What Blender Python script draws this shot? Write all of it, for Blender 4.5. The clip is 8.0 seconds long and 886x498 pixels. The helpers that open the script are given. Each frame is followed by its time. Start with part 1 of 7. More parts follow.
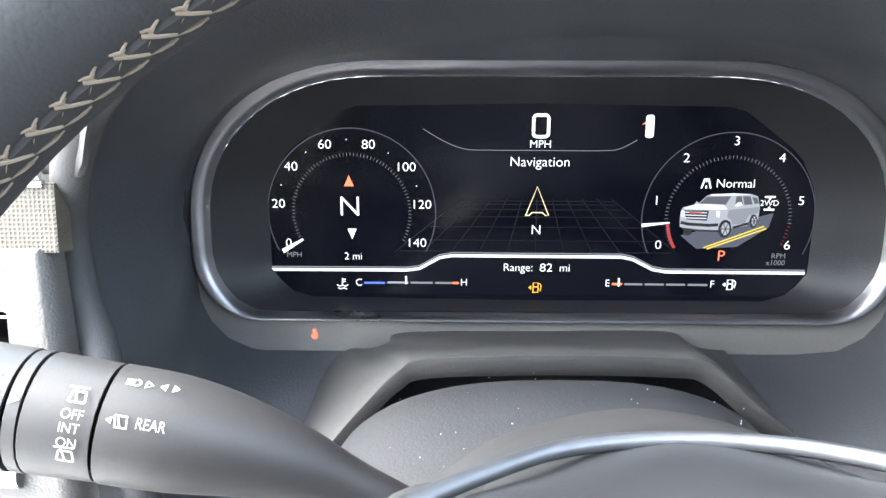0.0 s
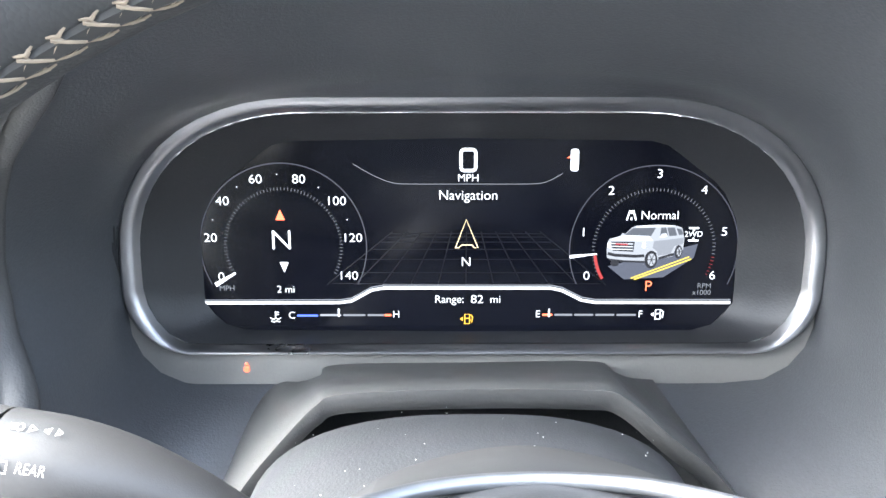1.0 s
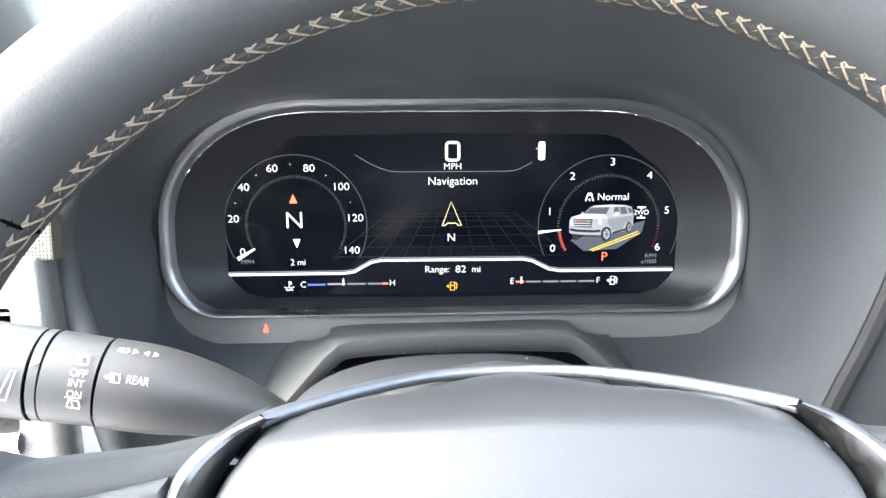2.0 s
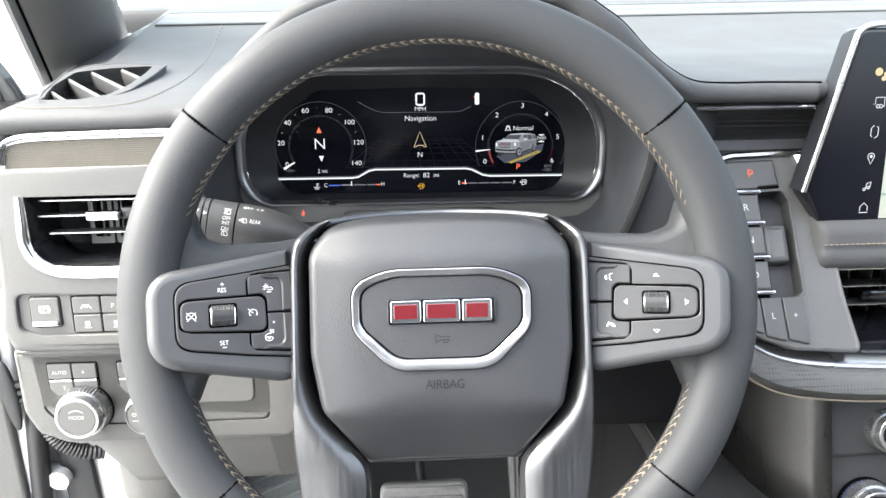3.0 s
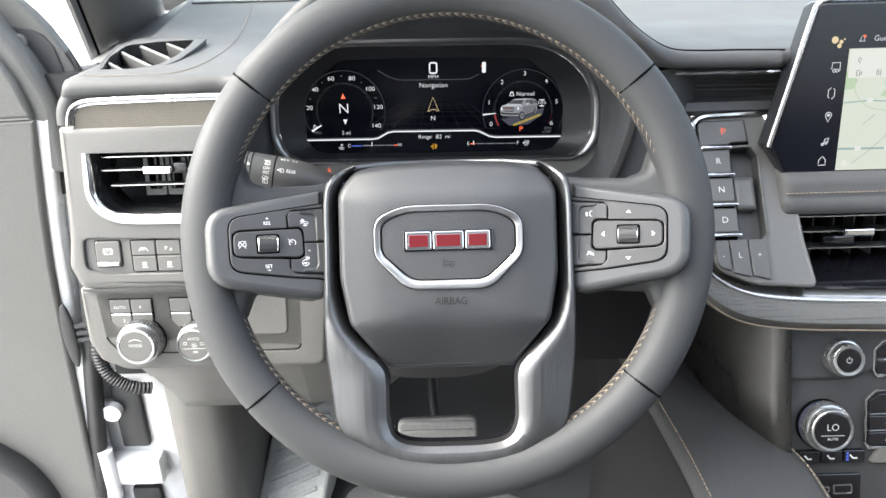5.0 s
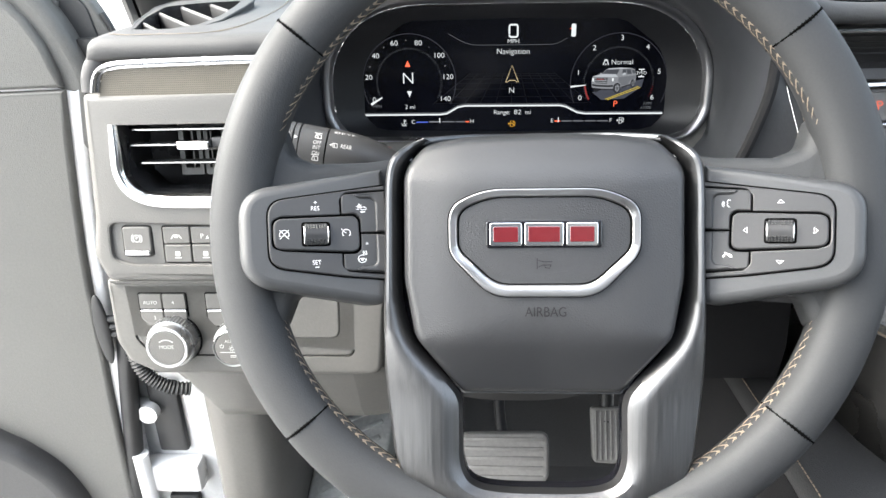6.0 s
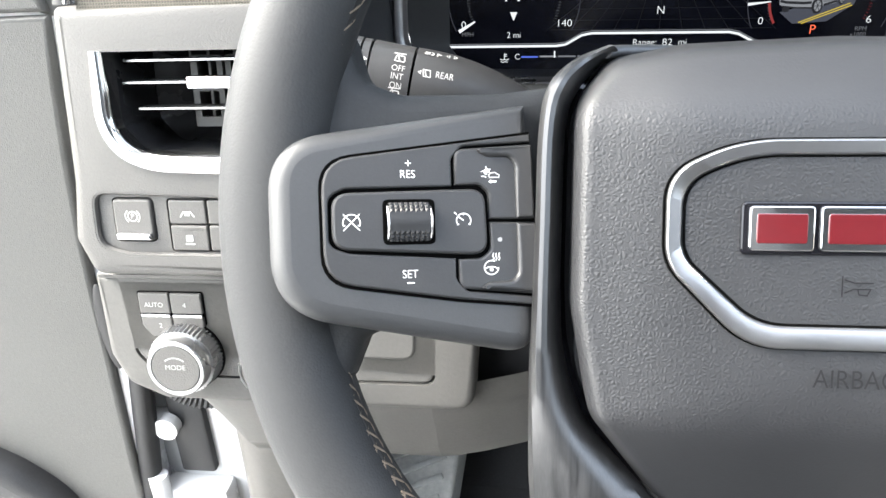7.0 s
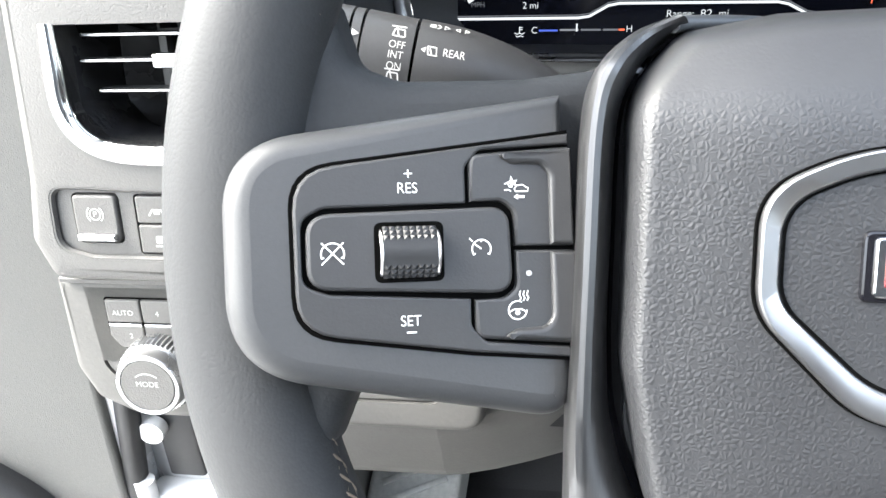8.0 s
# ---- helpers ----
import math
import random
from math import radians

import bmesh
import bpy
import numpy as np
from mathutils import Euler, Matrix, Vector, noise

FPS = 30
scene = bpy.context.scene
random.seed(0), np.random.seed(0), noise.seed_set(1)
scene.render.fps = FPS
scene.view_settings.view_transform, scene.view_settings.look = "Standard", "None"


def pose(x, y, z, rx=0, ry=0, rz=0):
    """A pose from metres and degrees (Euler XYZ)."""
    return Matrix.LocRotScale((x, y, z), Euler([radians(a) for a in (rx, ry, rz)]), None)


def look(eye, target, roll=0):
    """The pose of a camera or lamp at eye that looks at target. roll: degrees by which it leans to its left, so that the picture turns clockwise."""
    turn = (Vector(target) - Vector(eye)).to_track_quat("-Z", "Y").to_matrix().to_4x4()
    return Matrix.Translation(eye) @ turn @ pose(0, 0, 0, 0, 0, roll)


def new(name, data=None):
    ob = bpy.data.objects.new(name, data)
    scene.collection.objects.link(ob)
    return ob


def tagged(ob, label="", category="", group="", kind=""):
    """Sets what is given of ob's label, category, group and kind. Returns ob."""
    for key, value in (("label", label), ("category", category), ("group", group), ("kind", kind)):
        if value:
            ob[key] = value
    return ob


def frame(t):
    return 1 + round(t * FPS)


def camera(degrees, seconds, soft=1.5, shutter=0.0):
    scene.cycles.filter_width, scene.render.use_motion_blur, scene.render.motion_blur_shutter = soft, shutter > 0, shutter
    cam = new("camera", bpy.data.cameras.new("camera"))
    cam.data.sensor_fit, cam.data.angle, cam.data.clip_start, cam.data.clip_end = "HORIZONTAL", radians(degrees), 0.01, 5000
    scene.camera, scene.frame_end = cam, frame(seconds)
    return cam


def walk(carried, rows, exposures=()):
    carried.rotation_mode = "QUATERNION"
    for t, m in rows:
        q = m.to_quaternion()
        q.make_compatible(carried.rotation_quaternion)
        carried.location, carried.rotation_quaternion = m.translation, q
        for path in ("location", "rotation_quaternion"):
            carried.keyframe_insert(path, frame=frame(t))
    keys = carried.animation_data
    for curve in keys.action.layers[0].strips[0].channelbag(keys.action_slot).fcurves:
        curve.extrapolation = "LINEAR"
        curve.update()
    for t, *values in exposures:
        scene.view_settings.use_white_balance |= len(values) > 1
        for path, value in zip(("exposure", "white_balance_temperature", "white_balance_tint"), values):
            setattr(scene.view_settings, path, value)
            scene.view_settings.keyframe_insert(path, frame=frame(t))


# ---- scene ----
cam = camera(61.7, 8.0)
PATH = [
    (0, (-0.047, -0.062, 1.324), (-0.108, 1.838, 0.702), -0.8),
    (0.5, (-0.018, -0.064, 1.327), (-0.065, 1.851, 0.752), -1.0),
    (1, (-0.018, -0.064, 1.33), (-0.04, 1.854, 0.765), -0.9),
    (1.2, (-0.018, -0.065, 1.331), (-0.035, 1.853, 0.764), -1.0),
    (2.3, (-0.028, -0.205, 1.354), (0.029, 1.703, 0.758), -0.8),
    (2.5, (-0.018, -0.265, 1.376), (0.014, 1.613, 0.69), -1.1),
    (3, (-0.01, -0.399, 1.402), (0.044, 1.451, 0.645), -1.0),
    (3.5, (0.0, -0.474, 1.419), (0.066, 1.358, 0.62), -1.1),
    (4, (-0.003, -0.497, 1.414), (0.064, 1.326, 0.594), -1.1),
    (5.3, (-0.007, -0.488, 1.408), (-0.041, 1.341, 0.6), -1.7),
    (5.5, (-0.013, -0.463, 1.397), (-0.076, 1.364, 0.586), -1.8),
    (6, (-0.028, -0.388, 1.367), (-0.164, 1.428, 0.54), -2.1),
    (6.5, (-0.061, -0.297, 1.328), (-0.264, 1.5, 0.473), -2.5),
    (6.9, (-0.086, -0.225, 1.302), (-0.323, 1.553, 0.417), -2.6),
    (7, (-0.091, -0.209, 1.296), (-0.335, 1.564, 0.403), -2.8),
    (7.5, (-0.099, -0.161, 1.287), (-0.359, 1.59, 0.357), -2.8),
    (8, (-0.1, -0.152, 1.284), (-0.352, 1.589, 0.332), -2.9),
]
walk(cam, [(t, look(eye, target, roll)) for t, eye, target, roll in PATH],
     exposures=[(0.0, 4.49, 6120, 6), (0.6, 4.82, 6070, 6), (1.2, 5.02, 6070, 6), (1.8, 4.77, 6120, 6), (2.3, 4.57, 6340, 6), (2.6, 4.07, 6390, 6), (3.1, 3.52, 6390, 6), (3.6, 3.37, 6440, 6), (6.0, 3.34, 6440, 6), (6.8, 3.45, 6390, 6), (7.4, 3.49, 6390, 6), (8.0, 3.60, 6290, 6)])

# ---- light ----
sky_world = bpy.data.worlds.new("sky")
scene.world = sky_world
sky_world.use_nodes = True
wn = sky_world.node_tree
sky = wn.nodes.new("ShaderNodeTexSky")
sky.sky_type = "NISHITA"
sky.sun_disc = False
SUN_ELEV, SUN_ROT = radians(47), radians(-95)
sky.sun_elevation, sky.sun_rotation = SUN_ELEV, SUN_ROT
sky.air_density, sky.dust_density, sky.ozone_density = 1.0, 6.0, 0.6
soft_sky = wn.nodes.new("ShaderNodeHueSaturation")
soft_sky.inputs["Saturation"].default_value = 0.55
wn.links.new(sky.outputs[0], soft_sky.inputs["Color"])
wn.links.new(soft_sky.outputs[0], wn.nodes["Background"].inputs["Color"])
wn.nodes["Background"].inputs["Strength"].default_value = 0.15
sun_data = bpy.data.lights.new("sun", "SUN")
sun_data.energy, sun_data.angle, sun_data.color = 0.5, radians(75), (0.94, 1.0, 1.03)
sun = new("sun", sun_data)
sun.matrix_world = look((-4.9, -0.4, 6.4), (0, 0.0, 1.1))


# ---- materials ----
def material(name, color, rough=0.5, metal=0.0, grain=0.0, scale=400.0, stain=0.12, emit=0.0, coat=0.0, kind="noise", stretch=(1, 1, 1), spec=0.5):
    """A surface with fine relief (grain), blotches (stain) and slight uneven gloss."""
    m = bpy.data.materials.new(name)
    m.use_nodes = True
    nt = m.node_tree
    b = nt.nodes["Principled BSDF"]
    b.inputs["Roughness"].default_value, b.inputs["Metallic"].default_value = rough, metal
    b.inputs["Specular IOR Level"].default_value = spec
    b.inputs["Coat Weight"].default_value = coat
    b.inputs["Coat Roughness"].default_value = 0.05
    b.inputs["Base Color"].default_value = (*color, 1)
    if emit:
        b.inputs["Base Color"].default_value = (0.004, 0.004, 0.005, 1)
        b.inputs["Specular IOR Level"].default_value = 0.2
        b.inputs["Emission Color"].default_value, b.inputs["Emission Strength"].default_value = (*color, 1), emit
        return m
    co = nt.nodes.new("ShaderNodeTexCoord")
    mp = nt.nodes.new("ShaderNodeMapping")
    mp.inputs["Scale"].default_value = stretch
    nt.links.new(co.outputs["Object"], mp.inputs["Vector"])
    if stain:
        big = nt.nodes.new("ShaderNodeTexNoise")
        big.inputs["Scale"].default_value, big.inputs["Detail"].default_value = 14.0, 6.0
        fine = nt.nodes.new("ShaderNodeTexNoise")
        fine.inputs["Scale"].default_value, fine.inputs["Detail"].default_value = scale * 0.6, 3.0
        for n in (big, fine):
            nt.links.new(mp.outputs[0], n.inputs["Vector"])
        both = nt.nodes.new("ShaderNodeMath")
        both.operation = "ADD"
        nt.links.new(big.outputs["Fac"], both.inputs[0])
        nt.links.new(fine.outputs["Fac"], both.inputs[1])
        ramp = nt.nodes.new("ShaderNodeMapRange")
        ramp.inputs["From Min"].default_value, ramp.inputs["From Max"].default_value = 0.6, 1.4
        ramp.inputs["To Min"].default_value, ramp.inputs["To Max"].default_value = 1 - stain, 1 + stain
        nt.links.new(both.outputs[0], ramp.inputs["Value"])
        mul = nt.nodes.new("ShaderNodeVectorMath")
        mul.operation = "SCALE"
        mul.inputs[0].default_value = color
        nt.links.new(ramp.outputs[0], mul.inputs["Scale"])
        nt.links.new(mul.outputs[0], b.inputs["Base Color"])
        rr = nt.nodes.new("ShaderNodeMapRange")
        rr.inputs["From Min"].default_value, rr.inputs["From Max"].default_value = 0.3, 0.7
        rr.inputs["To Min"].default_value, rr.inputs["To Max"].default_value = max(rough - 0.07, 0.02), rough + 0.07
        nt.links.new(big.outputs["Fac"], rr.inputs["Value"])
        nt.links.new(rr.outputs[0], b.inputs["Roughness"])
    if grain:
        if kind == "pebble":
            tex = nt.nodes.new("ShaderNodeTexVoronoi")
            tex.feature = "SMOOTH_F1"
            tex.inputs["Smoothness"].default_value = 0.25
            nt.links.new(mp.outputs[0], tex.inputs["Vector"])
            dome = nt.nodes.new("ShaderNodeMath")
            dome.operation = "MULTIPLY_ADD"
            dome.inputs[2].default_value = 1.0
            neg = nt.nodes.new("ShaderNodeMath")
            neg.operation = "MULTIPLY"
            neg.inputs[1].default_value = -1.6
            nt.links.new(tex.outputs["Distance"], neg.inputs[0])
            nt.links.new(neg.outputs[0], dome.inputs[0])
            nt.links.new(tex.outputs["Distance"], dome.inputs[1])
            out = dome.outputs[0]
        elif kind == "cells":
            tex = nt.nodes.new("ShaderNodeTexVoronoi")
            tex.feature = "DISTANCE_TO_EDGE"
            out = tex.outputs["Distance"]
            warp = nt.nodes.new("ShaderNodeTexNoise")
            warp.inputs["Scale"].default_value = scale * 0.7
            mix = nt.nodes.new("ShaderNodeVectorMath")
            mix.operation = "MULTIPLY_ADD"
            mix.inputs[1].default_value = (0.4 / scale,) * 3
            nt.links.new(mp.outputs[0], warp.inputs["Vector"])
            nt.links.new(warp.outputs["Color"], mix.inputs[0])
            nt.links.new(mp.outputs[0], mix.inputs[2])
            nt.links.new(mix.outputs[0], tex.inputs["Vector"])
            lim = nt.nodes.new("ShaderNodeMapRange")
            lim.inputs["From Max"].default_value = 0.45
            lim.interpolation_type = "SMOOTHSTEP"
            nt.links.new(out, lim.inputs["Value"])
            out = lim.outputs[0]
        else:
            tex = nt.nodes.new("ShaderNodeTexNoise")
            tex.inputs["Detail"].default_value = 4.0
            out = tex.outputs["Fac"]
            nt.links.new(mp.outputs[0], tex.inputs["Vector"])
        tex.inputs["Scale"].default_value = scale
        bump = nt.nodes.new("ShaderNodeBump")
        bump.inputs["Strength"].default_value, bump.inputs["Distance"].default_value = grain, 0.0006
        nt.links.new(out, bump.inputs["Height"])
        nt.links.new(bump.outputs[0], b.inputs["Normal"])
    return m


def dotted(name, color, pitch, depth=0.5, rough=0.6, hole=0.45, dark=1.0):
    """Cloth, mesh or perforated leather: a regular field of small pits."""
    m = material(name, color, rough, stain=0.1)
    nt = m.node_tree
    b = nt.nodes["Principled BSDF"]
    co = nt.nodes.new("ShaderNodeTexCoord")
    v = nt.nodes.new("ShaderNodeTexVoronoi")
    v.inputs["Scale"].default_value = 1.0 / pitch
    v.inputs["Randomness"].default_value = 0.0
    nt.links.new(co.outputs["Object"], v.inputs["Vector"])
    r = nt.nodes.new("ShaderNodeMapRange")
    r.inputs["From Min"].default_value, r.inputs["From Max"].default_value = hole - 0.15, hole
    nt.links.new(v.outputs["Distance"], r.inputs["Value"])
    bump = nt.nodes.new("ShaderNodeBump")
    bump.inputs["Strength"].default_value, bump.inputs["Distance"].default_value = depth, 0.0008
    nt.links.new(r.outputs[0], bump.inputs["Height"])
    nt.links.new(bump.outputs[0], b.inputs["Normal"])
    if dark < 1:
        tone, pit = nt.nodes.new("ShaderNodeVectorMath"), nt.nodes.new("ShaderNodeMapRange")
        tone.operation = "SCALE"
        pit.inputs["To Min"].default_value = dark
        nt.links.new(r.outputs[0], pit.inputs["Value"])
        nt.links.new(b.inputs["Base Color"].links[0].from_socket, tone.inputs[0])
        nt.links.new(pit.outputs[0], tone.inputs["Scale"])
        nt.links.new(tone.outputs[0], b.inputs["Base Color"])
    return m


LEATHER = material("black_leather", (0.0285, 0.0295, 0.031), 0.62, grain=0.09, scale=1150, kind="pebble", stain=0.1, spec=0.34)
PAD = material("grained_airbag_vinyl", (0.021, 0.0215, 0.0235), 0.48, grain=0.2, scale=700, kind="cells", stain=0.08, spec=0.65)


def smooth_ends(m, mid, half, soft):
    """Let the grain run out towards both ends of the moulding, along its own y."""
    nt = m.node_tree
    co, sep = nt.nodes.new("ShaderNodeTexCoord"), nt.nodes.new("ShaderNodeSeparateXYZ")
    off, far, fade = nt.nodes.new("ShaderNodeMath"), nt.nodes.new("ShaderNodeMath"), nt.nodes.new("ShaderNodeMapRange")
    off.operation, far.operation = "SUBTRACT", "ABSOLUTE"
    off.inputs[1].default_value = mid
    bump = [n for n in nt.nodes if n.bl_idname == "ShaderNodeBump"][0]
    fade.inputs["From Min"].default_value, fade.inputs["From Max"].default_value = half, half + soft
    fade.inputs["To Min"].default_value, fade.inputs["To Max"].default_value = bump.inputs["Strength"].default_value, 0.03
    nt.links.new(co.outputs["Object"], sep.inputs[0])
    nt.links.new(sep.outputs["Y"], off.inputs[0])
    nt.links.new(off.outputs[0], far.inputs[0])
    nt.links.new(far.outputs[0], fade.inputs["Value"])
    nt.links.new(fade.outputs[0], bump.inputs["Strength"])


smooth_ends(PAD, -0.0135, 0.046, 0.006)
POD = material("satin_charcoal_plastic", (0.038, 0.039, 0.041), 0.46, grain=0.08, scale=1500, stain=0.08)
BUTTON = material("button_plastic", (0.029, 0.029, 0.030), 0.42, grain=0.08, scale=1500, stain=0.08)
# Lightless black for gaps and seams, and for shade deep in the ducts.
BLACK = material("gap_and_shade_black", (0.003, 0.003, 0.003), 0.9, stain=0, spec=0.0)
# Near black: real black plastic, and shade put into parts under the dash.
SHADOWPLASTIC = material("black_plastic_and_shade", (0.012, 0.012, 0.013), 0.6, grain=0.2, scale=500, stain=0.15, spec=0.2)
RUBBER = material("black_rubber", (0.015, 0.015, 0.016), 0.55, grain=0.2, scale=300, stain=0.15)
GLOSS = material("gloss_black", (0.006, 0.006, 0.008), 0.12, stain=0, coat=0.3)
CHROME = material("satin_chrome", (0.52, 0.52, 0.53), 0.24, 1.0, grain=0.03, scale=300, stain=0.05)
RINGMETAL = material("grey_satin_bezel", (0.30, 0.30, 0.315), 0.33, 1.0, stain=0.02)
VENTSATIN = material("satin_vent_plastic", (0.035, 0.035, 0.036), 0.24, grain=0.1, scale=500, stain=0.1)
SCUFF = material("pale_scuff", (0.12, 0.125, 0.13), 0.7, stain=0.2)
RINGSATIN = material("satin_emblem_metal", (0.42, 0.415, 0.42), 0.36, 1.0, grain=0.03, scale=300, stain=0.06)
BRIGHT = material("bright_chrome", (0.85, 0.85, 0.86), 0.08, 1.0, stain=0.03)
BRUSHED = material("brushed_dark_metal", (0.135, 0.135, 0.138), 0.44, 1.0, grain=0.05, scale=90, stain=0.14, stretch=(40, 0.5, 40))
DASH = material("dash_plastic_grey", (0.083, 0.080, 0.076), 0.5, grain=0.2, scale=1000, kind="pebble", stain=0.08)
DASHTOP = material("dash_soft_pad", (0.054, 0.054, 0.055), 0.66, grain=0.15, scale=1000, kind="pebble", stain=0.08, spec=0.3)
HOODLINING = material("hood_lining_plastic", (0.043, 0.0455, 0.051), 0.42, grain=0.3, scale=900, stain=0.15)
COWL = material("cowl_plastic", (0.034, 0.0355, 0.039), 0.42, grain=0.3, scale=900, stain=0.15)
TUNNEL = material("binnacle_plastic", (0.015, 0.016, 0.019), 0.42, grain=0.3, scale=900, stain=0.15, spec=0.25)
INNERBLACK = material("inner_bezel_black", (0.019, 0.0195, 0.022), 0.4, grain=0.2, scale=900, stain=0.1, spec=0.25)
CROWNMETAL = material("pale_crown_trim", (0.17, 0.175, 0.185), 0.42, 0.8, stain=0.1)
STACKSIDE = material("satin_dark_metal", (0.05, 0.049, 0.048), 0.3, 0.9, grain=0.05, scale=300, stain=0.12)
KNEE = material("knee_plastic", (0.083, 0.080, 0.075), 0.55, grain=0.25, scale=500, stain=0.1)
CHARCOAL = material("charcoal_plastic", (0.072, 0.071, 0.069), 0.48, grain=0.25, scale=700, stain=0.1)
# Strip's grey raised in colour for the daylight that falls on it.
SUNLITSTRIP = material("sunlit_lamp_strip", (0.121, 0.118, 0.112), 0.5, grain=0.15, scale=900, stain=0.06)
# Hood lining plastic made paler: daylight on the surround put into its colour.
SUNLITSURROUND = material("sunlit_hood_plastic", (0.054, 0.054, 0.054), 0.45, grain=0.3, scale=900, stain=0.15)
# Carpet copied darker: stands in for the shade thrown by the seat.
SHADEDCARPET = material("shaded_carpet", (0.014, 0.014, 0.015), 0.95, grain=1.0, scale=900, stain=0.25, spec=0.1)
KEYGREY = material("key_plastic", (0.05, 0.05, 0.049), 0.42, grain=0.1, scale=1200, stain=0.08)
DARKPLASTIC = material("dark_plastic", (0.03, 0.03, 0.031), 0.5, grain=0.25, scale=600, stain=0.15)
TRIMCLOTH = dotted("woven_trim", (0.080, 0.071, 0.054), 0.0017, 0.6, dark=0.5)
PERF = dotted("perforated_leather", (0.062, 0.061, 0.058), 0.0026, 0.6, 0.5, 0.36, 0.5)
DEMIST = dotted("demister_mesh", (0.07, 0.07, 0.07), 0.0042, 0.9, 0.5, 0.42, 0.15)
SPEAKER = dotted("speaker_grille", (0.12, 0.12, 0.118), 0.004, 0.9, 0.5, 0.4, 0.25)
DOOR = material("door_panel_grey", (0.098, 0.096, 0.090), 0.55, grain=0.3, scale=600, kind="cells", stain=0.12)
WHITEBODY = material("white_car_paint", (0.66, 0.66, 0.66), 0.25, coat=0.5, stain=0.04)
CARPET = material("carpet", (0.035, 0.035, 0.036), 0.95, grain=1.0, scale=900, stain=0.25)
PEDALRUB = material("pedal_rubber", (0.16, 0.155, 0.15), 0.6, grain=0.2, scale=300, stain=0.2)
THREAD = material("tan_thread", (0.185, 0.148, 0.110), 0.7, stain=0.15, scale=900)
THREADDARK = material("black_thread", (0.012, 0.012, 0.012), 0.7, stain=0)
WHITEINK = material("white_print", (0.75, 0.75, 0.74), 0.5, stain=0.05)
KNURL = material("ribbed_satin_metal", (0.42, 0.42, 0.42), 0.3, 0.9, stain=0.06)
SOFTINK = material("pale_grey_print", (0.42, 0.42, 0.41), 0.5, stain=0.05)
GREYINK = material("grey_print", (0.3, 0.3, 0.3), 0.5, stain=0.05)
RED = material("red_enamel", (0.085, 0.009, 0.012), 0.15, stain=0.06, coat=0.6)
# Pedal rubber much paler: daylight from the open door put into colour.
SUNLITPAD = material("sunlit_foot_pad", (0.42, 0.42, 0.40), 0.6, grain=0.2, scale=300, stain=0.2)
# Floor carpet's lighter copy, so the mat looks daylit through its colour.
SUNLITMAT = material("sunlit_mat", (0.13, 0.13, 0.128), 0.9, grain=1.0, scale=900, stain=0.25)
CONCRETE = material("pale_concrete", (0.41, 0.41, 0.405), 0.9, grain=0.5, scale=40, stain=0.2)
HEADLINER = material("headliner_cloth", (0.43, 0.44, 0.445), 0.95, grain=0.4, scale=700, stain=0.08)
SEATCLOTH = material("black_seat_leather", (0.032, 0.032, 0.033), 0.5, grain=0.3, scale=500, kind="cells", stain=0.1)


SCREEN_LEVEL = 0.08


def glow(name, color, strength=1.0):
    return material(name, color, 0.5, emit=strength * SCREEN_LEVEL)


G_WHITE = glow("lit_white", (0.9, 0.92, 0.95), 1.3)
G_GREY = glow("lit_grey", (0.35, 0.36, 0.4), 0.6)
G_DIM = glow("lit_dim", (0.10, 0.10, 0.13), 0.5)
G_RED = glow("lit_red", (0.95, 0.15, 0.07), 1.9)
G_DARKRED = glow("lit_dark_red", (0.45, 0.05, 0.05), 0.8)
G_BLUE = glow("lit_blue", (0.12, 0.2, 0.9), 1.0)
G_AMBER = glow("lit_amber", (1.0, 0.5, 0.05), 1.1)
G_GOLD = glow("lit_gold", (0.95, 0.75, 0.45), 1.1)
G_MAP = glow("lit_map", (0.80, 0.83, 0.72), 1.1)
G_PANEL = glow("lit_search_panel", (0.86, 0.86, 0.80), 1.15)
G_GREEN = glow("lit_map_green", (0.58, 0.72, 0.48), 1.1)
G_ROAD = glow("lit_map_road", (0.42, 0.55, 0.55), 1.0)
G_LINE = glow("lit_map_line", (0.55, 0.55, 0.52), 0.6)
G_INK = glow("lit_map_ink", (0.12, 0.12, 0.12), 0.4)
G_WATER = glow("lit_map_water", (0.55, 0.78, 0.85), 1.1)
G_CAR = glow("lit_car_body", (0.55, 0.56, 0.61), 0.6)
G_CARDARK = glow("lit_car_dark", (0.05, 0.05, 0.06), 0.4)
G_CARMID = glow("lit_car_mid", (0.22, 0.23, 0.27), 0.4)
G_CARLIGHT = glow("lit_car_light", (0.74, 0.76, 0.82), 0.85)
G_CARSIDE = glow("lit_car_side", (0.42, 0.43, 0.48), 0.5)
G_ASPHALT = glow("lit_road", (0.16, 0.17, 0.22), 0.5)
G_YELLOW = glow("lit_yellow", (0.85, 0.62, 0.08), 0.9)
SCREEN = material("display_glass", (0.003, 0.0035, 0.007), 0.14, stain=0, spec=0.28)


def glass_material():
    m = bpy.data.materials.new("window_glass")
    m.use_nodes = True
    nt = m.node_tree
    nt.nodes.remove(nt.nodes["Principled BSDF"])
    tr, gl, mx = nt.nodes.new("ShaderNodeBsdfTransparent"), nt.nodes.new("ShaderNodeBsdfGlossy"), nt.nodes.new("ShaderNodeMixShader")
    tr.inputs["Color"].default_value = (0.93, 0.96, 0.95, 1)
    gl.inputs["Roughness"].default_value = 0.02
    mx.inputs[0].default_value = 0.06
    nt.links.new(tr.outputs[0], mx.inputs[1])
    nt.links.new(gl.outputs[0], mx.inputs[2])
    nt.links.new(mx.outputs[0], nt.nodes["Material Output"].inputs["Surface"])
    return m


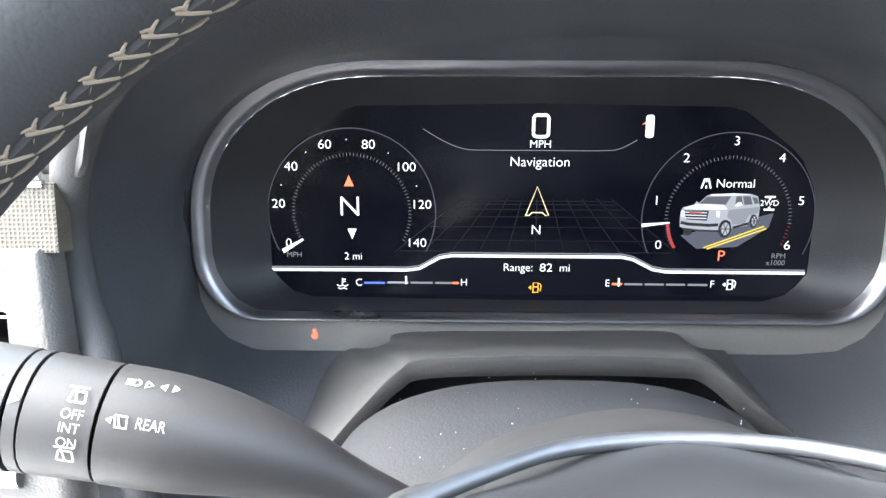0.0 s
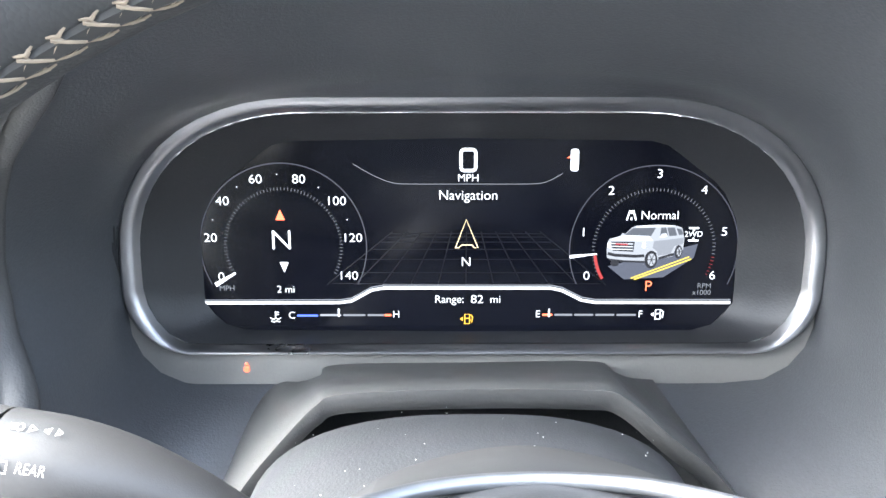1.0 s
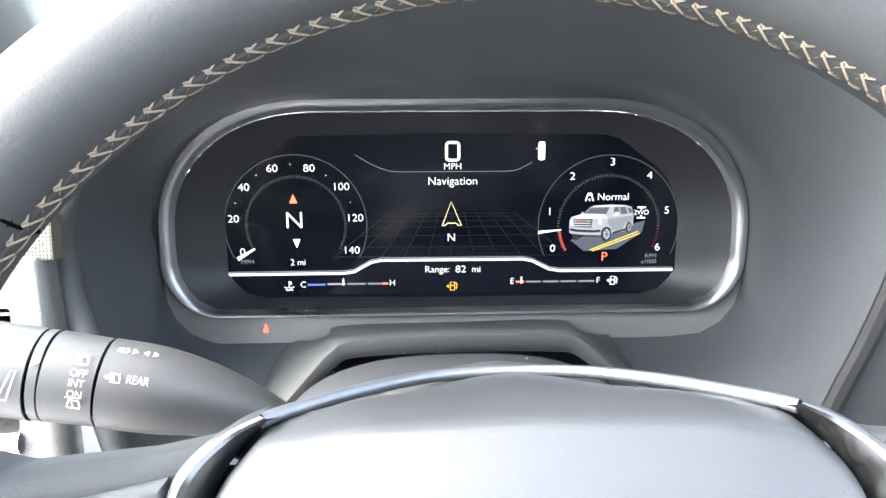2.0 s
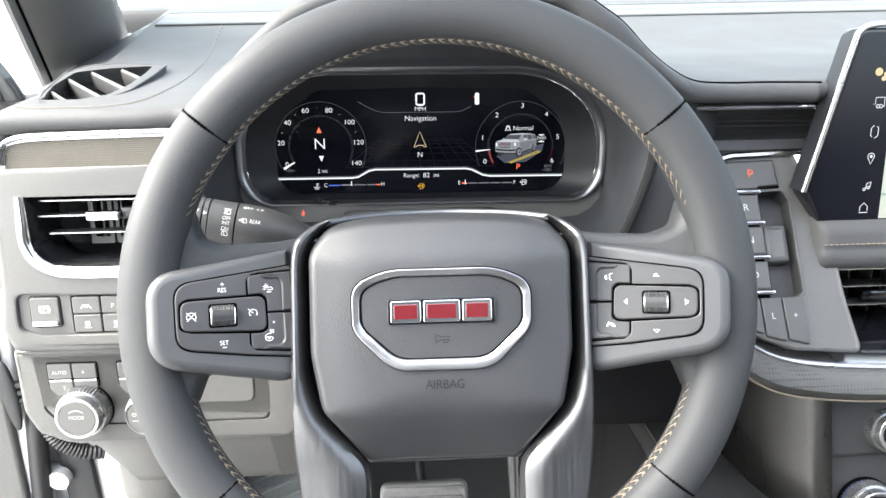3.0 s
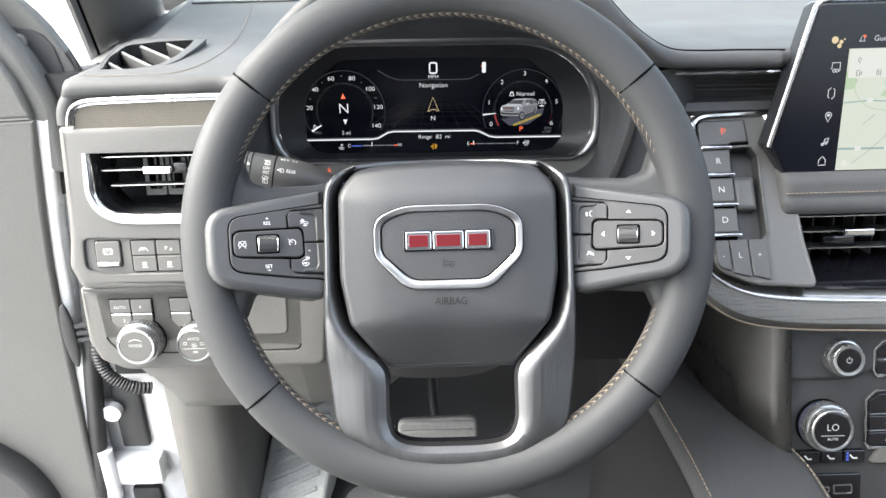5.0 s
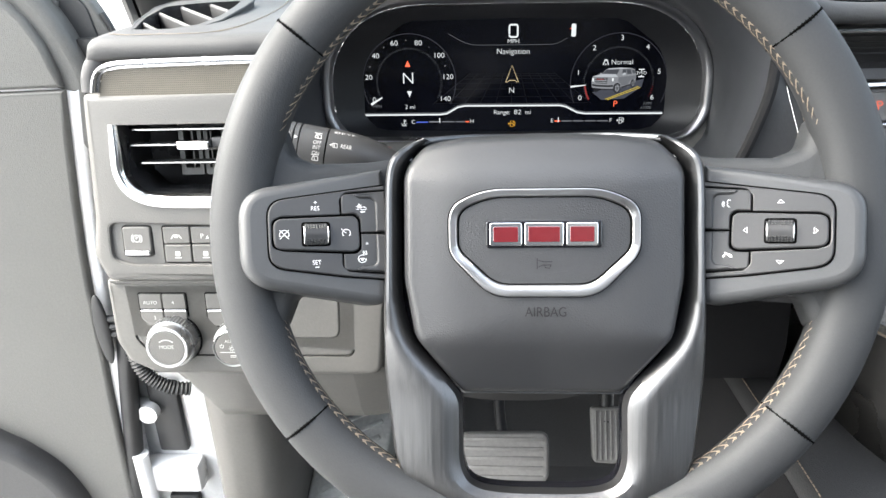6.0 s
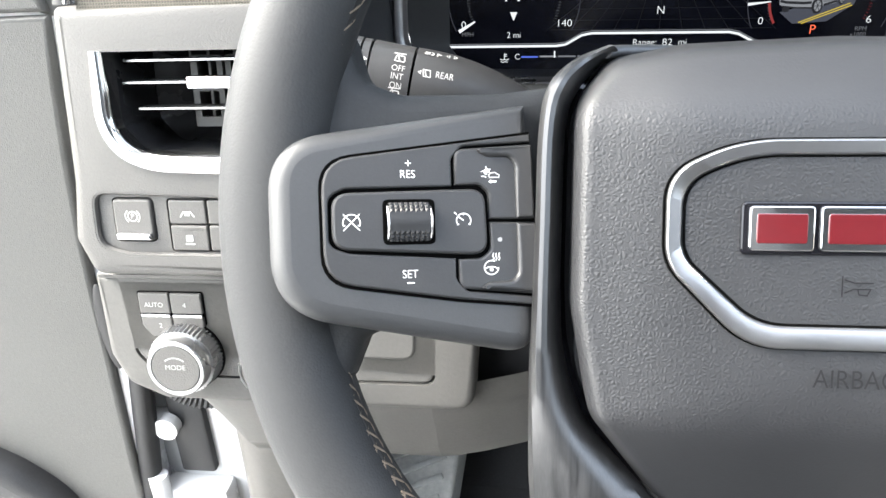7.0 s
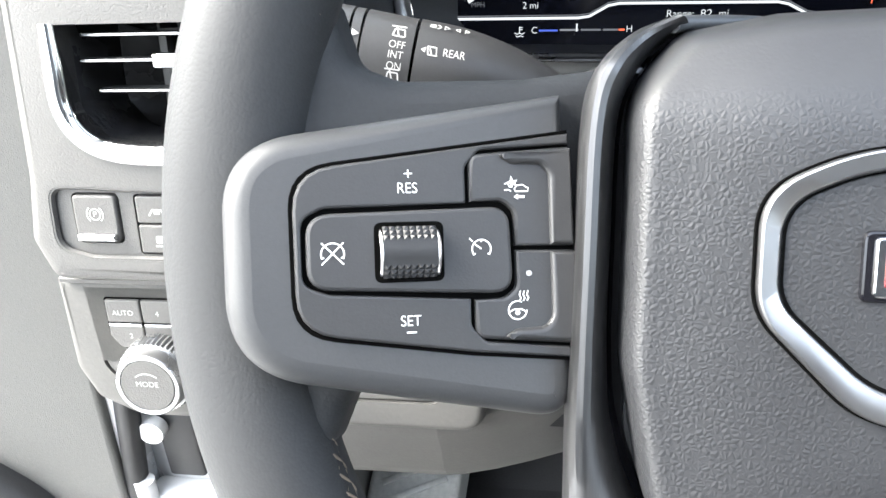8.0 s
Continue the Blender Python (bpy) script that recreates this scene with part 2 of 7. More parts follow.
GLASS = glass_material()


# ---- building helpers ----
def frame_at(origin, vdir, roll=0.0, yaw=0.0):
    """A face frame: x to the right, y up along the face (vdir gives forward and up), z towards the driver."""
    v = Vector((0, vdir[0], vdir[1])).normalized()
    u = Vector((1, 0, 0))
    n = u.cross(v)
    m = Matrix(((u.x, v.x, n.x, origin[0]), (u.y, v.y, n.y, origin[1]), (u.z, v.z, n.z, origin[2]), (0, 0, 0, 1)))
    return m @ Matrix.Rotation(radians(yaw), 4, "Y") @ Matrix.Rotation(radians(roll), 4, "Z")


def finish(bm, name, mat, smooth=40):
    bmesh.ops.remove_doubles(bm, verts=bm.verts, dist=1e-6)
    bmesh.ops.recalc_face_normals(bm, faces=bm.faces)
    me = bpy.data.meshes.new(name)
    cap = bm.faces.layers.int.get("cap")
    for f in bm.faces:
        f.smooth = not (cap and f[cap])
    lim = radians(smooth)
    for e in bm.edges:
        e.smooth = len(e.link_faces) == 2 and e.calc_face_angle(0) < lim
    bm.to_mesh(me)
    bm.free()
    for one in (mat if isinstance(mat, (list, tuple)) else [mat]):
        me.materials.append(one)
    return me


def thing(name, label, category, m=None, group="", kind=""):
    ob = new(name)
    ob.empty_display_size = 0.05
    if m is not None:
        ob.matrix_world = m
    return tagged(ob, label, category, group, kind)


def part(name, bm, mat, parent, label="", smooth=40, m=None):
    ob = new(name, finish(bm, name, mat, smooth))
    ob.parent = parent
    if m is not None:
        ob.matrix_basis = m
    return tagged(ob, label)


def solo(name, bm, mat, label, category, m=None, group="", kind="", smooth=40):
    ob = new(name, finish(bm, name, mat, smooth))
    if m is not None:
        ob.matrix_world = m
    return tagged(ob, label, category, group, kind)


def rounded(pts, r=0.0, seg=5):
    """A closed outline with rounded corners; a point may carry its own radius as a third number."""
    out, n = [], len(pts)
    for i in range(n):
        p, a, b = Vector(pts[i][:2]), Vector(pts[i - 1][:2]), Vector(pts[(i + 1) % n][:2])
        rad = pts[i][2] if len(pts[i]) > 2 else r
        if rad <= 0:
            out.append((p.x, p.y))
            continue
        d1, d2 = a - p, b - p
        l1, l2 = d1.length, d2.length
        if min(l1, l2) < 1e-7:
            out.append((p.x, p.y))
            continue
        d1, d2 = d1 / l1, d2 / l2
        half = math.acos(max(-1, min(1, d1.dot(d2)))) / 2
        cut = min(rad / max(math.tan(half), 1e-3), 0.49 * l1, 0.49 * l2)
        s, e = p + d1 * cut, p + d2 * cut
        for k in range(seg + 1):
            t = k / seg
            q = s * (1 - t) ** 2 + p * 2 * t * (1 - t) + e * t * t
            out.append((q.x, q.y))
    return out


def mirrored(pts):
    return [(-p[0], *p[1:]) for p in reversed(pts)]


def rect(x0, y0, x1, y1, r=0.0, seg=4):
    return rounded([(x0, y0), (x1, y0), (x1, y1), (x0, y1)], r, seg)


def circle(cx, cy, r, n=32):
    return [(cx + r * math.cos(2 * math.pi * k / n), cy + r * math.sin(2 * math.pi * k / n)) for k in range(n)]


def add_prism(bm, outline, z0, z1, bevel=0.0, seg=2):
    """A plate with this outline from z0 to z1, its upper edge rounded by bevel."""
    cap = bm.faces.layers.int.get("cap") or bm.faces.layers.int.new("cap")
    lo = [bm.verts.new((x, y, z0)) for x, y in outline]
    n = len(outline)
    c = Vector((sum(p[0] for p in outline) / n, sum(p[1] for p in outline) / n))
    rows = [lo]
    if bevel > 0:
        norms = []
        area = sum(outline[i - 1][0] * outline[i][1] - outline[i][0] * outline[i - 1][1] for i in range(n))
        sgn = 1 if area > 0 else -1
        for i in range(n):
            e1 = Vector(outline[i]) - Vector(outline[i - 1])
            e2 = Vector(outline[(i + 1) % n]) - Vector(outline[i])
            t = (e1.normalized() if e1.length > 1e-9 else Vector((0, 0))) + (e2.normalized() if e2.length > 1e-9 else Vector((0, 0)))
            t = t.normalized() if t.length > 1e-9 else Vector((1, 0))
            norms.append(Vector((-t.y, t.x)) * sgn)
        for k in range(seg + 1):
            a = math.pi / 2 * k / seg
            ins, zz = bevel * (1 - math.cos(a)), z1 - bevel * (1 - math.sin(a))
            rows.append([bm.verts.new((outline[i][0] + norms[i].x * ins, outline[i][1] + norms[i].y * ins, zz)) for i in range(n)])
    else:
        rows.append([bm.verts.new((x, y, z1)) for x, y in outline])
    for r0, r1 in zip(rows, rows[1:]):
        for i in range(n):
            bm.faces.new((r0[i - 1], r0[i], r1[i], r1[i - 1]))
    for row in (rows[0], rows[-1]):
        f = bm.faces.new(row)
        f[cap] = 1
        f.normal_update()
        bmesh.ops.triangulate(bm, faces=[f])
    return bm


def prism(outline, z0, z1, bevel=0.0, seg=2):
    return add_prism(bmesh.new(), outline, z0, z1, bevel, seg)


def add_flat(bm, outline, z):
    f = bm.faces.new([bm.verts.new((x, y, z)) for x, y in outline])
    f.normal_update()
    bmesh.ops.triangulate(bm, faces=[f])
    return bm


def add_ribbon(bm, pts, width, z, closed=False, thick=0.0):
    """A flat line of this width through the points."""
    P = [Vector(p[:2]) for p in pts]
    n = len(P)
    L, R = [], []
    for i in range(n):
        a = P[i - 1] if (i > 0 or closed) else P[i]
        b = P[(i + 1) % n] if (i < n - 1 or closed) else P[i]
        t = (b - a).normalized() if (b - a).length > 1e-9 else Vector((1, 0))
        s = Vector((-t.y, t.x)) * width / 2
        L.append(bm.verts.new((*(P[i] + s), z)))
        R.append(bm.verts.new((*(P[i] - s), z)))
    for i in range(n if closed else n - 1):
        j = (i + 1) % n
        bm.faces.new((L[i], R[i], R[j], L[j]))
    return bm


def ribbons(lines, width, z):
    bm = bmesh.new()
    for ln in lines:
        add_ribbon(bm, ln, width, z)
    return bm


def holed(outer, holes, z0, z1):
    """A plate with openings that go right through."""
    bm = bmesh.new()
    edges = []
    for loop in (outer, *holes):
        vs = [bm.verts.new((x, y, z1)) for x, y in loop]
        edges += [bm.edges.new((vs[i - 1], vs[i])) for i in range(len(vs))]
    bmesh.ops.triangle_fill(bm, use_beauty=True, edges=edges)
    ex = bmesh.ops.extrude_face_region(bm, geom=bm.faces[:])
    for g in ex["geom"]:
        if isinstance(g, bmesh.types.BMVert):
            g.co.z = z0
    return bm


def inset(outline, d):
    """The outline moved inwards by d."""
    n = len(outline)
    sgn = 1 if sum(outline[i - 1][0] * outline[i][1] - outline[i][0] * outline[i - 1][1] for i in range(n)) > 0 else -1
    out = []
    for i in range(n):
        e1, e2 = Vector(outline[i]) - Vector(outline[i - 1]), Vector(outline[(i + 1) % n]) - Vector(outline[i])
        t = ((e1.normalized() if e1.length > 1e-9 else Vector((0, 0))) + (e2.normalized() if e2.length > 1e-9 else Vector((0, 0)))).normalized()
        out.append((outline[i][0] - t.y * sgn * d, outline[i][1] + t.x * sgn * d))
    return out


def rolled_plate(outer, holes, z0, z1, roll, seg=5):
    """A plate with openings whose outer edge rolls over softly."""
    bm = bmesh.new()
    edges = []
    for loop in (inset(outer, roll), *holes):
        vs = [bm.verts.new((x, y, z1)) for x, y in loop]
        edges += [bm.edges.new((vs[i - 1], vs[i])) for i in range(len(vs))]
    bmesh.ops.triangle_fill(bm, use_beauty=True, edges=edges)
    stack = [[[(x, y, z) for x, y in h] for z in (z1, z0)] for h in holes]
    turn = [math.pi / 2 * k / seg for k in range(seg, -1, -1)]
    stack.append([[(x, y, z1 - roll * (1 - math.sin(a))) for x, y in inset(outer, roll * (1 - math.cos(a)))] for a in turn] + [[(x, y, z0) for x, y in outer]])
    for rows in stack:
        vs = [[bm.verts.new(p) for p in r] for r in rows]
        for r0, r1 in zip(vs, vs[1:]):
            for i in range(len(r0)):
                bm.faces.new((r0[i - 1], r0[i], r1[i], r1[i - 1]))
    return bm


def add_tube(bm, path, radius, seg=8, closed=False, flat=1.0, up=None):
    """A round bar along a path of 3D points; radius may be a list."""
    P = [Vector(p) for p in path]
    n = len(P)
    rows, last = [], None
    for i in range(n):
        a = P[i - 1] if (i > 0 or closed) else P[i]
        b = P[(i + 1) % n] if (i < n - 1 or closed) else P[i]
        t = (b - a).normalized()
        ref = last if last is not None else (Vector(up) if up else (Vector((0, 0, 1)) if abs(t.z) < 0.9 else Vector((1, 0, 0))))
        s = (ref - t * ref.dot(t)).normalized()
        last = s
        w = t.cross(s)
        r = radius[i] if isinstance(radius, (list, tuple)) else radius
        rows.append([bm.verts.new(P[i] + s * (r * flat * math.sin(2 * math.pi * k / seg)) + w * (r * math.cos(2 * math.pi * k / seg))) for k in range(seg)])
    for i in range(n if closed else n - 1):
        r0, r1 = rows[i], rows[(i + 1) % n]
        for k in range(seg):
            bm.faces.new((r0[k - 1], r0[k], r1[k], r1[k - 1]))
    if not closed:
        bm.faces.new(rows[0])
        bm.faces.new(rows[-1])
    return bm


def tube(path, radius, seg=8, closed=False, flat=1.0, up=None):
    return add_tube(bmesh.new(), path, radius, seg, closed, flat, up)


def skin(rows, closed=False, caps=False):
    """A sheet over rows of equally many points; closed: each row is a ring."""
    bm = bmesh.new()
    vs = [[bm.verts.new(p) for p in r] for r in rows]
    n = len(rows[0])
    for r0, r1 in zip(vs, vs[1:]):
        for i in range(0 if closed else 1, n):
            bm.faces.new((r0[i - 1], r0[i], r1[i], r1[i - 1]))
    if caps:
        bm.faces.new(vs[0])
        bm.faces.new(vs[-1])
    return bm


def slab(rows, depth):
    """A sheet with thickness: the rows and the same rows moved by depth."""
    bm = skin(rows)
    ex = bmesh.ops.extrude_face_region(bm, geom=bm.faces[:])
    bmesh.ops.translate(bm, verts=[g for g in ex["geom"] if isinstance(g, bmesh.types.BMVert)], vec=depth)
    return bm


def box(x0, y0, z0, x1, y1, z1, bevel=0.0, seg=2):
    bm = bmesh.new()
    bmesh.ops.create_cube(bm, size=1)
    for v in bm.verts:
        v.co = ((x0 + x1) / 2 + v.co.x * (x1 - x0), (y0 + y1) / 2 + v.co.y * (y1 - y0), (z0 + z1) / 2 + v.co.z * (z1 - z0))
    if bevel:
        bmesh.ops.bevel(bm, geom=bm.edges[:], offset=bevel, segments=seg, affect="EDGES", profile=0.5)
    return bm


def ease(a, b, x):
    t = max(0.0, min(1.0, (x - a) / (b - a)))
    return t * t * (3 - 2 * t)


def curve_points(pts, n=8, closed=False):
    """A smooth line through the points (Catmull-Rom)."""
    P = [Vector(p) for p in pts]
    m, out = len(P), []
    for i in range(m if closed else m - 1):
        p0, p1 = (P[i - 1] if (i or closed) else P[0]), P[i]
        p2 = P[(i + 1) % m]
        p3 = P[(i + 2) % m] if (closed or i + 2 < m) else P[-1]
        for k in range(n):
            t = k / n
            out.append(0.5 * (2 * p1 + (p2 - p0) * t + (2 * p0 - 5 * p1 + 4 * p2 - p3) * t * t + (3 * p1 - p0 - 3 * p2 + p3) * t ** 3))
    if not closed:
        out.append(P[-1])
    return out


def letters(text, size, x, y, z, mat, parent, name="print", align="CENTER", wide=1.0, shear=0.0, label=""):
    """Flat printed letters in the plane of the parent, centred on x, y."""
    cu = bpy.data.curves.new("letters", "FONT")
    cu.body, cu.size, cu.align_x, cu.align_y, cu.shear, cu.offset = text, size, align, "CENTER", shear, (-0.011 if mat.name.startswith("lit_") else -0.006) * size
    tmp = bpy.data.objects.new("letters", cu)
    scene.collection.objects.link(tmp)
    me = bpy.data.meshes.new_from_object(tmp.evaluated_get(bpy.context.evaluated_depsgraph_get()))
    bpy.data.objects.remove(tmp)
    bpy.data.curves.remove(cu)
    me.name = name
    me.transform(Matrix.Translation((x, y, z)) @ Matrix.Diagonal((wide, 1, 1, 1)))
    me.materials.clear()
    me.materials.append(mat)
    ob = new(name, me)
    ob.parent = parent
    return tagged(ob, label)


def icon(lines, width, z, mat, parent, name="symbol", fills=()):
    bm = ribbons(lines, width, z)
    for f in fills:
        add_flat(bm, f, z)
    return part(name, bm, mat, parent)


def arc(cx, cy, r, a0, a1, n=16):
    return [(cx + r * math.cos(radians(a0 + (a1 - a0) * k / n)), cy + r * math.sin(radians(a0 + (a1 - a0) * k / n))) for k in range(n + 1)]


# ---- steering wheel ----
WHEEL = frame_at((0, 0.010, 1.196), (0.352, 0.936))


def wheel_rim():
    """Leather ring, a little flattened, with a thumb swelling beside the spokes."""
    bm = bmesh.new()
    rows = []
    for i in range(160):
        a = 2 * math.pi * i / 160
        fat = 1 + 0.10 * math.exp(-((math.sin(a) - 0.02) / 0.35) ** 2)
        ro, ri = 0.1965, 0.1625 - 0.0035 * (fat - 1) * 10
        mid, hw, hd = (ro + ri) / 2, (ro - ri) / 2, 0.0172
        row = []
        for k in range(20):
            b = 2 * math.pi * k / 20
            cx, sx = math.cos(b), math.sin(b)
            rr = mid + hw * math.copysign(abs(cx) ** 0.9, cx)
            row.append(bm.verts.new((rr * math.cos(a), rr * math.sin(a), hd * math.copysign(abs(sx) ** 0.9, sx) - 0.002)))
        rows.append(row)
    for i in range(160):
        r0, r1 = rows[i - 1], rows[i]
        for k in range(20):
            bm.faces.new((r0[k - 1], r0[k], r1[k], r1[k - 1]))
    return bm


def rim_point(a, b, lift=0.0):
    ro, ri = 0.1965, 0.1625
    mid, hw, hd = (ro + ri) / 2, (ro - ri) / 2 + lift, 0.0172 + lift
    rr = mid + hw * math.cos(b)
    return Vector((rr * math.cos(a), rr * math.sin(a), hd * math.sin(b) - 0.002))


SPOKE = rounded([(-0.176, 0.078), (-0.1535, 0.062, 0.004), (-0.1485, 0.046, 0.008), (-0.136, 0.0415, 0.01), (-0.105, 0.0425, 0.02), (-0.084, 0.0455, 0.01), (-0.060, 0.0470), (-0.055, -0.034),
                 (-0.09, -0.033), (-0.13, -0.034, 0.01), (-0.1475, -0.040, 0.007), (-0.1535, -0.056, 0.004), (-0.176, -0.078)], 0, 6)
POD_OUT = rounded([(-0.0915, 0.0388), (-0.1706, 0.0262, 0.019), (-0.1702, -0.0268, 0.022), (-0.0903, -0.0436, 0.009)], 0, 12)
GAP = rounded([(-0.0916, 0.0291), (-0.1565, 0.0201, 0.011), (-0.1561, -0.0186, 0.011), (-0.1159, -0.0251), (-0.0905, -0.0279)], 0, 6)
U_KEY = rounded([(-0.0918, 0.0281), (-0.1556, 0.0193, 0.0105), (-0.1552, -0.0177, 0.0105), (-0.1159, -0.0241), (-0.0908, -0.0269), (-0.0908, -0.0243), (-0.1130, -0.0218, 0.003), (-0.1163, -0.0180, 0.003), (-0.1163, -0.0114), (-0.1480, -0.0091, 0.004), (-0.1538, -0.0070, 0.004), (-0.1538, 0.0082, 0.004), (-0.1490, 0.0106, 0.004), (-0.1169, 0.0114), (-0.1169, 0.0200, 0.003), (-0.1135, 0.0240, 0.003), (-0.0918, 0.0256)], 0, 5)
ROCKER = rounded([(-0.1529, 0.0093, 0.0055), (-0.1069, 0.0105, 0.005), (-0.1063, -0.0106, 0.005), (-0.1528, -0.0079, 0.0055)], 0, 6)
KEY_UP = rounded([(-0.1160, 0.0230, 0.003), (-0.0918, 0.0248), (-0.0914, 0.0006), (-0.1056, 0.0009), (-0.1057, 0.0092, 0.003), (-0.1084, 0.0117, 0.003), (-0.1160, 0.0117)], 0, 5)
KEY_LOW = rounded([(-0.1055, -0.0001), (-0.0912, -0.0004), (-0.0909, -0.0234), (-0.1154, -0.0209, 0.003), (-0.1154, -0.0117), (-0.1084, -0.0115, 0.003), (-0.1055, -0.0092, 0.003)], 0, 5)


def roller():
    """A ribbed thumb roller lying across its slot."""
    bm = bmesh.new()
    n, w, r = 16, 0.0060, 0.0072
    for i in range(n):
        a0, a1 = math.pi * i / n, math.pi * (i + 1) / n
        am = (a0 + a1) / 2
        smooth_band = abs(am - math.pi / 2) < 0.3
        cols = 8
        for c in range(cols):
            x0, x1 = -w + 2 * w * c / cols, -w + 2 * w * (c + 1) / cols
            base = [bm.verts.new((x, -r * math.cos(a), r * math.sin(a))) for x, a in ((x0, a0), (x1, a0), (x1, a1), (x0, a1))]
            if smooth_band:
                bm.faces.new(base)
            else:
                top = bm.verts.new(((x0 + x1) / 2, -(r + 0.00055) * math.cos(am), (r + 0.00055) * math.sin(am)))
                for k in range(4):
                    bm.faces.new((base[k], base[(k + 1) % 4], top))
    return bm


def control_pod(side, parent):
    """One control pod: side -1 for the cruise keys, +1 for the phone and menu keys."""
    fit = (lambda o: o) if side < 0 else mirrored
    name = "cruise_pod" if side < 0 else "menu_pod"
    pod = part(name, prism(fit(POD_OUT), -0.022, 0.0105, 0.0060, 6), POD, parent, "satin charcoal plastic control pod")
    # the pods are dished: their outer ends stand towards the driver
    hinge_at = Matrix.Translation((side * 0.13, 0, 0.011))
    pod.matrix_basis = hinge_at @ Matrix.Rotation(radians(-19.8 * side), 4, "Y") @ Matrix.Rotation(radians(-8.5), 4, "X") @ Matrix.Diagonal((1.06, 1.01, 1, 1)) @ hinge_at.inverted()
    part("gap_plate", prism(fit(GAP), 0.0075, 0.0106), BLACK, pod, "black recess round the keys")
    part("surround_key", prism(fit(U_KEY), 0.010, 0.0119, 0.0007), BUTTON, pod)
    rock = part("rocker_key", prism(fit(ROCKER), 0.010, 0.0127, 0.0009), BUTTON, pod)
    part("upper_key", prism(fit(KEY_UP), 0.010, 0.0121, 0.0009), BUTTON, pod)
    part("lower_key", prism(fit(KEY_LOW), 0.010, 0.0121, 0.0009), BUTTON, pod)
    for flank in ([(-0.0972, 0.0010), (-0.0914, 0.0008), (-0.0917, 0.0244), (-0.1100, 0.0229, 0.003), (-0.1060, 0.0206, 0.002), (-0.0990, 0.0205, 0.004), (-0.0972, 0.0180, 0.004)],
                  [(-0.0910, -0.0229), (-0.0912, -0.0008), (-0.0972, -0.0006), (-0.0972, -0.0165, 0.004), (-0.0990, -0.0188, 0.004), (-0.1060, -0.0190, 0.002), (-0.1095, -0.0212, 0.003)]):
        part("key_flank", prism(fit(rounded(flank, 0, 4)), 0.0110, 0.0136, 0.0014, 5), BUTTON, pod, "raised outer flank of the key")
    cx = side * 0.1303
    part("roller_slot", prism(rect(cx - 0.0078, -0.0068, cx + 0.0078, 0.0072, 0.0018), 0.0125, 0.0129), BLACK, pod)
    ob = part("roller", roller(), RUBBER, pod, "ribbed black thumb roller")
    ob.matrix_basis = Matrix.Translation((cx, 0.0002, 0.0088))
    for e in (-1, 1):
        part("roller_edge", tube([(cx + e * 0.0063, -0.0064 * math.cos(a), 0.0090 + 0.0066 * math.sin(a)) for a in [math.pi * (0.08 + 0.84 * k / 10) for k in range(11)]], 0.0005, 6), CHROME, pod, "bright chrome roller edge")
    return pod


def lace(a):
    """Where round the rim's section the lacing lies, in degrees: nearer the front beside the upper spokes."""
    return 172 - 14 * ease(0.80, 0.95, abs(math.cos(a))) * (math.sin(a) > 0)


def wheel_stitches():
    """Laced tan thread along the inner edge of the leather: crossing pairs with a short bar at each hole."""
    bm = bmesh.new()
    rng = random.Random(2)

    def run(a0, a1):
        n = int(abs(a1 - a0) * 0.1625 / 0.0058)
        for i in range(n):
            for d in (-1, 1):
                pts = []
                off = rng.uniform(-0.06, 0.06)
                for k in range(5):
                    t = k / 4
                    a = a0 + (a1 - a0) * (i + off + 0.05 + 1.35 * t) / n
                    pts.append(rim_point(a, radians(lace(a) + 9 * d * (2 * t - 1)), 0.0002 + 0.0007 * math.sin(math.pi * t) + (0.0003 if d > 0 else 0)))
                add_tube(bm, pts, 0.00042, 5)
            for e in (-11, 11):
                a = a0 + (a1 - a0) * (i + 0.05) / n
                b = lace(a) + e
                b_in = a0 + (a1 - a0) * (i + 0.62) / n
                add_tube(bm, [rim_point(a, radians(b), 0.0001), rim_point((a + b_in) / 2, radians(b + (2 if e < 0 else -2)), 0.0006), rim_point(b_in, radians(b), 0.0001)], 0.00032, 5)
    run(radians(180 - 8.5), radians(8.5))
    run(radians(180 + 15), radians(180 + 64))
    run(radians(-15), radians(-64))
    return bm


def stitch_bed():
    bm = bmesh.new()
    for a0, a1 in ((171.5, 8.5), (195, 244), (-15, -64)):
        turns = [radians(a0 + (a1 - a0) * k / 60) for k in range(61)]
        add_tube(bm, [rim_point(a, radians(lace(a)), -0.0016) for a in turns], 0.0031, 8)
    return bm


def rim_seam(a):
    """A stitched cross seam on the rim."""
    bm = bmesh.new()
    add_tube(bm, [rim_point(a, radians(b), 0.0001) for b in range(-30, 191, 5)], 0.0007, 6)
    for b in range(-24, 184, 8):
        d = 0.006
        add_tube(bm, [rim_point(a - d, radians(b), 0.0001), rim_point(a, radians(b + 2), 0.0005), rim_point(a + d, radians(b), 0.0001)], 0.00034, 5)
    return bm


PAD_OUT = rounded([(0, 0.0560), (0.045, 0.0545), (0.0675, 0.0505, 0.010), (0.0790, 0.038, 0.02), (0.0795, -0.026, 0.03), (0.0735, -0.060, 0.02), (0.0515, -0.091, 0.008), (0.047, -0.0965, 0.003), (0, -0.0965)], 0, 5)


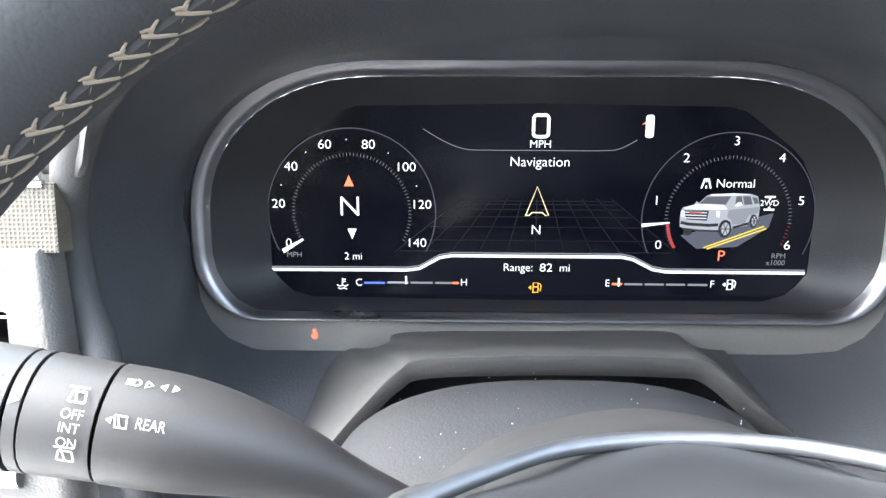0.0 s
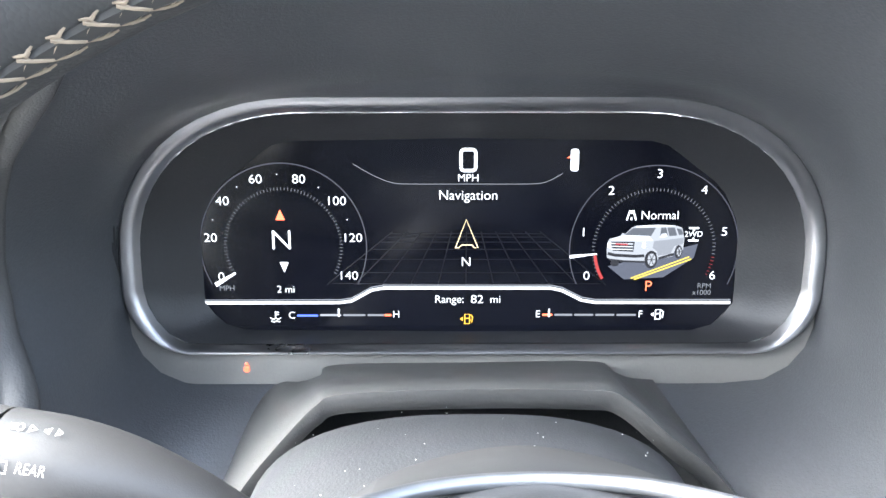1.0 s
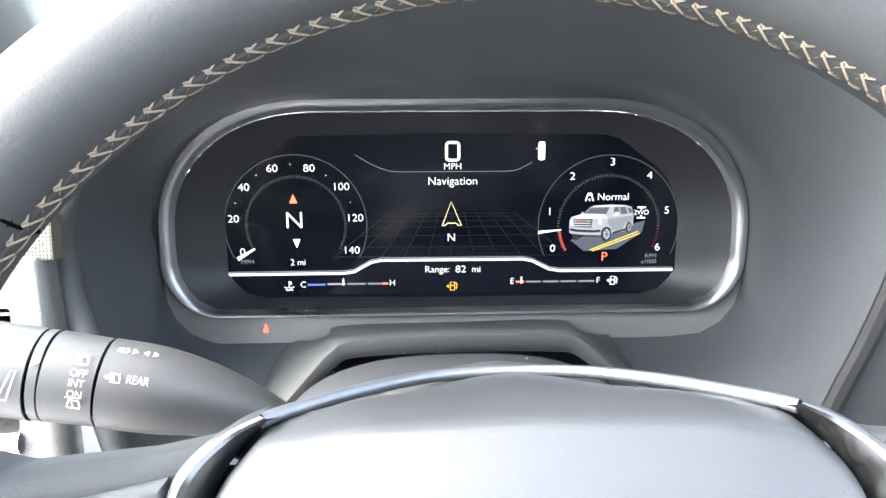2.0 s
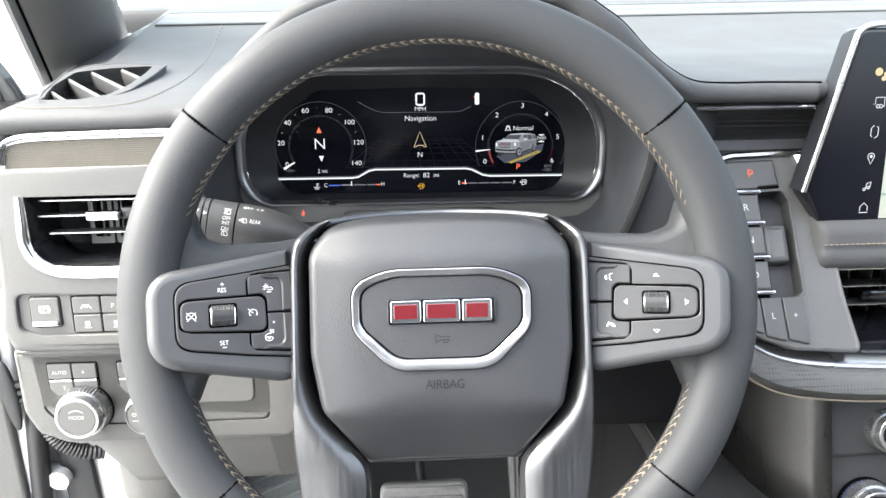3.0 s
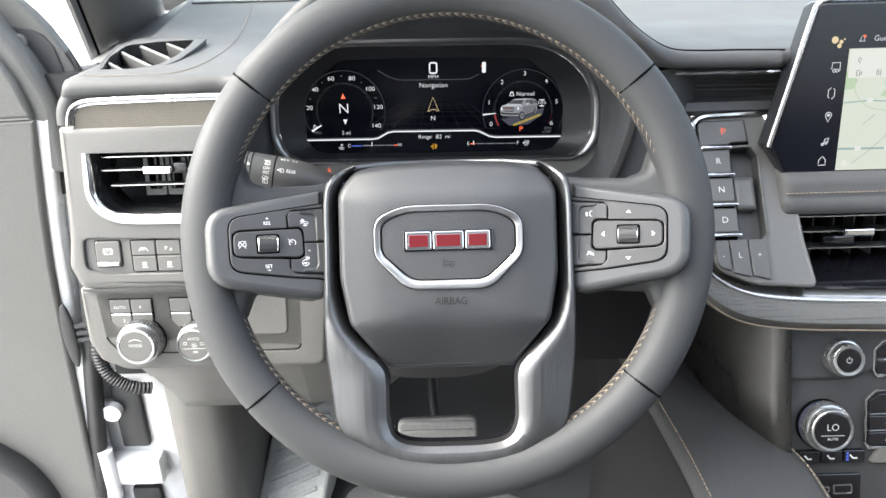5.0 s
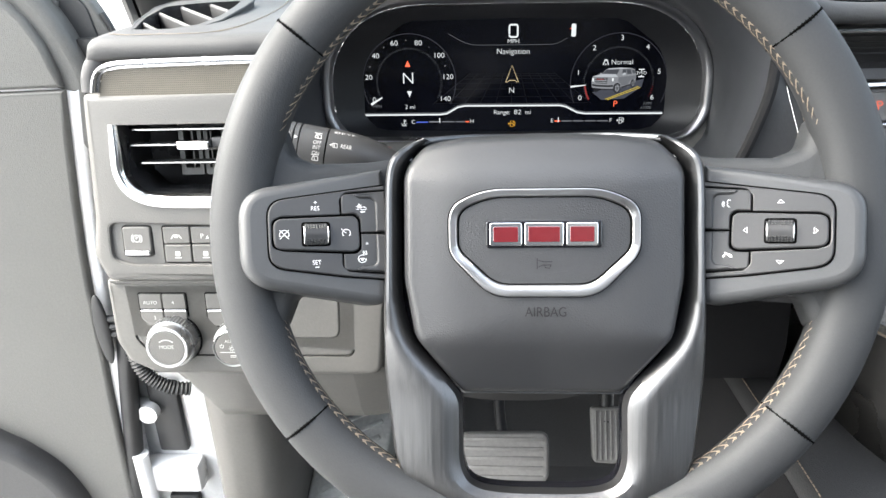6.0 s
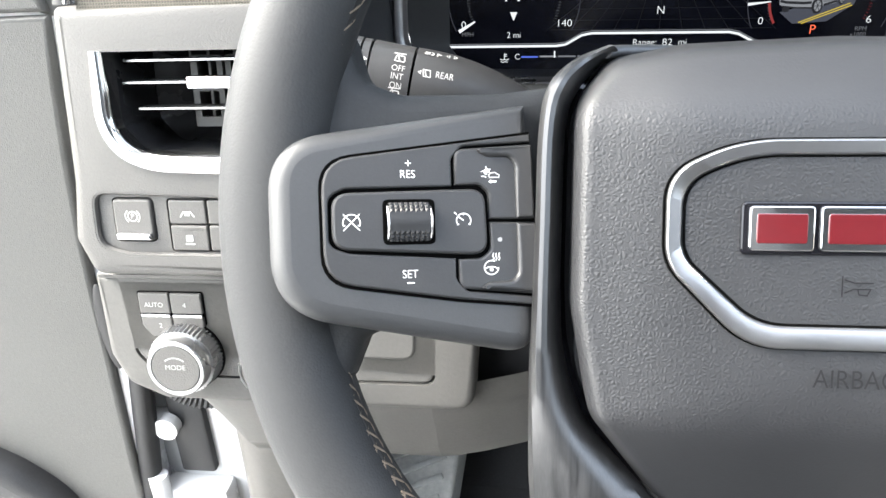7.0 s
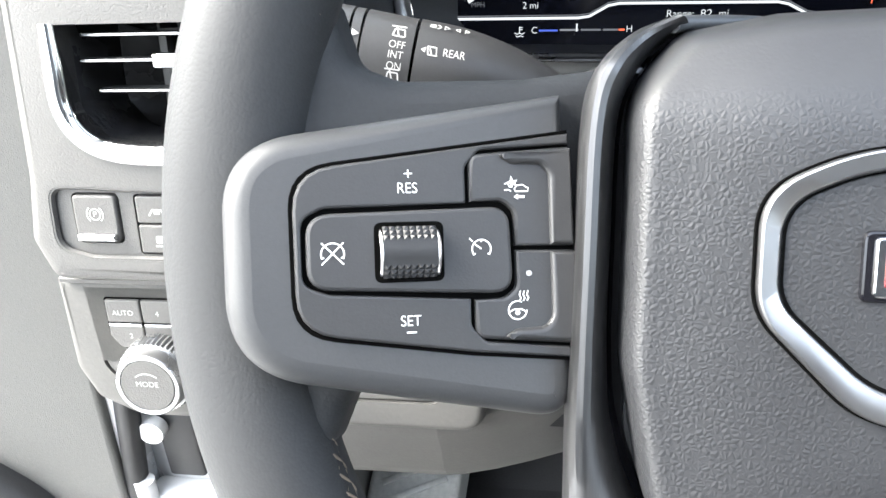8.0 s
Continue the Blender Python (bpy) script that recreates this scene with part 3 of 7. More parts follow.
def airbag_pad():
    right = PAD_OUT
    outline = right + [(-x, y) for x, y in reversed(right[1:-1])]
    dense = []
    for i in range(len(outline)):
        a, b = Vector(outline[i]), Vector(outline[(i + 1) % len(outline)])
        k = max(1, int((b - a).length / 0.005))
        dense += [a + (b - a) * j / k for j in range(k)]
    c = Vector((0, -0.015))

    def height(p, s):
        h = pad_h(p.x, p.y)
        e = max(0.0, (s - 0.95) / 0.05)
        return h - 0.0062 * e ** 2.2
    rows = []
    for s in (0.04, 0.2, 0.35, 0.5, 0.62, 0.72, 0.8, 0.86, 0.9, 0.93, 0.95, 0.965, 0.98, 0.99, 1.0):
        rows.append([(*(c + (p - c) * s), height(c + (p - c) * s, s)) for p in dense])
    # the crown of the pad rolls over backwards behind its front facet
    for n, up in ((-0.006, 0.0014), (-0.014, 0.0024), (-0.026, 0.0030), (-0.045, 0.0030), (-0.068, 0.0032), (-0.098, 0.0030), (-0.104, 0.000)):
        deep = ease(-0.010, -0.060, n)
        rows.append([(p.x * (1 - 0.12 * deep * ease(0.03, 0.05, p.y)), p.y + up * ease(0.030, 0.056, p.y) - 0.016 * deep * (p.x / 0.066) ** 2 * ease(0.03, 0.05, p.y), n if p.y > 0.03 else max(n, -0.006)) for p in dense])
    bm = skin(rows, closed=True, caps=True)
    return bm


def pad_h(x, y):
    over, under = y - 0.0325, -0.057 - 0.05 * abs(x) - y
    return 0.0185 - 0.56 * 0.5 * (over + math.sqrt(over * over + 0.003 ** 2)) - 0.58 * 0.5 * (under + math.sqrt(under * under + 0.0018 ** 2)) - 0.0030 * (x / 0.078) ** 2 - 0.0022 * ease(0.045, 0.080, abs(x))


def metal_wishbone():
    """Brushed metal trim: two arms past the airbag pad that join in a U below it."""
    pairs = [(-0.0690, 0.0555, -0.0640, 0.0535), (-0.0785, 0.0515, -0.0715, 0.0480), (-0.0870, 0.0430, -0.0770, 0.0410), (-0.0900, 0.030, -0.0805, 0.030), (-0.0908, 0.0, -0.0812, 0.0), (-0.0914, -0.025, -0.0812, -0.025), (-0.0922, -0.045, -0.0792, -0.045), (-0.0922, -0.062, -0.0718, -0.065),
             (-0.0920, -0.082, -0.0560, -0.086), (-0.0905, -0.100, -0.0495, -0.099), (-0.0885, -0.118, -0.0490, -0.118), (-0.0860, -0.134, -0.0488, -0.134), (-0.0780, -0.150, -0.0450, -0.1455), (-0.0650, -0.1650, -0.0370, -0.1510), (-0.0480, -0.1745, -0.0250, -0.1532), (-0.0200, -0.1785, -0.0110, -0.1538), (0.0, -0.1790, 0.0, -0.1538)]
    full = pairs + [(-a, b, -c, d) for a, b, c, d in reversed(pairs[:-1])]
    inner = []
    src = curve_points([(p[0], p[1], 0) for p in full], 6), curve_points([(p[2], p[3], 0) for p in full], 6)
    rows = []
    for o, i in zip(*src):
        low = ease(-0.05, -0.1, o.y)
        deep = ease(-0.14, -0.175, o.y)
        up = ((0.0, -0.008), (0.0, 0.0060), (0.06, 0.0085), (0.16, 0.0099), (0.30, 0.0102), (0.46, 0.0095), (0.62, 0.0072), (0.78, 0.0035), (0.90, -0.003))
        dn = ((0.0, -0.008), (0.0, 0.0035 - 0.004 * deep), (0.04, 0.0055 - 0.005 * deep), (0.25, 0.0070 - 0.004 * deep), (0.50, 0.0090), (0.70, 0.0096), (0.84, 0.0088), (1.0, 0.0045), (1.05, -0.003))
        tip = 0.010 * ease(0.042, 0.056, o.y)
        prof = [(a[0] + (b[0] - a[0]) * low, a[1] + (b[1] - a[1]) * low) for a, b in zip(up, dn)]
        prof = [(a, b - tip) for a, b in prof]
        rows.append([(o.x + (i.x - o.x) * t, o.y + (i.y - o.y) * t, h) for t, h in prof])
        inner.append([(o.x + (i.x - o.x) * t, o.y + (i.y - o.y) * t, h) for t, h in ((prof[-1][0] - 0.02, prof[-1][1] + 0.0004), (prof[-1][0], prof[-1][1] - 0.001), (1.04, -0.006), (1.06, -0.012))])
    return skin(rows), skin(inner)


def emblem_ring():
    out = rounded([(-0.0330, 0.0252, 0.05), (0.0330, 0.0252, 0.05), (0.0530, 0.0160, 0.014), (0.0530, -0.0110, 0.016), (0.0295, -0.0350, 0.024), (-0.0295, -0.0350, 0.024), (-0.0530, -0.0110, 0.016), (-0.0530, 0.0160, 0.014)], 0, 10)
    inn = rounded([(-0.0310, 0.0206, 0.05), (0.0310, 0.0206, 0.05), (0.0482, 0.0128, 0.011), (0.0482, -0.0085, 0.012), (0.0268, -0.0284, 0.02), (-0.0268, -0.0284, 0.02), (-0.0482, -0.0085, 0.012), (-0.0482, 0.0128, 0.011)], 0, 10)
    rows = []
    for t, h in ((0.0, -0.003), (0.0, 0.0016), (0.06, 0.0022), (0.14, 0.0024), (0.80, 0.0019), (0.90, 0.0015), (1.0, 0.0006), (1.0, -0.003)):
        rows.append([(a[0] + (b[0] - a[0]) * t, a[1] + (b[1] - a[1]) * t, pad_h(a[0], a[1]) + h) for a, b in zip(out, inn)])
    bm = skin(rows, closed=True)
    return bm, out, inn


wheel = thing("steering_wheel", "black leather steering wheel with tan lacing and brushed metal spokes", "steering wheel", WHEEL)
rim = part("rim", wheel_rim(), LEATHER, wheel, "smooth black leather rim")
st = part("stitching", wheel_stitches(), THREAD, rim, "tan crossed lacing thread")
tagged(st, kind="stuff")
part("stitch_bed", stitch_bed(), THREADDARK, rim, "dark seam under the lacing")
for a in (38.8, 140.7, 218.8, 321.7):
    part("rim_seam", rim_seam(radians(a)), BLACK, rim, "black stitched cross seam")
for o in (SPOKE, mirrored(SPOKE)):
    bm = prism(o, -0.014, 0.0060, 0.006, 5)
    bmesh.ops.triangulate(bm, faces=bm.faces)
    bmesh.ops.subdivide_edges(bm, edges=[e for e in bm.edges if e.calc_length() > 0.012], cuts=2)
    for v in bm.verts:
        v.co.z += 0.30 * min(0.0, abs(v.co.x) - 0.160) - 0.10 * max(0.0, v.co.y)
    part("spoke_cover", bm, LEATHER, wheel, "leather spoke cover", 60)
part("hub_back", prism(rounded([(-0.07, 0.05, 0.02), (0.07, 0.05, 0.02), (0.078, -0.05, 0.03), (0.05, -0.094, 0.01), (-0.05, -0.094, 0.01), (-0.078, -0.05, 0.03)], 0, 5), -0.055, -0.005), DARKPLASTIC, wheel, "black plastic hub back")
# Added backing: stops light showing through the gap and paints it dark.
part("hub_gap_backing", prism([(x * 1.10, -0.015 + (y + 0.015) * 1.0) for x, y in PAD_OUT + [(-x, y) for x, y in reversed(PAD_OUT[1:-1])]], -0.022, -0.010), SHADOWPLASTIC, wheel, "added black backing for the shade behind the airbag cover")
part("airbag_pad", airbag_pad(), PAD, wheel, "grained charcoal airbag cover", 60)
outer_bm, inner_bm = metal_wishbone()
metal = part("metal_trim", outer_bm, BRUSHED, wheel, "brushed dark metal spoke trim", 30)
part("inner_channel", inner_bm, GLOSS, metal, "gloss black channel beside the airbag cover", 30)
crown = curve_points([(-0.0690, 0.0535, -0.004), (-0.0620, 0.0550, -0.012), (-0.045, 0.0575, -0.030), (-0.025, 0.0590, -0.048), (0, 0.0594, -0.054), (0.025, 0.0590, -0.048), (0.045, 0.0575, -0.030), (0.0620, 0.0550, -0.012), (0.0690, 0.0535, -0.004)], 6)
part("crown_band", tube(crown, 0.0020, 8), CROWNMETAL, metal, "thin metal band over the airbag cover", 60)
ring_bm, ring_out, ring_in = emblem_ring()
emb = part("emblem_ring", ring_bm, RINGSATIN, wheel, "satin chrome eight-sided emblem surround", 30)
part("ring_gap", skin([[(x * 1.018, y * 1.02, pad_h(x, y) - 0.001) for x, y in ring_out], [(x * 1.012, y * 1.013, pad_h(x, y) + 0.0006) for x, y in ring_out], [(x, y, pad_h(x, y) + 0.0004) for x, y in ring_out]], closed=True), BLACK, emb)
part("ring_gap", skin([[(x, y, pad_h(x, y) + 0.0008) for x, y in ring_in], [(x * 0.985, y * 0.98, pad_h(x, y) + 0.0005) for x, y in ring_in], [(x * 0.975, y * 0.97, pad_h(x, y) - 0.001) for x, y in ring_in]], closed=True), BLACK, emb)
# three plain red enamel bars with chrome edges stand for the maker's mark
badge = part("badge", prism(rect(-0.0322, -0.0078, 0.0318, 0.0076, 0.002), 0.0165, 0.0191, 0.0006), GLOSS, wheel, "red enamel badge bars with chrome edges on a black base")
for x0, x1 in ((-0.0302, -0.0122), (-0.0108, 0.0108), (0.0122, 0.0296)):
    part("badge_edge", prism(rect(x0, -0.0066, x1, 0.0064, 0.0014), 0.0188, 0.0201, 0.0005), BRIGHT, badge, "chrome edge")
    part("badge_bar", prism(rect(x0 + 0.0020, -0.0044, x1 - 0.0020, 0.0042, 0.0010), 0.0199, 0.0204, 0.0003), RED, badge, "red enamel bar")
# Pressed-in horn sign and lettering: drawn flat, relief shade as dark colour.
hx, hy = 0.0004, -0.0165
icon([[(hx - 0.0042, hy - 0.0030), (hx - 0.0042, hy + 0.0030)], [(hx - 0.0036, hy + 0.0019), (hx - 0.001, hy + 0.0010), (hx + 0.0042, hy + 0.0010)], [(hx - 0.0036, hy - 0.0019), (hx - 0.001, hy - 0.0008), (hx + 0.0036, hy - 0.0008)],
      [(hx, hy - 0.0008), (hx + 0.0004, hy - 0.0024), (hx + 0.0026, hy - 0.0026), (hx + 0.0034, hy - 0.0008)]], 0.00035, 0.0190, SHADOWPLASTIC, wheel, "horn_symbol")
letters("AIRBAG", 0.0078, 0.0010, -0.0438, 0.01965, SHADOWPLASTIC, wheel, "airbag_lettering", wide=0.86)
cruise = control_pod(-1, wheel)
menu = control_pod(1, wheel)
Z1, Z2, Z3 = 0.01205, 0.01285, 0.01225
letters("RES", 0.0036, -0.1303, 0.0150, Z1, WHITEINK, cruise, wide=0.85)
letters("+", 0.0040, -0.1300, 0.0183, Z1, WHITEINK, cruise)
letters("SET", 0.0036, -0.1303, -0.0160, Z1, WHITEINK, cruise, wide=0.85)
icon([[(-0.1313, -0.0186), (-0.1291, -0.0186)]], 0.0004, Z1, WHITEINK, cruise)
# cruise off: a dial crossed out; cruise on: a dial with a pointer
icon([arc(-0.1472, 0.0002, 0.0025, -20, 200), [(-0.1496, 0.0028), (-0.1448, -0.0022)], [(-0.1448, 0.0028), (-0.1496, -0.0022)], [(-0.1497, -0.0008), (-0.1490, -0.0006)], [(-0.1447, -0.0008), (-0.1454, -0.0006)]], 0.00033, Z2, WHITEINK, cruise)
icon([arc(-0.1138, 0.0004, 0.0022, -40, 220), [(-0.1138, 0.0004), (-0.1154, 0.0016)], [(-0.1166, 0.0030), (-0.1158, 0.0022)], [(-0.1158, -0.0010), (-0.1152, -0.0007)], [(-0.1118, -0.0010), (-0.1124, -0.0007)], [(-0.1138, 0.0026), (-0.1138, 0.0020)]], 0.00033, Z2, WHITEINK, cruise)
# following distance: two cars and an arrow
icon([[(-0.1078, 0.0158), (-0.1070, 0.0160), (-0.1066, 0.0151), (-0.1058, 0.0151)], [(-0.1078, 0.0143), (-0.1068, 0.0144), (-0.1062, 0.0140)], [(-0.1054, 0.0147), (-0.1048, 0.0154), (-0.1034, 0.0156), (-0.1026, 0.0150), (-0.1021, 0.0148), (-0.1022, 0.0140), (-0.1052, 0.0140), (-0.1054, 0.0147)]], 0.0003, Z3, WHITEINK, cruise,
     fills=[[(-0.1062, 0.0178), (-0.1056, 0.0166), (-0.1046, 0.0168), (-0.1052, 0.0160), (-0.1046, 0.0152), (-0.1057, 0.0156), (-0.1063, 0.0148), (-0.1064, 0.0158), (-0.1073, 0.0161), (-0.1064, 0.0166)], [(-0.1056, 0.0127), (-0.1046, 0.0134), (-0.1046, 0.0130), (-0.1030, 0.0130), (-0.1030, 0.0124), (-0.1046, 0.0124), (-0.1046, 0.0120)]])
# heated wheel: ring, hub and three heat waves
icon([arc(-0.1055, -0.0146, 0.0022, 60, 360, 20), [(-0.1075, -0.0150), (-0.1064, -0.0144), (-0.1046, -0.0144), (-0.1035, -0.0150)]] + [[(x, -0.0124), (x + 0.0004, -0.0117), (x, -0.0110), (x + 0.0003, -0.0100)] for x in (-0.1050, -0.1041, -0.1032)], 0.00033, Z3, WHITEINK, cruise,
     fills=[circle(-0.1055, -0.0152, 0.0006, 10)])
part("indicator_lamp", prism(circle(-0.1025, -0.0058, 0.0007, 12), 0.0118, 0.0123), GREYINK, cruise)
# menu pod: four arrow heads, voice and phone symbols
for cx, cy, d in ((0.1303, 0.0165, (0, 1)), (0.1303, -0.0168, (0, -1)), (0.1135, 0.0005, (-1, 0)), (0.1468, 0.0005, (1, 0))):
    dx, dy = d
    a, b, c = (cx + dx * 0.0010, cy + dy * 0.0010), (cx - dx * 0.0007 - dy * 0.0017, cy - dy * 0.0007 + dx * 0.0017), (cx - dx * 0.0007 + dy * 0.0017, cy - dy * 0.0007 - dx * 0.0017)
    icon([[a, b, c, a]], 0.00035, Z2 if dx else Z1, WHITEINK, menu)
icon([[(0.1050, 0.0178), (0.1040, 0.0165), (0.1046, 0.0155), (0.1040, 0.0150), (0.1048, 0.0136), (0.1056, 0.0136)], arc(0.1034, 0.0152, 0.0010, 120, 240, 6), arc(0.1034, 0.0152, 0.0018, 120, 240, 6), [(0.1058, 0.0177), (0.1054, 0.0172)]], 0.0004, Z3, WHITEINK, menu)
icon([arc(0.1048, -0.0152, 0.0024, 25, 155, 8), [(0.1026, -0.0148), (0.1031, -0.0139)], [(0.1070, -0.0148), (0.1065, -0.0139)], [(0.1034, -0.0120), (0.1062, -0.0146)]], 0.0006, Z3, WHITEINK, menu)


# ---- instrument cluster ----
CLUSTER = frame_at((-0.009, 0.311, 1.21), (0.08, 1.0), roll=-0.75)


def cpos(x, y):
    """Layout of the display: a grid of 1000 by 400 units on the glass."""
    return ((x - 832) * 0.000297, 0.056 - (y - 284) * 0.000301)


def ring_outline(grow, drop=0.0):
    """The bezel's outline: wide sloping shoulders above, tighter corners below."""
    out = []
    for cx, cy, ra, rb, a0, p in ((0.081, 0.008, 0.0970, 0.081, 0, 2.2), (-0.080, 0.008, 0.0960, 0.081, 90, 2.2), (-0.142, -0.008 - drop, 0.034, 0.0345, 180, 2.0), (0.1435, -0.007 - drop, 0.0345, 0.0345, 270, 2.0)):
        for k in range(19):
            a = radians(a0 + 5 * k)
            c, s = math.cos(a), math.sin(a)
            out.append((cx + (ra + grow) * math.copysign(abs(c) ** (2 / p), c), cy + (rb + grow) * math.copysign(abs(s) ** (2 / p), s)))
    return out


def band_outline(grow):
    """The bezel band's outline, only half as wide along its lower edge."""
    return [(a[0], b[1] + (a[1] - b[1]) * ease(-0.036, -0.015, a[1])) for a, b in zip(ring_outline(grow), ring_outline(grow * 0.45))]


cluster = thing("instrument_cluster", "lit digital instrument cluster with two dials in a satin chrome bezel", "instrument cluster", CLUSTER)
rows = []
for g, h in ((0.003, -0.020), (0.003, 0.012), (0.0012, 0.0180), (0.0004, 0.0200), (-0.0008, 0.0208), (-0.0026, 0.0207), (-0.0046, 0.0198), (-0.0064, 0.0182), (-0.0076, 0.0158), (-0.0085, 0.0148)):
    rows.append([(x, y, h) for x, y in band_outline(g)])
part("bezel_ring", skin(rows, closed=True), RINGMETAL, cluster, "satin chrome bezel ring", 30)
# stepped dark moulding over the bezel, running out down its sides
rows = []
for g, h in ((0.0006, 0.0170), (0.0010, 0.0205), (0.0030, 0.0212), (0.0036, 0.0226), (0.0058, 0.0230), (0.0064, 0.0244), (0.0092, 0.0250), (0.0100, 0.0225), (0.0100, 0.0100)):
    rows.append([(x, y + 0.0012 * e, 0.0165 + (h - 0.0165) * e) for x, y, e in [(b[0] + (a[0] - b[0]) * ease(-0.02, 0.075, b[1]), b[1] + (a[1] - b[1]) * ease(-0.02, 0.075, b[1]), ease(-0.02, 0.03, b[1])) for a, b in zip(ring_outline(g), ring_outline(0.0004))]])
part("outer_step", skin(rows, closed=True), TUNNEL, cluster, "stepped black moulding over the bezel", 30)
SCR = rounded([(-0.1420, -0.022, 0.004), (-0.128, -0.0355, 0.012), (0, -0.0365), (0.128, -0.0355, 0.012), (0.1420, -0.022, 0.004), (0.1420, 0.022, 0.012), (0.132, 0.042, 0.01), (0.100, 0.066, 0.02), (0, 0.0675), (-0.100, 0.066, 0.02), (-0.132, 0.042, 0.01), (-0.1420, 0.022, 0.012)], 0, 6)


def radial(outline, n, c=(0, 0.018)):
    """The outline as n points at even angles about c."""
    out = []
    for k in range(n):
        a = 2 * math.pi * k / n
        d = Vector((math.cos(a), math.sin(a)))
        best = 0
        for i in range(len(outline)):
            p, q = Vector(outline[i - 1]) - Vector(c), Vector(outline[i]) - Vector(c)
            e = q - p
            den = d.x * e.y - d.y * e.x
            if abs(den) < 1e-12:
                continue
            t, s = (p.x * e.y - p.y * e.x) / den, (p.x * d.y - p.y * d.x) / den
            if t > 0 and -1e-6 <= s <= 1 + 1e-6:
                best = max(best, t)
        out.append((c[0] + d.x * best, c[1] + d.y * best))
    return out


rin, rsc = radial(band_outline(-0.0085), 120), radial(SCR, 120)
rows = [[(a[0], a[1], 0.0155) for a in rin]]
for t in (0.08, 0.5, 0.94, 1.0):
    rows.append([(a[0] + (b[0] * 0.994 - a[0]) * t, a[1] + (b[1] * 0.994 + 0.0001 - a[1]) * t, 0.0150 - 0.0146 * t) for a, b in zip(rin, rsc)])
part("inner_bezel", skin(rows, closed=True), INNERBLACK, cluster, "matt black inner bezel")
screen = part("screen", prism(SCR, -0.004, 0.0), SCREEN, cluster, "dark glass display, switched on")
ZG = 0.0005

# the bright divider line above the lower strip
line = [cpos(x, y) for x, y in ((353, 538), (600, 537), (622, 534), (658, 514), (680, 510), (980, 510), (1000, 514), (1036, 532), (1060, 536), (1303, 536))]
part("divider_line", ribbons([line], 0.0015, ZG), G_WHITE, screen, "white divider line")
part("divider_line", ribbons([[(x, y + 0.0016) for x, y in line]], 0.0006, ZG), G_GREY, screen)


def dial(cx, cy, r_out, r_in, a0, a1, ticks, red=None):
    part("dial_ring", ribbons([[(cx + (p[0]) * 1.0, cy + p[1]) for p in arc(0, 0, r_out, a0, a1, 60)]], 0.0006, ZG), G_DIM, screen, "dim grey dial ring")
    bm, bmr = bmesh.new(), bmesh.new()
    for k in range(ticks + 1):
        a = radians(a0 + (a1 - a0) * k / ticks)
        hot = red and k / ticks > red
        add_ribbon(bmr if hot else bm, [(cx + r_in * math.cos(a), cy + r_in * math.sin(a)), (cx + (r_in + 0.0017) * math.cos(a), cy + (r_in + 0.0017) * math.sin(a))], 0.0002, ZG)
    tagged(part("tick_band", bm, G_GREY, screen, "fine grey tick marks"), kind="stuff")
    if red:
        tagged(part("tick_band", bmr, G_DARKRED, screen, "red tick marks"), kind="stuff")


lx, ly = cpos(503, 435)
dial(lx, ly, 0.0440, 0.0298, 208, -28, 70)
for s, x, y in (("0", 389, 490), ("20", 374, 420), ("40", 399, 355), ("60", 459, 317), ("80", 535, 317), ("100", 599, 355), ("120", 626, 420), ("140", 617, 488)):
    letters(s, 0.0066, *cpos(x, y), ZG, G_WHITE, screen, "numeral", wide=1.1)
for x, y in ((380, 387), (426, 330), (497, 308), (569, 331), (618, 387)):
    part("dot", prism(circle(*cpos(x, y), 0.0003, 8), ZG, ZG + 0.0001), G_WHITE, screen)
letters("MPH", 0.0042, *cpos(398, 511), ZG, G_GREY, screen)
part("needle", add_flat(bmesh.new(), [cpos(376, 501), cpos(380, 508), cpos(416, 484), cpos(414, 481)], ZG + 0.0002), G_WHITE, screen, "white needle at zero")
part("compass_arrow", add_flat(bmesh.new(), [cpos(491, 388), cpos(508, 388), cpos(499.5, 369)], ZG), G_RED, screen, "red compass arrow")
part("compass_arrow", add_flat(bmesh.new(), [cpos(495, 463), cpos(503, 482), cpos(511, 463)], ZG), G_WHITE, screen, "white compass arrow")
letters("N", 0.0150, *cpos(500, 425), ZG, G_WHITE, screen, "compass_letter", wide=1.05)
letters("2 mi", 0.0055, *cpos(504, 513), ZG, G_WHITE, screen)

# middle
zx, zy = cpos(831, 284)
part("speed_figure", ribbons([rounded([(zx - 0.0038, zy - 0.0054, 0.002), (zx + 0.0038, zy - 0.0054, 0.002), (zx + 0.0038, zy + 0.0054, 0.002), (zx - 0.0038, zy + 0.0054, 0.002)], 0, 5) + [(zx - 0.0038, zy - 0.0030)]], 0.0016, ZG), G_WHITE, screen, "large white zero")
letters("MPH", 0.0056, *cpos(831, 315), ZG, G_WHITE, screen)
letters("Navigation", 0.0072, *cpos(831, 345), ZG, G_WHITE, screen)
part("thin_line", ribbons([curve_points([cpos(*p) + (0,) for p in ((630, 290), (665, 310), (700, 323), (740, 325), (830, 325), (930, 325), (965, 322), (995, 307))], 4)], 0.0003, ZG), G_GREY, screen)
part("heading_arrow", ribbons([[cpos(*p) for p in ((809, 437), (828, 387), (849, 437), (843, 437), (838, 432), (820, 432), (815, 437), (808, 437))]], 0.00055, ZG), G_GOLD, screen, "gold outlined heading arrow")
letters("N", 0.0072, *cpos(828, 463), ZG, G_WHITE, screen)
GRID = glow("lit_grid", (0.02, 0.02, 0.03), 0.08)
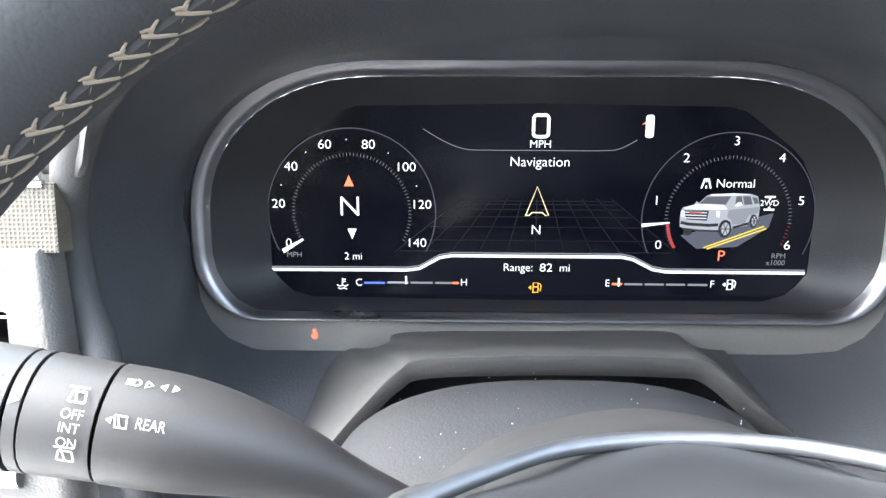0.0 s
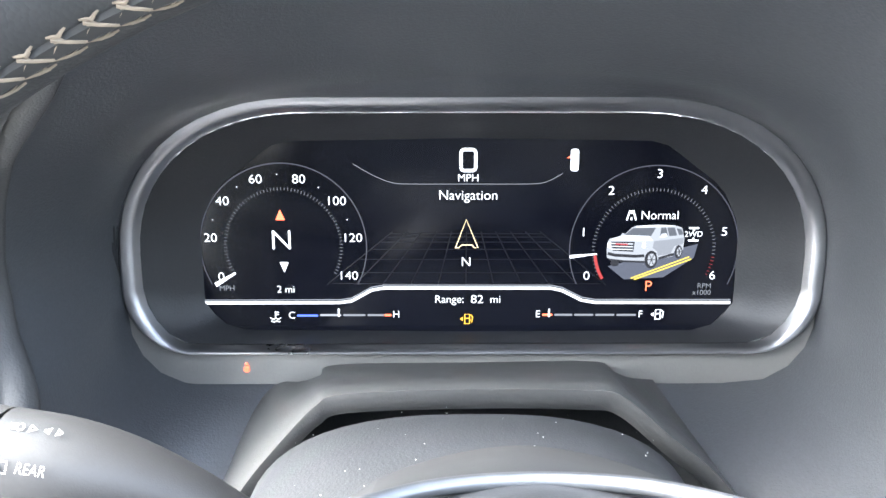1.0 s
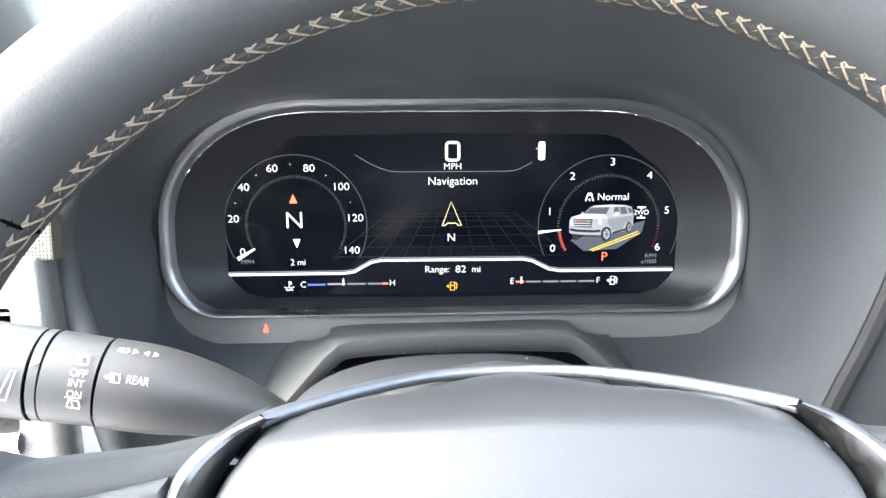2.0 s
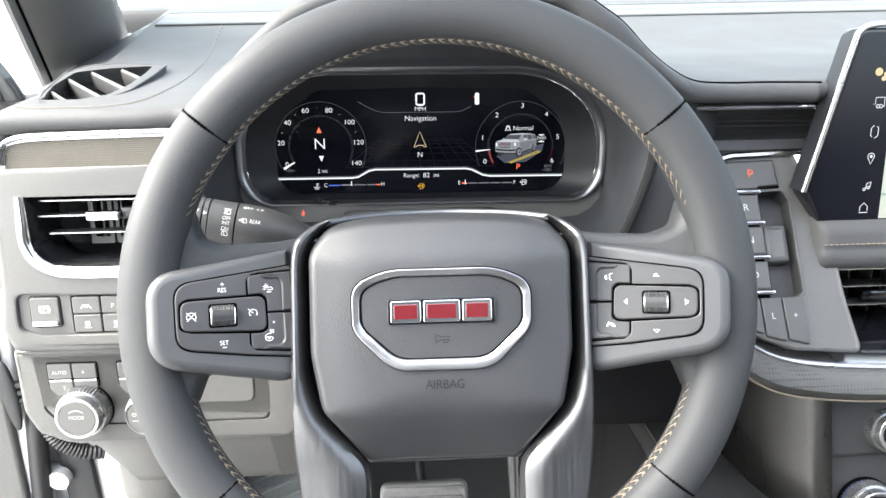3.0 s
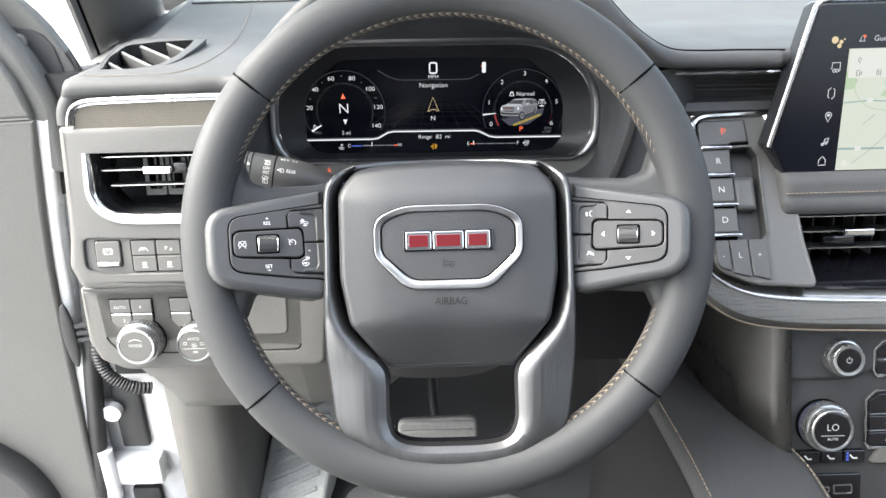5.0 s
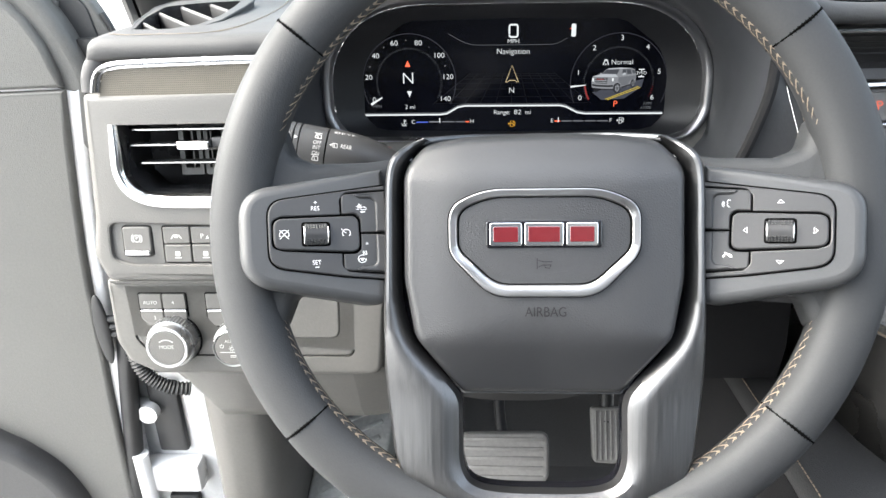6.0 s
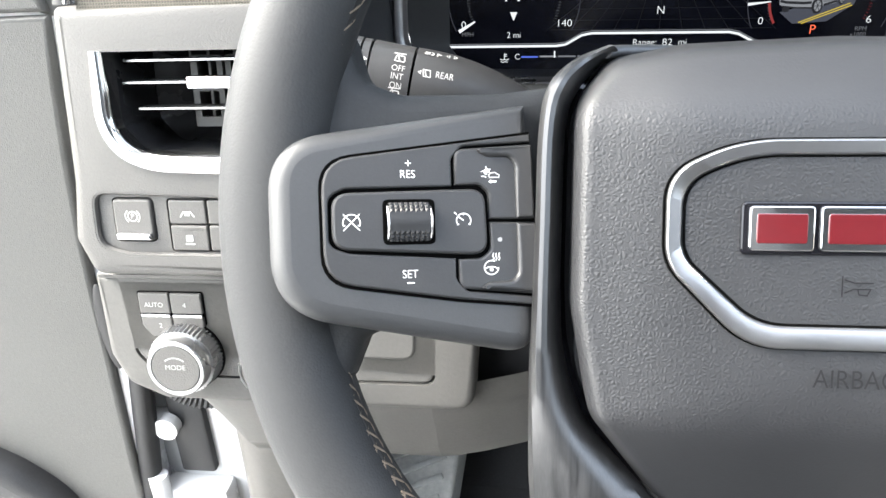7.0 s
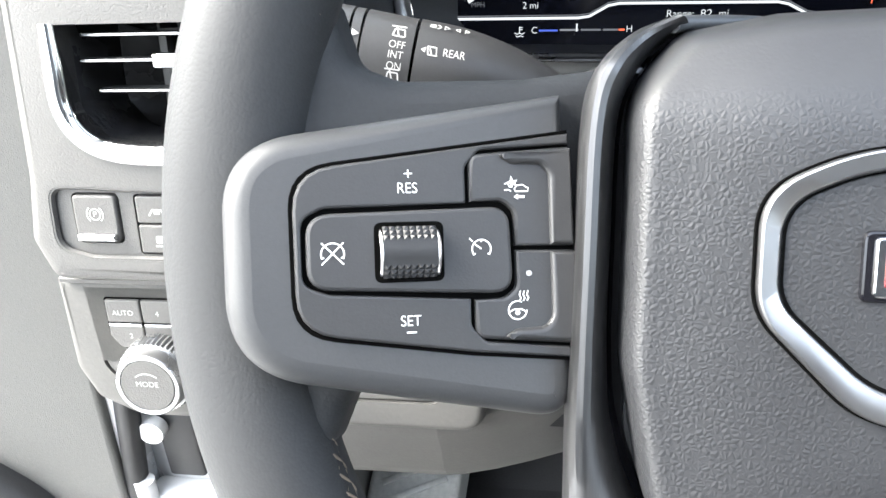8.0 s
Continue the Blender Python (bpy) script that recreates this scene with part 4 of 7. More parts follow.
for k in range(-5, 6):
    part("grid_line", ribbons([[cpos(828 + k * 26, 408), cpos(828 + k * 50, 504)]], 0.0005, ZG - 0.0002), GRID, screen)
for y in (412, 418, 427, 440, 458, 482, 502):
    w = 130 + (y - 410) * 1.2
    part("grid_line", ribbons([[cpos(828 - w, y), cpos(828 + w, y)]], 0.0004, ZG - 0.0002), GRID, screen)
bm = prism(rect(*cpos(1008, 303), *cpos(1022, 265), 0.0015), ZG, ZG + 0.0001)
part("car_top_view", bm, G_WHITE, screen, "small white car seen from above")
part("open_door_mark", add_flat(bmesh.new(), [cpos(1001, 281), cpos(1008, 276), cpos(1008, 280)], ZG), G_RED, screen, "red open door mark")

# right dial
rx, ry = cpos(1160, 440)
dial(rx, ry, 0.0442, 0.0308, 205, -25, 66, 0.92)
for s, x, y in (("0", 1043, 488), ("1", 1035, 410), ("2", 1081, 337), ("3", 1164, 308), ("4", 1243, 336), ("5", 1283, 409), ("6", 1267, 487)):
    letters(s, 0.0066, *cpos(x, y), ZG, G_WHITE, screen, "numeral", wide=1.1)
part("needle", add_flat(bmesh.new(), [cpos(1012, 450), cpos(1012, 456), cpos(1060, 449), cpos(1060, 447)], ZG + 0.0002), G_WHITE, screen, "white needle near idle")
part("red_zone", ribbons([arc(rx, ry, 0.0308, 186, 211, 10)], 0.0016, ZG), G_DARKRED, screen)
letters("Normal", 0.0064, *cpos(1168, 380), ZG, G_WHITE, screen)
part("road_symbol", ribbons([[cpos(1110, 388), cpos(1115, 371)], [cpos(1118, 388), cpos(1118, 383)], [cpos(1118, 377), cpos(1118, 371)], [cpos(1126, 388), cpos(1121, 371)]], 0.0008, ZG), G_WHITE, screen)
letters("2WD", 0.0042, *cpos(1229, 413), ZG, G_WHITE, screen)
part("axle_symbol", ribbons([[cpos(1220, 402), cpos(1238, 402)], [cpos(1220, 424), cpos(1238, 424)], [cpos(1229, 402), cpos(1229, 407)], [cpos(1229, 419), cpos(1229, 424)]], 0.0009, ZG), G_WHITE, screen)
letters("P", 0.0082, *cpos(1154, 507), ZG, G_RED, screen, "gear_letter")
letters("RPM", 0.0040, *cpos(1254, 506), ZG, G_GREY, screen)
letters("x1000", 0.0040, *cpos(1250, 518), ZG, G_GREY, screen)
# the picture of the car on a road
C = lambda *p: [cpos(*q) for q in p]
part("road_picture", add_flat(bmesh.new(), C((1080, 470), (1238, 430), (1232, 455), (1180, 490), (1110, 494)), ZG - 0.0001), G_ASPHALT, screen)
part("road_line", ribbons([C((1122, 492), (1224, 453)), C((1128, 494), (1228, 457))], 0.0007, ZG), G_YELLOW, screen)
part("car_body", add_flat(bmesh.new(), C((1077, 440), (1078, 428), (1081, 421), (1100, 416), (1104, 410), (1108, 413), (1120, 401), (1127, 398), (1165, 396), (1195, 397), (1208, 401), (1211, 412), (1213, 420), (1212, 440), (1208, 444), (1206, 434), (1200, 434), (1194, 452), (1167, 458), (1165, 446), (1158, 442), (1148, 452), (1146, 463), (1092, 459), (1078, 455)), ZG + 0.0001), G_CAR, screen, "silver car picture")
part("car_bonnet", add_flat(bmesh.new(), C((1083, 422), (1104, 415), (1150, 415), (1158, 424), (1135, 425), (1085, 424)), ZG + 0.00015), G_CARLIGHT, screen)
part("car_roof", add_flat(bmesh.new(), C((1127, 398), (1166, 396), (1196, 398), (1168, 400), (1128, 401)), ZG + 0.00015), G_CARLIGHT, screen)
part("car_side", add_flat(bmesh.new(), C((1160, 425), (1212, 419), (1211, 430), (1196, 434), (1190, 448), (1168, 451), (1166, 443), (1158, 437)), ZG + 0.00012), G_CARSIDE, screen)
part("car_glass", add_flat(bmesh.new(), C((1108, 414), (1121, 402), (1162, 401), (1154, 416)), ZG + 0.0002), G_CARMID, screen)
for quad in (((1170, 416), (1171, 401), (1180, 401), (1184, 416)), ((1186, 416), (1182, 401), (1195, 401), (1200, 415)), ((1203, 414), (1198, 402), (1207, 404), (1211, 413))):
    part("car_window", add_flat(bmesh.new(), C(*quad), ZG + 0.0002), G_CARMID, screen)
part("car_mirror", add_flat(bmesh.new(), C((1169, 418), (1173, 412), (1180, 411), (1183, 416), (1175, 419)), ZG + 0.0003), G_CARLIGHT, screen)
part("car_grille", add_flat(bmesh.new(), C((1083, 426), (1126, 426), (1124, 444), (1088, 442)), ZG + 0.0002), G_CARDARK, screen, "dark grille with bright bars")
for y in (430, 435, 440):
    part("grille_bar", ribbons([C((1085, y - 1), (1123, y))], 0.0005, ZG + 0.0003), G_CARLIGHT, screen)
part("grille_mark", ribbons([C((1092, 430), (1114, 431))], 0.0008, ZG + 0.0004), G_DARKRED, screen)
for x in (1080, 1141):
    part("car_lamp", add_flat(bmesh.new(), C((x - 1.5, 427), (x + 4, 427), (x + 3.5, 438), (x - 1.5, 436)), ZG + 0.0003), G_WHITE, screen)
part("car_bumper", ribbons([C((1079, 447), (1092, 450), (1128, 452), (1144, 451))], 0.0016, ZG + 0.0002), G_CARDARK, screen)
part("car_bumper", ribbons([C((1082, 458), (1110, 461), (1146, 462))], 0.0010, ZG + 0.0002), G_CARDARK, screen)
part("car_step", ribbons([C((1169, 456), (1196, 448))], 0.0013, ZG + 0.0002), G_CARDARK, screen)
for x, y, r, wide in ((1092, 464, 6, 1.3), (1156, 458, 16, 0.7), (1204, 444, 12, 0.55)):
    part("car_wheel", prism([(px * wide + cpos(x, y)[0], py + cpos(x, y)[1]) for px, py in circle(0, 0, r * 0.0003, 20)], ZG + 0.0002, ZG + 0.00025), G_CARDARK, screen)
    if r > 6:
        part("car_hub", prism([(px * wide * 0.9 + cpos(x + 1, y)[0], py + cpos(x + 1, y)[1]) for px, py in circle(0, 0, r * 0.00021, 16)], ZG + 0.0003, ZG + 0.00035), G_CAR, screen)
        part("hub_spokes", ribbons([[(cpos(x + 1, y)[0], cpos(x + 1, y)[1]), (cpos(x + 1, y)[0] + r * 0.0002 * wide * math.cos(a), cpos(x + 1, y)[1] + r * 0.0002 * math.sin(a))] for a in [2 * math.pi * j / 6 for j in range(6)]], 0.0004, ZG + 0.0004), G_CARDARK, screen)

# lower strip
letters("Range:", 0.0060, *cpos(798, 531), ZG, G_WHITE, screen)
letters("82", 0.0064, *cpos(848, 531), ZG, G_WHITE, screen, wide=1.1)
letters("mi", 0.0060, *cpos(881, 531), ZG, G_WHITE, screen)


def pump(x, y, mat):
    o = cpos(x, y)
    part("fuel_symbol", ribbons([[(o[0] - 0.0012, o[1] - 0.0026), (o[0] - 0.0012, o[1] + 0.0026), (o[0] + 0.0014, o[1] + 0.0026), (o[0] + 0.0014, o[1] - 0.0026), (o[0] - 0.0016, o[1] - 0.0026)], [(o[0] - 0.0012, o[1] + 0.0004), (o[0] + 0.0014, o[1] + 0.0004)], [(o[0] + 0.0014, o[1]), (o[0] + 0.0026, o[1] - 0.002), (o[0] + 0.0030, o[1] + 0.0012), (o[0] + 0.0020, o[1] + 0.0024)]], 0.00055, ZG), mat, screen)
    part("fuel_arrow", add_flat(bmesh.new(), [(o[0] - 0.0038, o[1]), (o[0] - 0.0022, o[1] - 0.0012), (o[0] - 0.0022, o[1] + 0.0012)], ZG), mat, screen)


pump(830, 567, G_AMBER)
pump(1174, 558, G_WHITE)
letters("C", 0.0055, *cpos(513, 561), ZG, G_WHITE, screen)
letters("H", 0.0055, *cpos(702, 559), ZG, G_WHITE, screen)
letters("E", 0.0055, *cpos(958, 558), ZG, G_WHITE, screen)
letters("F", 0.0055, *cpos(1143, 558), ZG, G_WHITE, screen)
part("temp_symbol", ribbons([C((483, 553), (483, 566)), C((484, 555), (489, 555)), C((484, 559), (489, 559)), C((473, 565), (478, 568), (483, 566), (488, 568), (493, 565)), C((475, 571), (480, 573), (485, 571), (491, 573))], 0.0005, ZG), G_WHITE, screen)
for x0, x1, y, mat in ((522, 560, 561, G_BLUE), (564, 602, 560, G_CAR), (606, 646, 560, G_GREY), (650, 680, 560, G_GREY), (681, 693, 560, G_RED), (966, 984, 559, G_RED), (988, 1020, 559, G_GREY), (1024, 1058, 559, G_GREY), (1062, 1096, 559, G_GREY), (1100, 1135, 559, G_GREY)):
    part("gauge_bar", ribbons([C((x0, y), (x1, y))], 0.0011, ZG), mat, screen)
for x in (598, 978):
    part("gauge_pointer", ribbons([C((x, 548), (x, 563))], 0.0009, ZG + 0.0001), G_WHITE, screen)

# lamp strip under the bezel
part("lamp_strip", holed(ring_outline(0.0015, 0.0168), [ring_outline(-0.0010)], -0.010, 0.0150), SUNLITSTRIP, cluster, "grey strip with warning lamps, daylight put into its colour")
bx, by = -0.1165, -0.0512
part("belt_lamp", ribbons([[(bx, by - 0.002), (bx + 0.0004, by + 0.001)], arc(bx, by - 0.0010, 0.0013, 0, 360, 12), [(bx - 0.0014, by - 0.0018), (bx + 0.0014, by + 0.0010)]], 0.0006, 0.0159) , G_RED, cluster, "lit red seat belt lamp")
part("belt_lamp", prism(circle(bx, by + 0.0020, 0.0008, 10), 0.0157, 0.0159), G_RED, cluster)
DIMINK = material("unlit_symbol", (0.11, 0.11, 0.105), 0.5, stain=0.05)
for x in (-0.145, -0.129, -0.105, 0.0925, 0.1054, 0.119):
    part("unlit_lamp", ribbons([arc(x, by, 0.0027, 0, 360, 16), [(x, by + 0.0014), (x, by - 0.0012)]], 0.0004, 0.0159), DIMINK, cluster)

# ---- binnacle tunnel round the cluster ----
FRONT = [(-0.176, 1.10), (-0.184, 1.15), (-0.191, 1.19), (-0.2015, 1.212), (-0.2045, 1.230), (-0.2025, 1.247), (-0.191, 1.270), (-0.174, 1.291), (-0.158, 1.3045), (-0.145, 1.315), (-0.122, 1.336), (-0.092, 1.358), (-0.05, 1.373), (0.01, 1.379), (0.07, 1.376), (0.112, 1.364), (0.138, 1.342), (0.155, 1.312), (0.165, 1.275), (0.164, 1.235), (0.152, 1.185), (0.135, 1.13), (0.128, 1.10)]
front_line = [(p.x, p.y) for p in curve_points([(x, z, 0) for x, z in FRONT], 8)]
NT = 96
CEN = (-0.008, 1.215)
back = radial([tuple((CLUSTER @ Vector((x, y, 0.0))).xz) for x, y in ring_outline(0.0006, 0.0160)], NT, CEN)
front = radial(front_line, NT, CEN)


def edge_y(x, z):
    """How far forward the hood's front edge lies: it sweeps back down the door side."""
    if x > -0.05:
        return 0.150
    return 0.150 + 0.072 * ease(1.345, 1.235, z) ** 0.8 - 0.022 * ease(1.230, 1.17, z)


rows = []
for t in (0.0, 0.03, 0.06, 0.12, 0.25, 0.45, 0.65, 0.82, 0.93, 1.0):
    k = 0.05 * ease(0.02, 0.06, t) + 0.95 * ease(0.0, 1.0, t) ** 0.35 * t ** 0.5
    rows.append([(b[0] + (f[0] - b[0]) * k, 0.2955 - (0.2955 - edge_y(*f)) * t, b[1] + (f[1] - b[1]) * k) for b, f in zip(back, front)])
hood = solo("binnacle_hood", skin(rows, closed=True), HOODLINING, "dark textured binnacle hood lining round the cluster", "instrument hood")
bm = bmesh.new()
rng = random.Random(11)
slope = Vector((0, 0.87, -0.49))
for cx, cy, cz, n in ((-0.0177, 0.2536, 1.3287, 9), (-0.0166, 0.2664, 1.3216, 9), (-0.0191, 0.2770, 1.3157, 7), (-0.0097, 0.2486, 1.3319, 5), (0.0866, 0.2524, 1.3227, 3), (0.0305, 0.2440, 1.3345, 3)):
    for k in range(n):
        o = Vector((cx, cy, cz)) + Vector((rng.uniform(-0.003, 0.003), 0, 0)) + slope * rng.uniform(-0.005, 0.005) + Vector((0, -0.0004, -0.0008))
        d = (Vector((rng.uniform(-0.5, 0.5), 0, 0)) + slope).normalized() * rng.uniform(0.0006, 0.0022)
        add_tube(bm, [o - d, o, o + d], [0.0001, rng.uniform(0.00015, 0.00035), 0.0001], 5)
tagged(part("scuff_marks", bm, SCUFF, hood, "pale scuffs on the lining"), kind="stuff")
# the seam along the hood's top edge, sweeping down to the ledge beside the tablet
SWEEP = curve_points([(0.085, 0.148, 1.3800), (0.102, 0.148, 1.3730), (0.120, 0.148, 1.3615), (0.138, 0.149, 1.3490), (0.159, 0.151, 1.3285), (0.180, 0.156, 1.3130), (0.2005, 0.162, 1.3035), (0.229, 0.168, 1.3005), (0.260, 0.170, 1.3000), (0.302, 0.170, 1.2990)], 6)
lip = [Vector((x - 0.003 * ease(0.0, -0.1, x), edge_y(x, z), z)) for x, z in front_line if x < 0.085 and (z > 1.30 or x < 0)]
lip_r = [0.0075] * len(lip)
for p, q in zip(SWEEP[2:], SWEEP[3:]):
    side = (q - p).normalized()
    r = 0.0075 + 0.0018 * ease(0.10, 0.14, p.x) - 0.0020 * ease(0.17, 0.22, p.x)
    lip.append(p + Vector((side.z, 0, -side.x)) * r + Vector((0, -0.001, 0)))
    lip_r.append(r)
solo("binnacle_lip", tube(lip, lip_r, 14), DASHTOP, "pale grey soft lip along the binnacle edge", "trim", kind="structure")
solo("hood_seam", tube([p + Vector((0, 0.0005, 0.0004)) for p in SWEEP], 0.0008, 6), BLACK, "dark seam along the hood edge", "trim", kind="structure")


# ---- column cowl and stalk ----
def section(hw, top, bot, y, cx=-0.012, n=56, p=2.6):
    out = []
    for k in range(n):
        a = 2 * math.pi * k / n
        c, s = math.cos(a), math.sin(a)
        out.append((cx + hw * math.copysign(abs(c) ** (2 / p), c), y, (top + bot) / 2 + (top - bot) / 2 * math.copysign(abs(s) ** (2 / p), s)))
    return out


column = thing("steering_column", "dark plastic steering column cowl with dust specks behind the wheel", "steering column")
part("upper_cowl", skin([section(0.070, 1.172, 1.09, 0.050), section(0.080, 1.181, 1.085, 0.068), section(0.088, 1.185, 1.08, 0.12), section(0.092, 1.1865, 1.07, 0.17), section(0.0925, 1.186, 1.06, 0.196), section(0.0905, 1.182, 1.06, 0.202), section(0.082, 1.160, 1.05, 0.225)], closed=True, caps=True), COWL, column, "dusty dark cowl")
part("lower_cowl", skin([section(0.062, 1.10, 1.045, 0.055), section(0.070, 1.10, 1.035, 0.075), section(0.072, 1.10, 1.02, 0.18), section(0.07, 1.1, 1.0, 0.27)], closed=True, caps=True), DARKPLASTIC, column, "lower cowl half")
bm = bmesh.new()
rng = random.Random(4)
for k in range(60):
    x, y = rng.uniform(-0.08, 0.065), rng.uniform(0.09, 0.20)
    z = 1.1352 + 0.0525 * max(0.0, 1 - (abs(x + 0.012) / 0.0915) ** 2.6) ** (1 / 2.6)
    bmesh.ops.create_icosphere(bm, subdivisions=1, radius=rng.uniform(0.0001, 0.00028), matrix=Matrix.Translation((x, y, z)))
ob = part("dust_specks", bm, WHITEINK, column, "pale dust specks")
tagged(ob, kind="stuff")
arch = curve_points([(-0.126, 0.200, 1.120), (-0.1055, 0.205, 1.149), (-0.0870, 0.208, 1.1705), (-0.0745, 0.208, 1.1835), (-0.062, 0.208, 1.1890), (-0.01, 0.208, 1.1905), (0.036, 0.208, 1.1895), (0.051, 0.208, 1.1865), (0.0705, 0.208, 1.1690), (0.0935, 0.206, 1.149), (0.115, 0.200, 1.120)], 6)
backs = curve_points([(-0.135, 0.285, 1.120), (-0.125, 0.290, 1.140), (-0.110, 0.291, 1.1525), (-0.098, 0.291, 1.1535), (-0.088, 0.291, 1.1570), (-0.078, 0.291, 1.1630), (-0.010, 0.291, 1.1635), (0.054, 0.291, 1.1635), (0.064, 0.291, 1.1585), (0.074, 0.291, 1.1540), (0.087, 0.291, 1.1525)], 6)
rows = [[tuple(a + Vector((0, 0.006, -0.012))) for a in arch], [tuple(a + Vector((0, 0.001, -0.006))) for a in arch], [tuple(a) for a in arch]]
for t, up in ((0.06, 0.0015), (0.2, 0.002), (0.45, 0.001), (0.75, 0.0), (1.0, 0.0)):
    rows.append([tuple(a + (b - a) * t + Vector((0, 0, up))) for a, b in zip(arch, backs)])
solo("column_surround", skin(rows), SUNLITSURROUND, "grey arched surround over the column cowl, lightened as if lit", "trim", kind="structure")

STALK_AXIS = [(-0.1955, 0.118, 1.2229), (-0.194, 0.118, 1.2226), (-0.1702, 0.119, 1.2178), (-0.1692, 0.119, 1.2176), (-0.1660, 0.1192, 1.2170), (-0.1650, 0.1193, 1.2168), (-0.1472, 0.120, 1.2132), (-0.1464, 0.120, 1.2130), (-0.129, 0.121, 1.2090), (-0.112, 0.122, 1.2040), (-0.095, 0.123, 1.1970), (-0.080, 0.124, 1.1890), (-0.055, 0.126, 1.174)]
stalk = thing("wiper_stalk", "black plastic wiper and indicator stalk with white print", "control stalk")
part("end_knob", tube(STALK_AXIS[:3], [0.0150, 0.0172, 0.0172], 28), BUTTON, stalk, "turning end knob")
part("groove", tube(STALK_AXIS[2:4], [0.0158, 0.0158], 28), BLACK, stalk)
part("marker_band", tube(STALK_AXIS[3:5], [0.0170, 0.0170], 28), BUTTON, stalk)
part("groove", tube(STALK_AXIS[4:6], [0.0158, 0.0158], 28), BLACK, stalk)
part("wiper_ring", tube(STALK_AXIS[5:7], [0.0170, 0.0166], 28), BUTTON, stalk, "rear wiper ring")
part("groove", tube(STALK_AXIS[6:8], [0.016, 0.016], 28), BLACK, stalk)
part("arm", tube(curve_points(STALK_AXIS[7:], 4), [0.0168 - 0.0105 * ease(0.1, 1, k / 20) for k in range(21)], 28), BUTTON, stalk, "tapering stalk arm", 60)


def on_stalk(x, tilt, ink):
    """A print frame on the stalk's skin at x, turned tilt degrees up from facing the driver."""
    for a, b in zip(STALK_AXIS, STALK_AXIS[1:]):
        if a[0] <= x <= b[0]:
            k = (x - a[0]) / (b[0] - a[0])
            o = Vector(a) + (Vector(b) - Vector(a)) * k
    t = radians(tilt)
    n = Vector((0, -math.cos(t), math.sin(t)))
    r = 0.0171 if x < -0.1465 else 0.0168 - 0.0105 * ease(0.1, 1, (x + 0.1464) / 0.0914) + 0.0002
    r += 0.0003
    e = thing(ink, "white printed mark", "print")
    e.parent = stalk
    u = Vector((1, 0.03, -0.205)).normalized()
    n = (n - u * n.dot(u)).normalized()
    v = n.cross(u)
    p = o + n * r
    e.matrix_basis = Matrix(((u.x, v.x, n.x, p.x), (u.y, v.y, n.y, p.y), (u.z, v.z, n.z, p.z), (0, 0, 0, 1)))
    del e["category"]
    return e


for word, x, tilt in (("OFF", -0.1523, 36), ("INT", -0.1523, 24), ("ON", -0.1523, 11)):
    letters(word, 0.0038, 0, 0, 0, SOFTINK, on_stalk(x, tilt, "ring_mark"), wide=0.9)
for tilt in (52, -1):
    e = on_stalk(-0.1523, tilt, "ring_mark")
    icon([rounded([(-0.0022, -0.0016), (0.0022, -0.0016), (0.0017, 0.0014), (-0.0017, 0.0014)], 0.0004, 2) + [(-0.0022, -0.0016)], [(0, -0.0016), (-0.0012, 0.0022)], [(-0.003, 0.0024), (0.0022, 0.0026)]], 0.0005, 0, SOFTINK, e)
e = on_stalk(-0.1375, 37, "arm_mark")
letters("REAR", 0.0042, 0.0050, 0, 0, SOFTINK, e, wide=0.8)
icon([[(-0.0046, 0.0014), (-0.0014, 0.0014), (-0.0010, -0.0016), (-0.0040, -0.0016), (-0.0046, 0.0014)], [(-0.0028, -0.0014), (-0.0036, 0.0008)]], 0.0005, 0, SOFTINK, e, fills=[[(-0.0068, 0), (-0.0052, 0.001), (-0.0052, -0.001)]])
e = on_stalk(-0.1360, 75, "arm_mark")
icon([[(-0.0068, 0.0008), (-0.0046, 0.0008)], [(-0.0068, 0), (-0.0046, 0)], [(-0.0068, -0.0008), (-0.0046, -0.0008)], arc(-0.0042, 0, 0.0012, -90, 90, 8), [(-0.0014, 0.0012), (0.0004, 0.0), (-0.0014, -0.0012), (-0.0014, 0.0012)], [(0.0026, 0), (0.0040, 0.0011), (0.0040, -0.0011), (0.0026, 0)], [(0.0074, 0), (0.0060, 0.0011), (0.0060, -0.0011), (0.0074, 0)]], 0.0005, 0, SOFTINK, e)
e = on_stalk(-0.1676, 42, "band_mark")
icon([], 0.0005, 0, SOFTINK, e, fills=[[(0.0018, 0.0), (-0.0008, 0.0014), (-0.0008, -0.0014)][::-1]])
for tilt, word in ((46, "OFF"), (62, "1x")):
    letters(word, 0.0034, 0, 0, 0, SOFTINK, on_stalk(-0.1740, tilt, "knob_mark"), wide=0.9)
e = on_stalk(-0.1752, 14, "knob_mark")
icon([[(-0.002, -0.006), (0.0016, 0.005), (0.0030, 0.005), (0.001, -0.006), (-0.002, -0.006)]], 0.0005, 0, SOFTINK, e)


# ---- dash, driver's outer end ----
FACE = frame_at((0, 0.19, 1.2), (0.18, 1.0))
VENT_HOLE = rounded([(-0.3375, 0.0165, 0.002), (-0.338, -0.0260, 0.010), (-0.325, -0.0420, 0.016), (-0.221, -0.0455, 0.006), (-0.221, 0.0165, 0.002)], 0, 6)
SW_HOLE = rounded([(-0.357, -0.0640, 0.010), (-0.358, -0.100, 0.014), (-0.338, -0.1050, 0.010), (-0.205, -0.1060, 0.004), (-0.205, -0.0690, 0.004)], 0, 6)
face_outline = rounded([(-0.3655, 0.0425, 0.006), (-0.3690, -0.060, 0.02), (-0.3740, -0.095, 0.010), (-0.364, -0.1185, 0.010), (-0.196, -0.1205, 0.004), (-0.200, -0.02), (-0.205, 0.0425)], 0, 6)
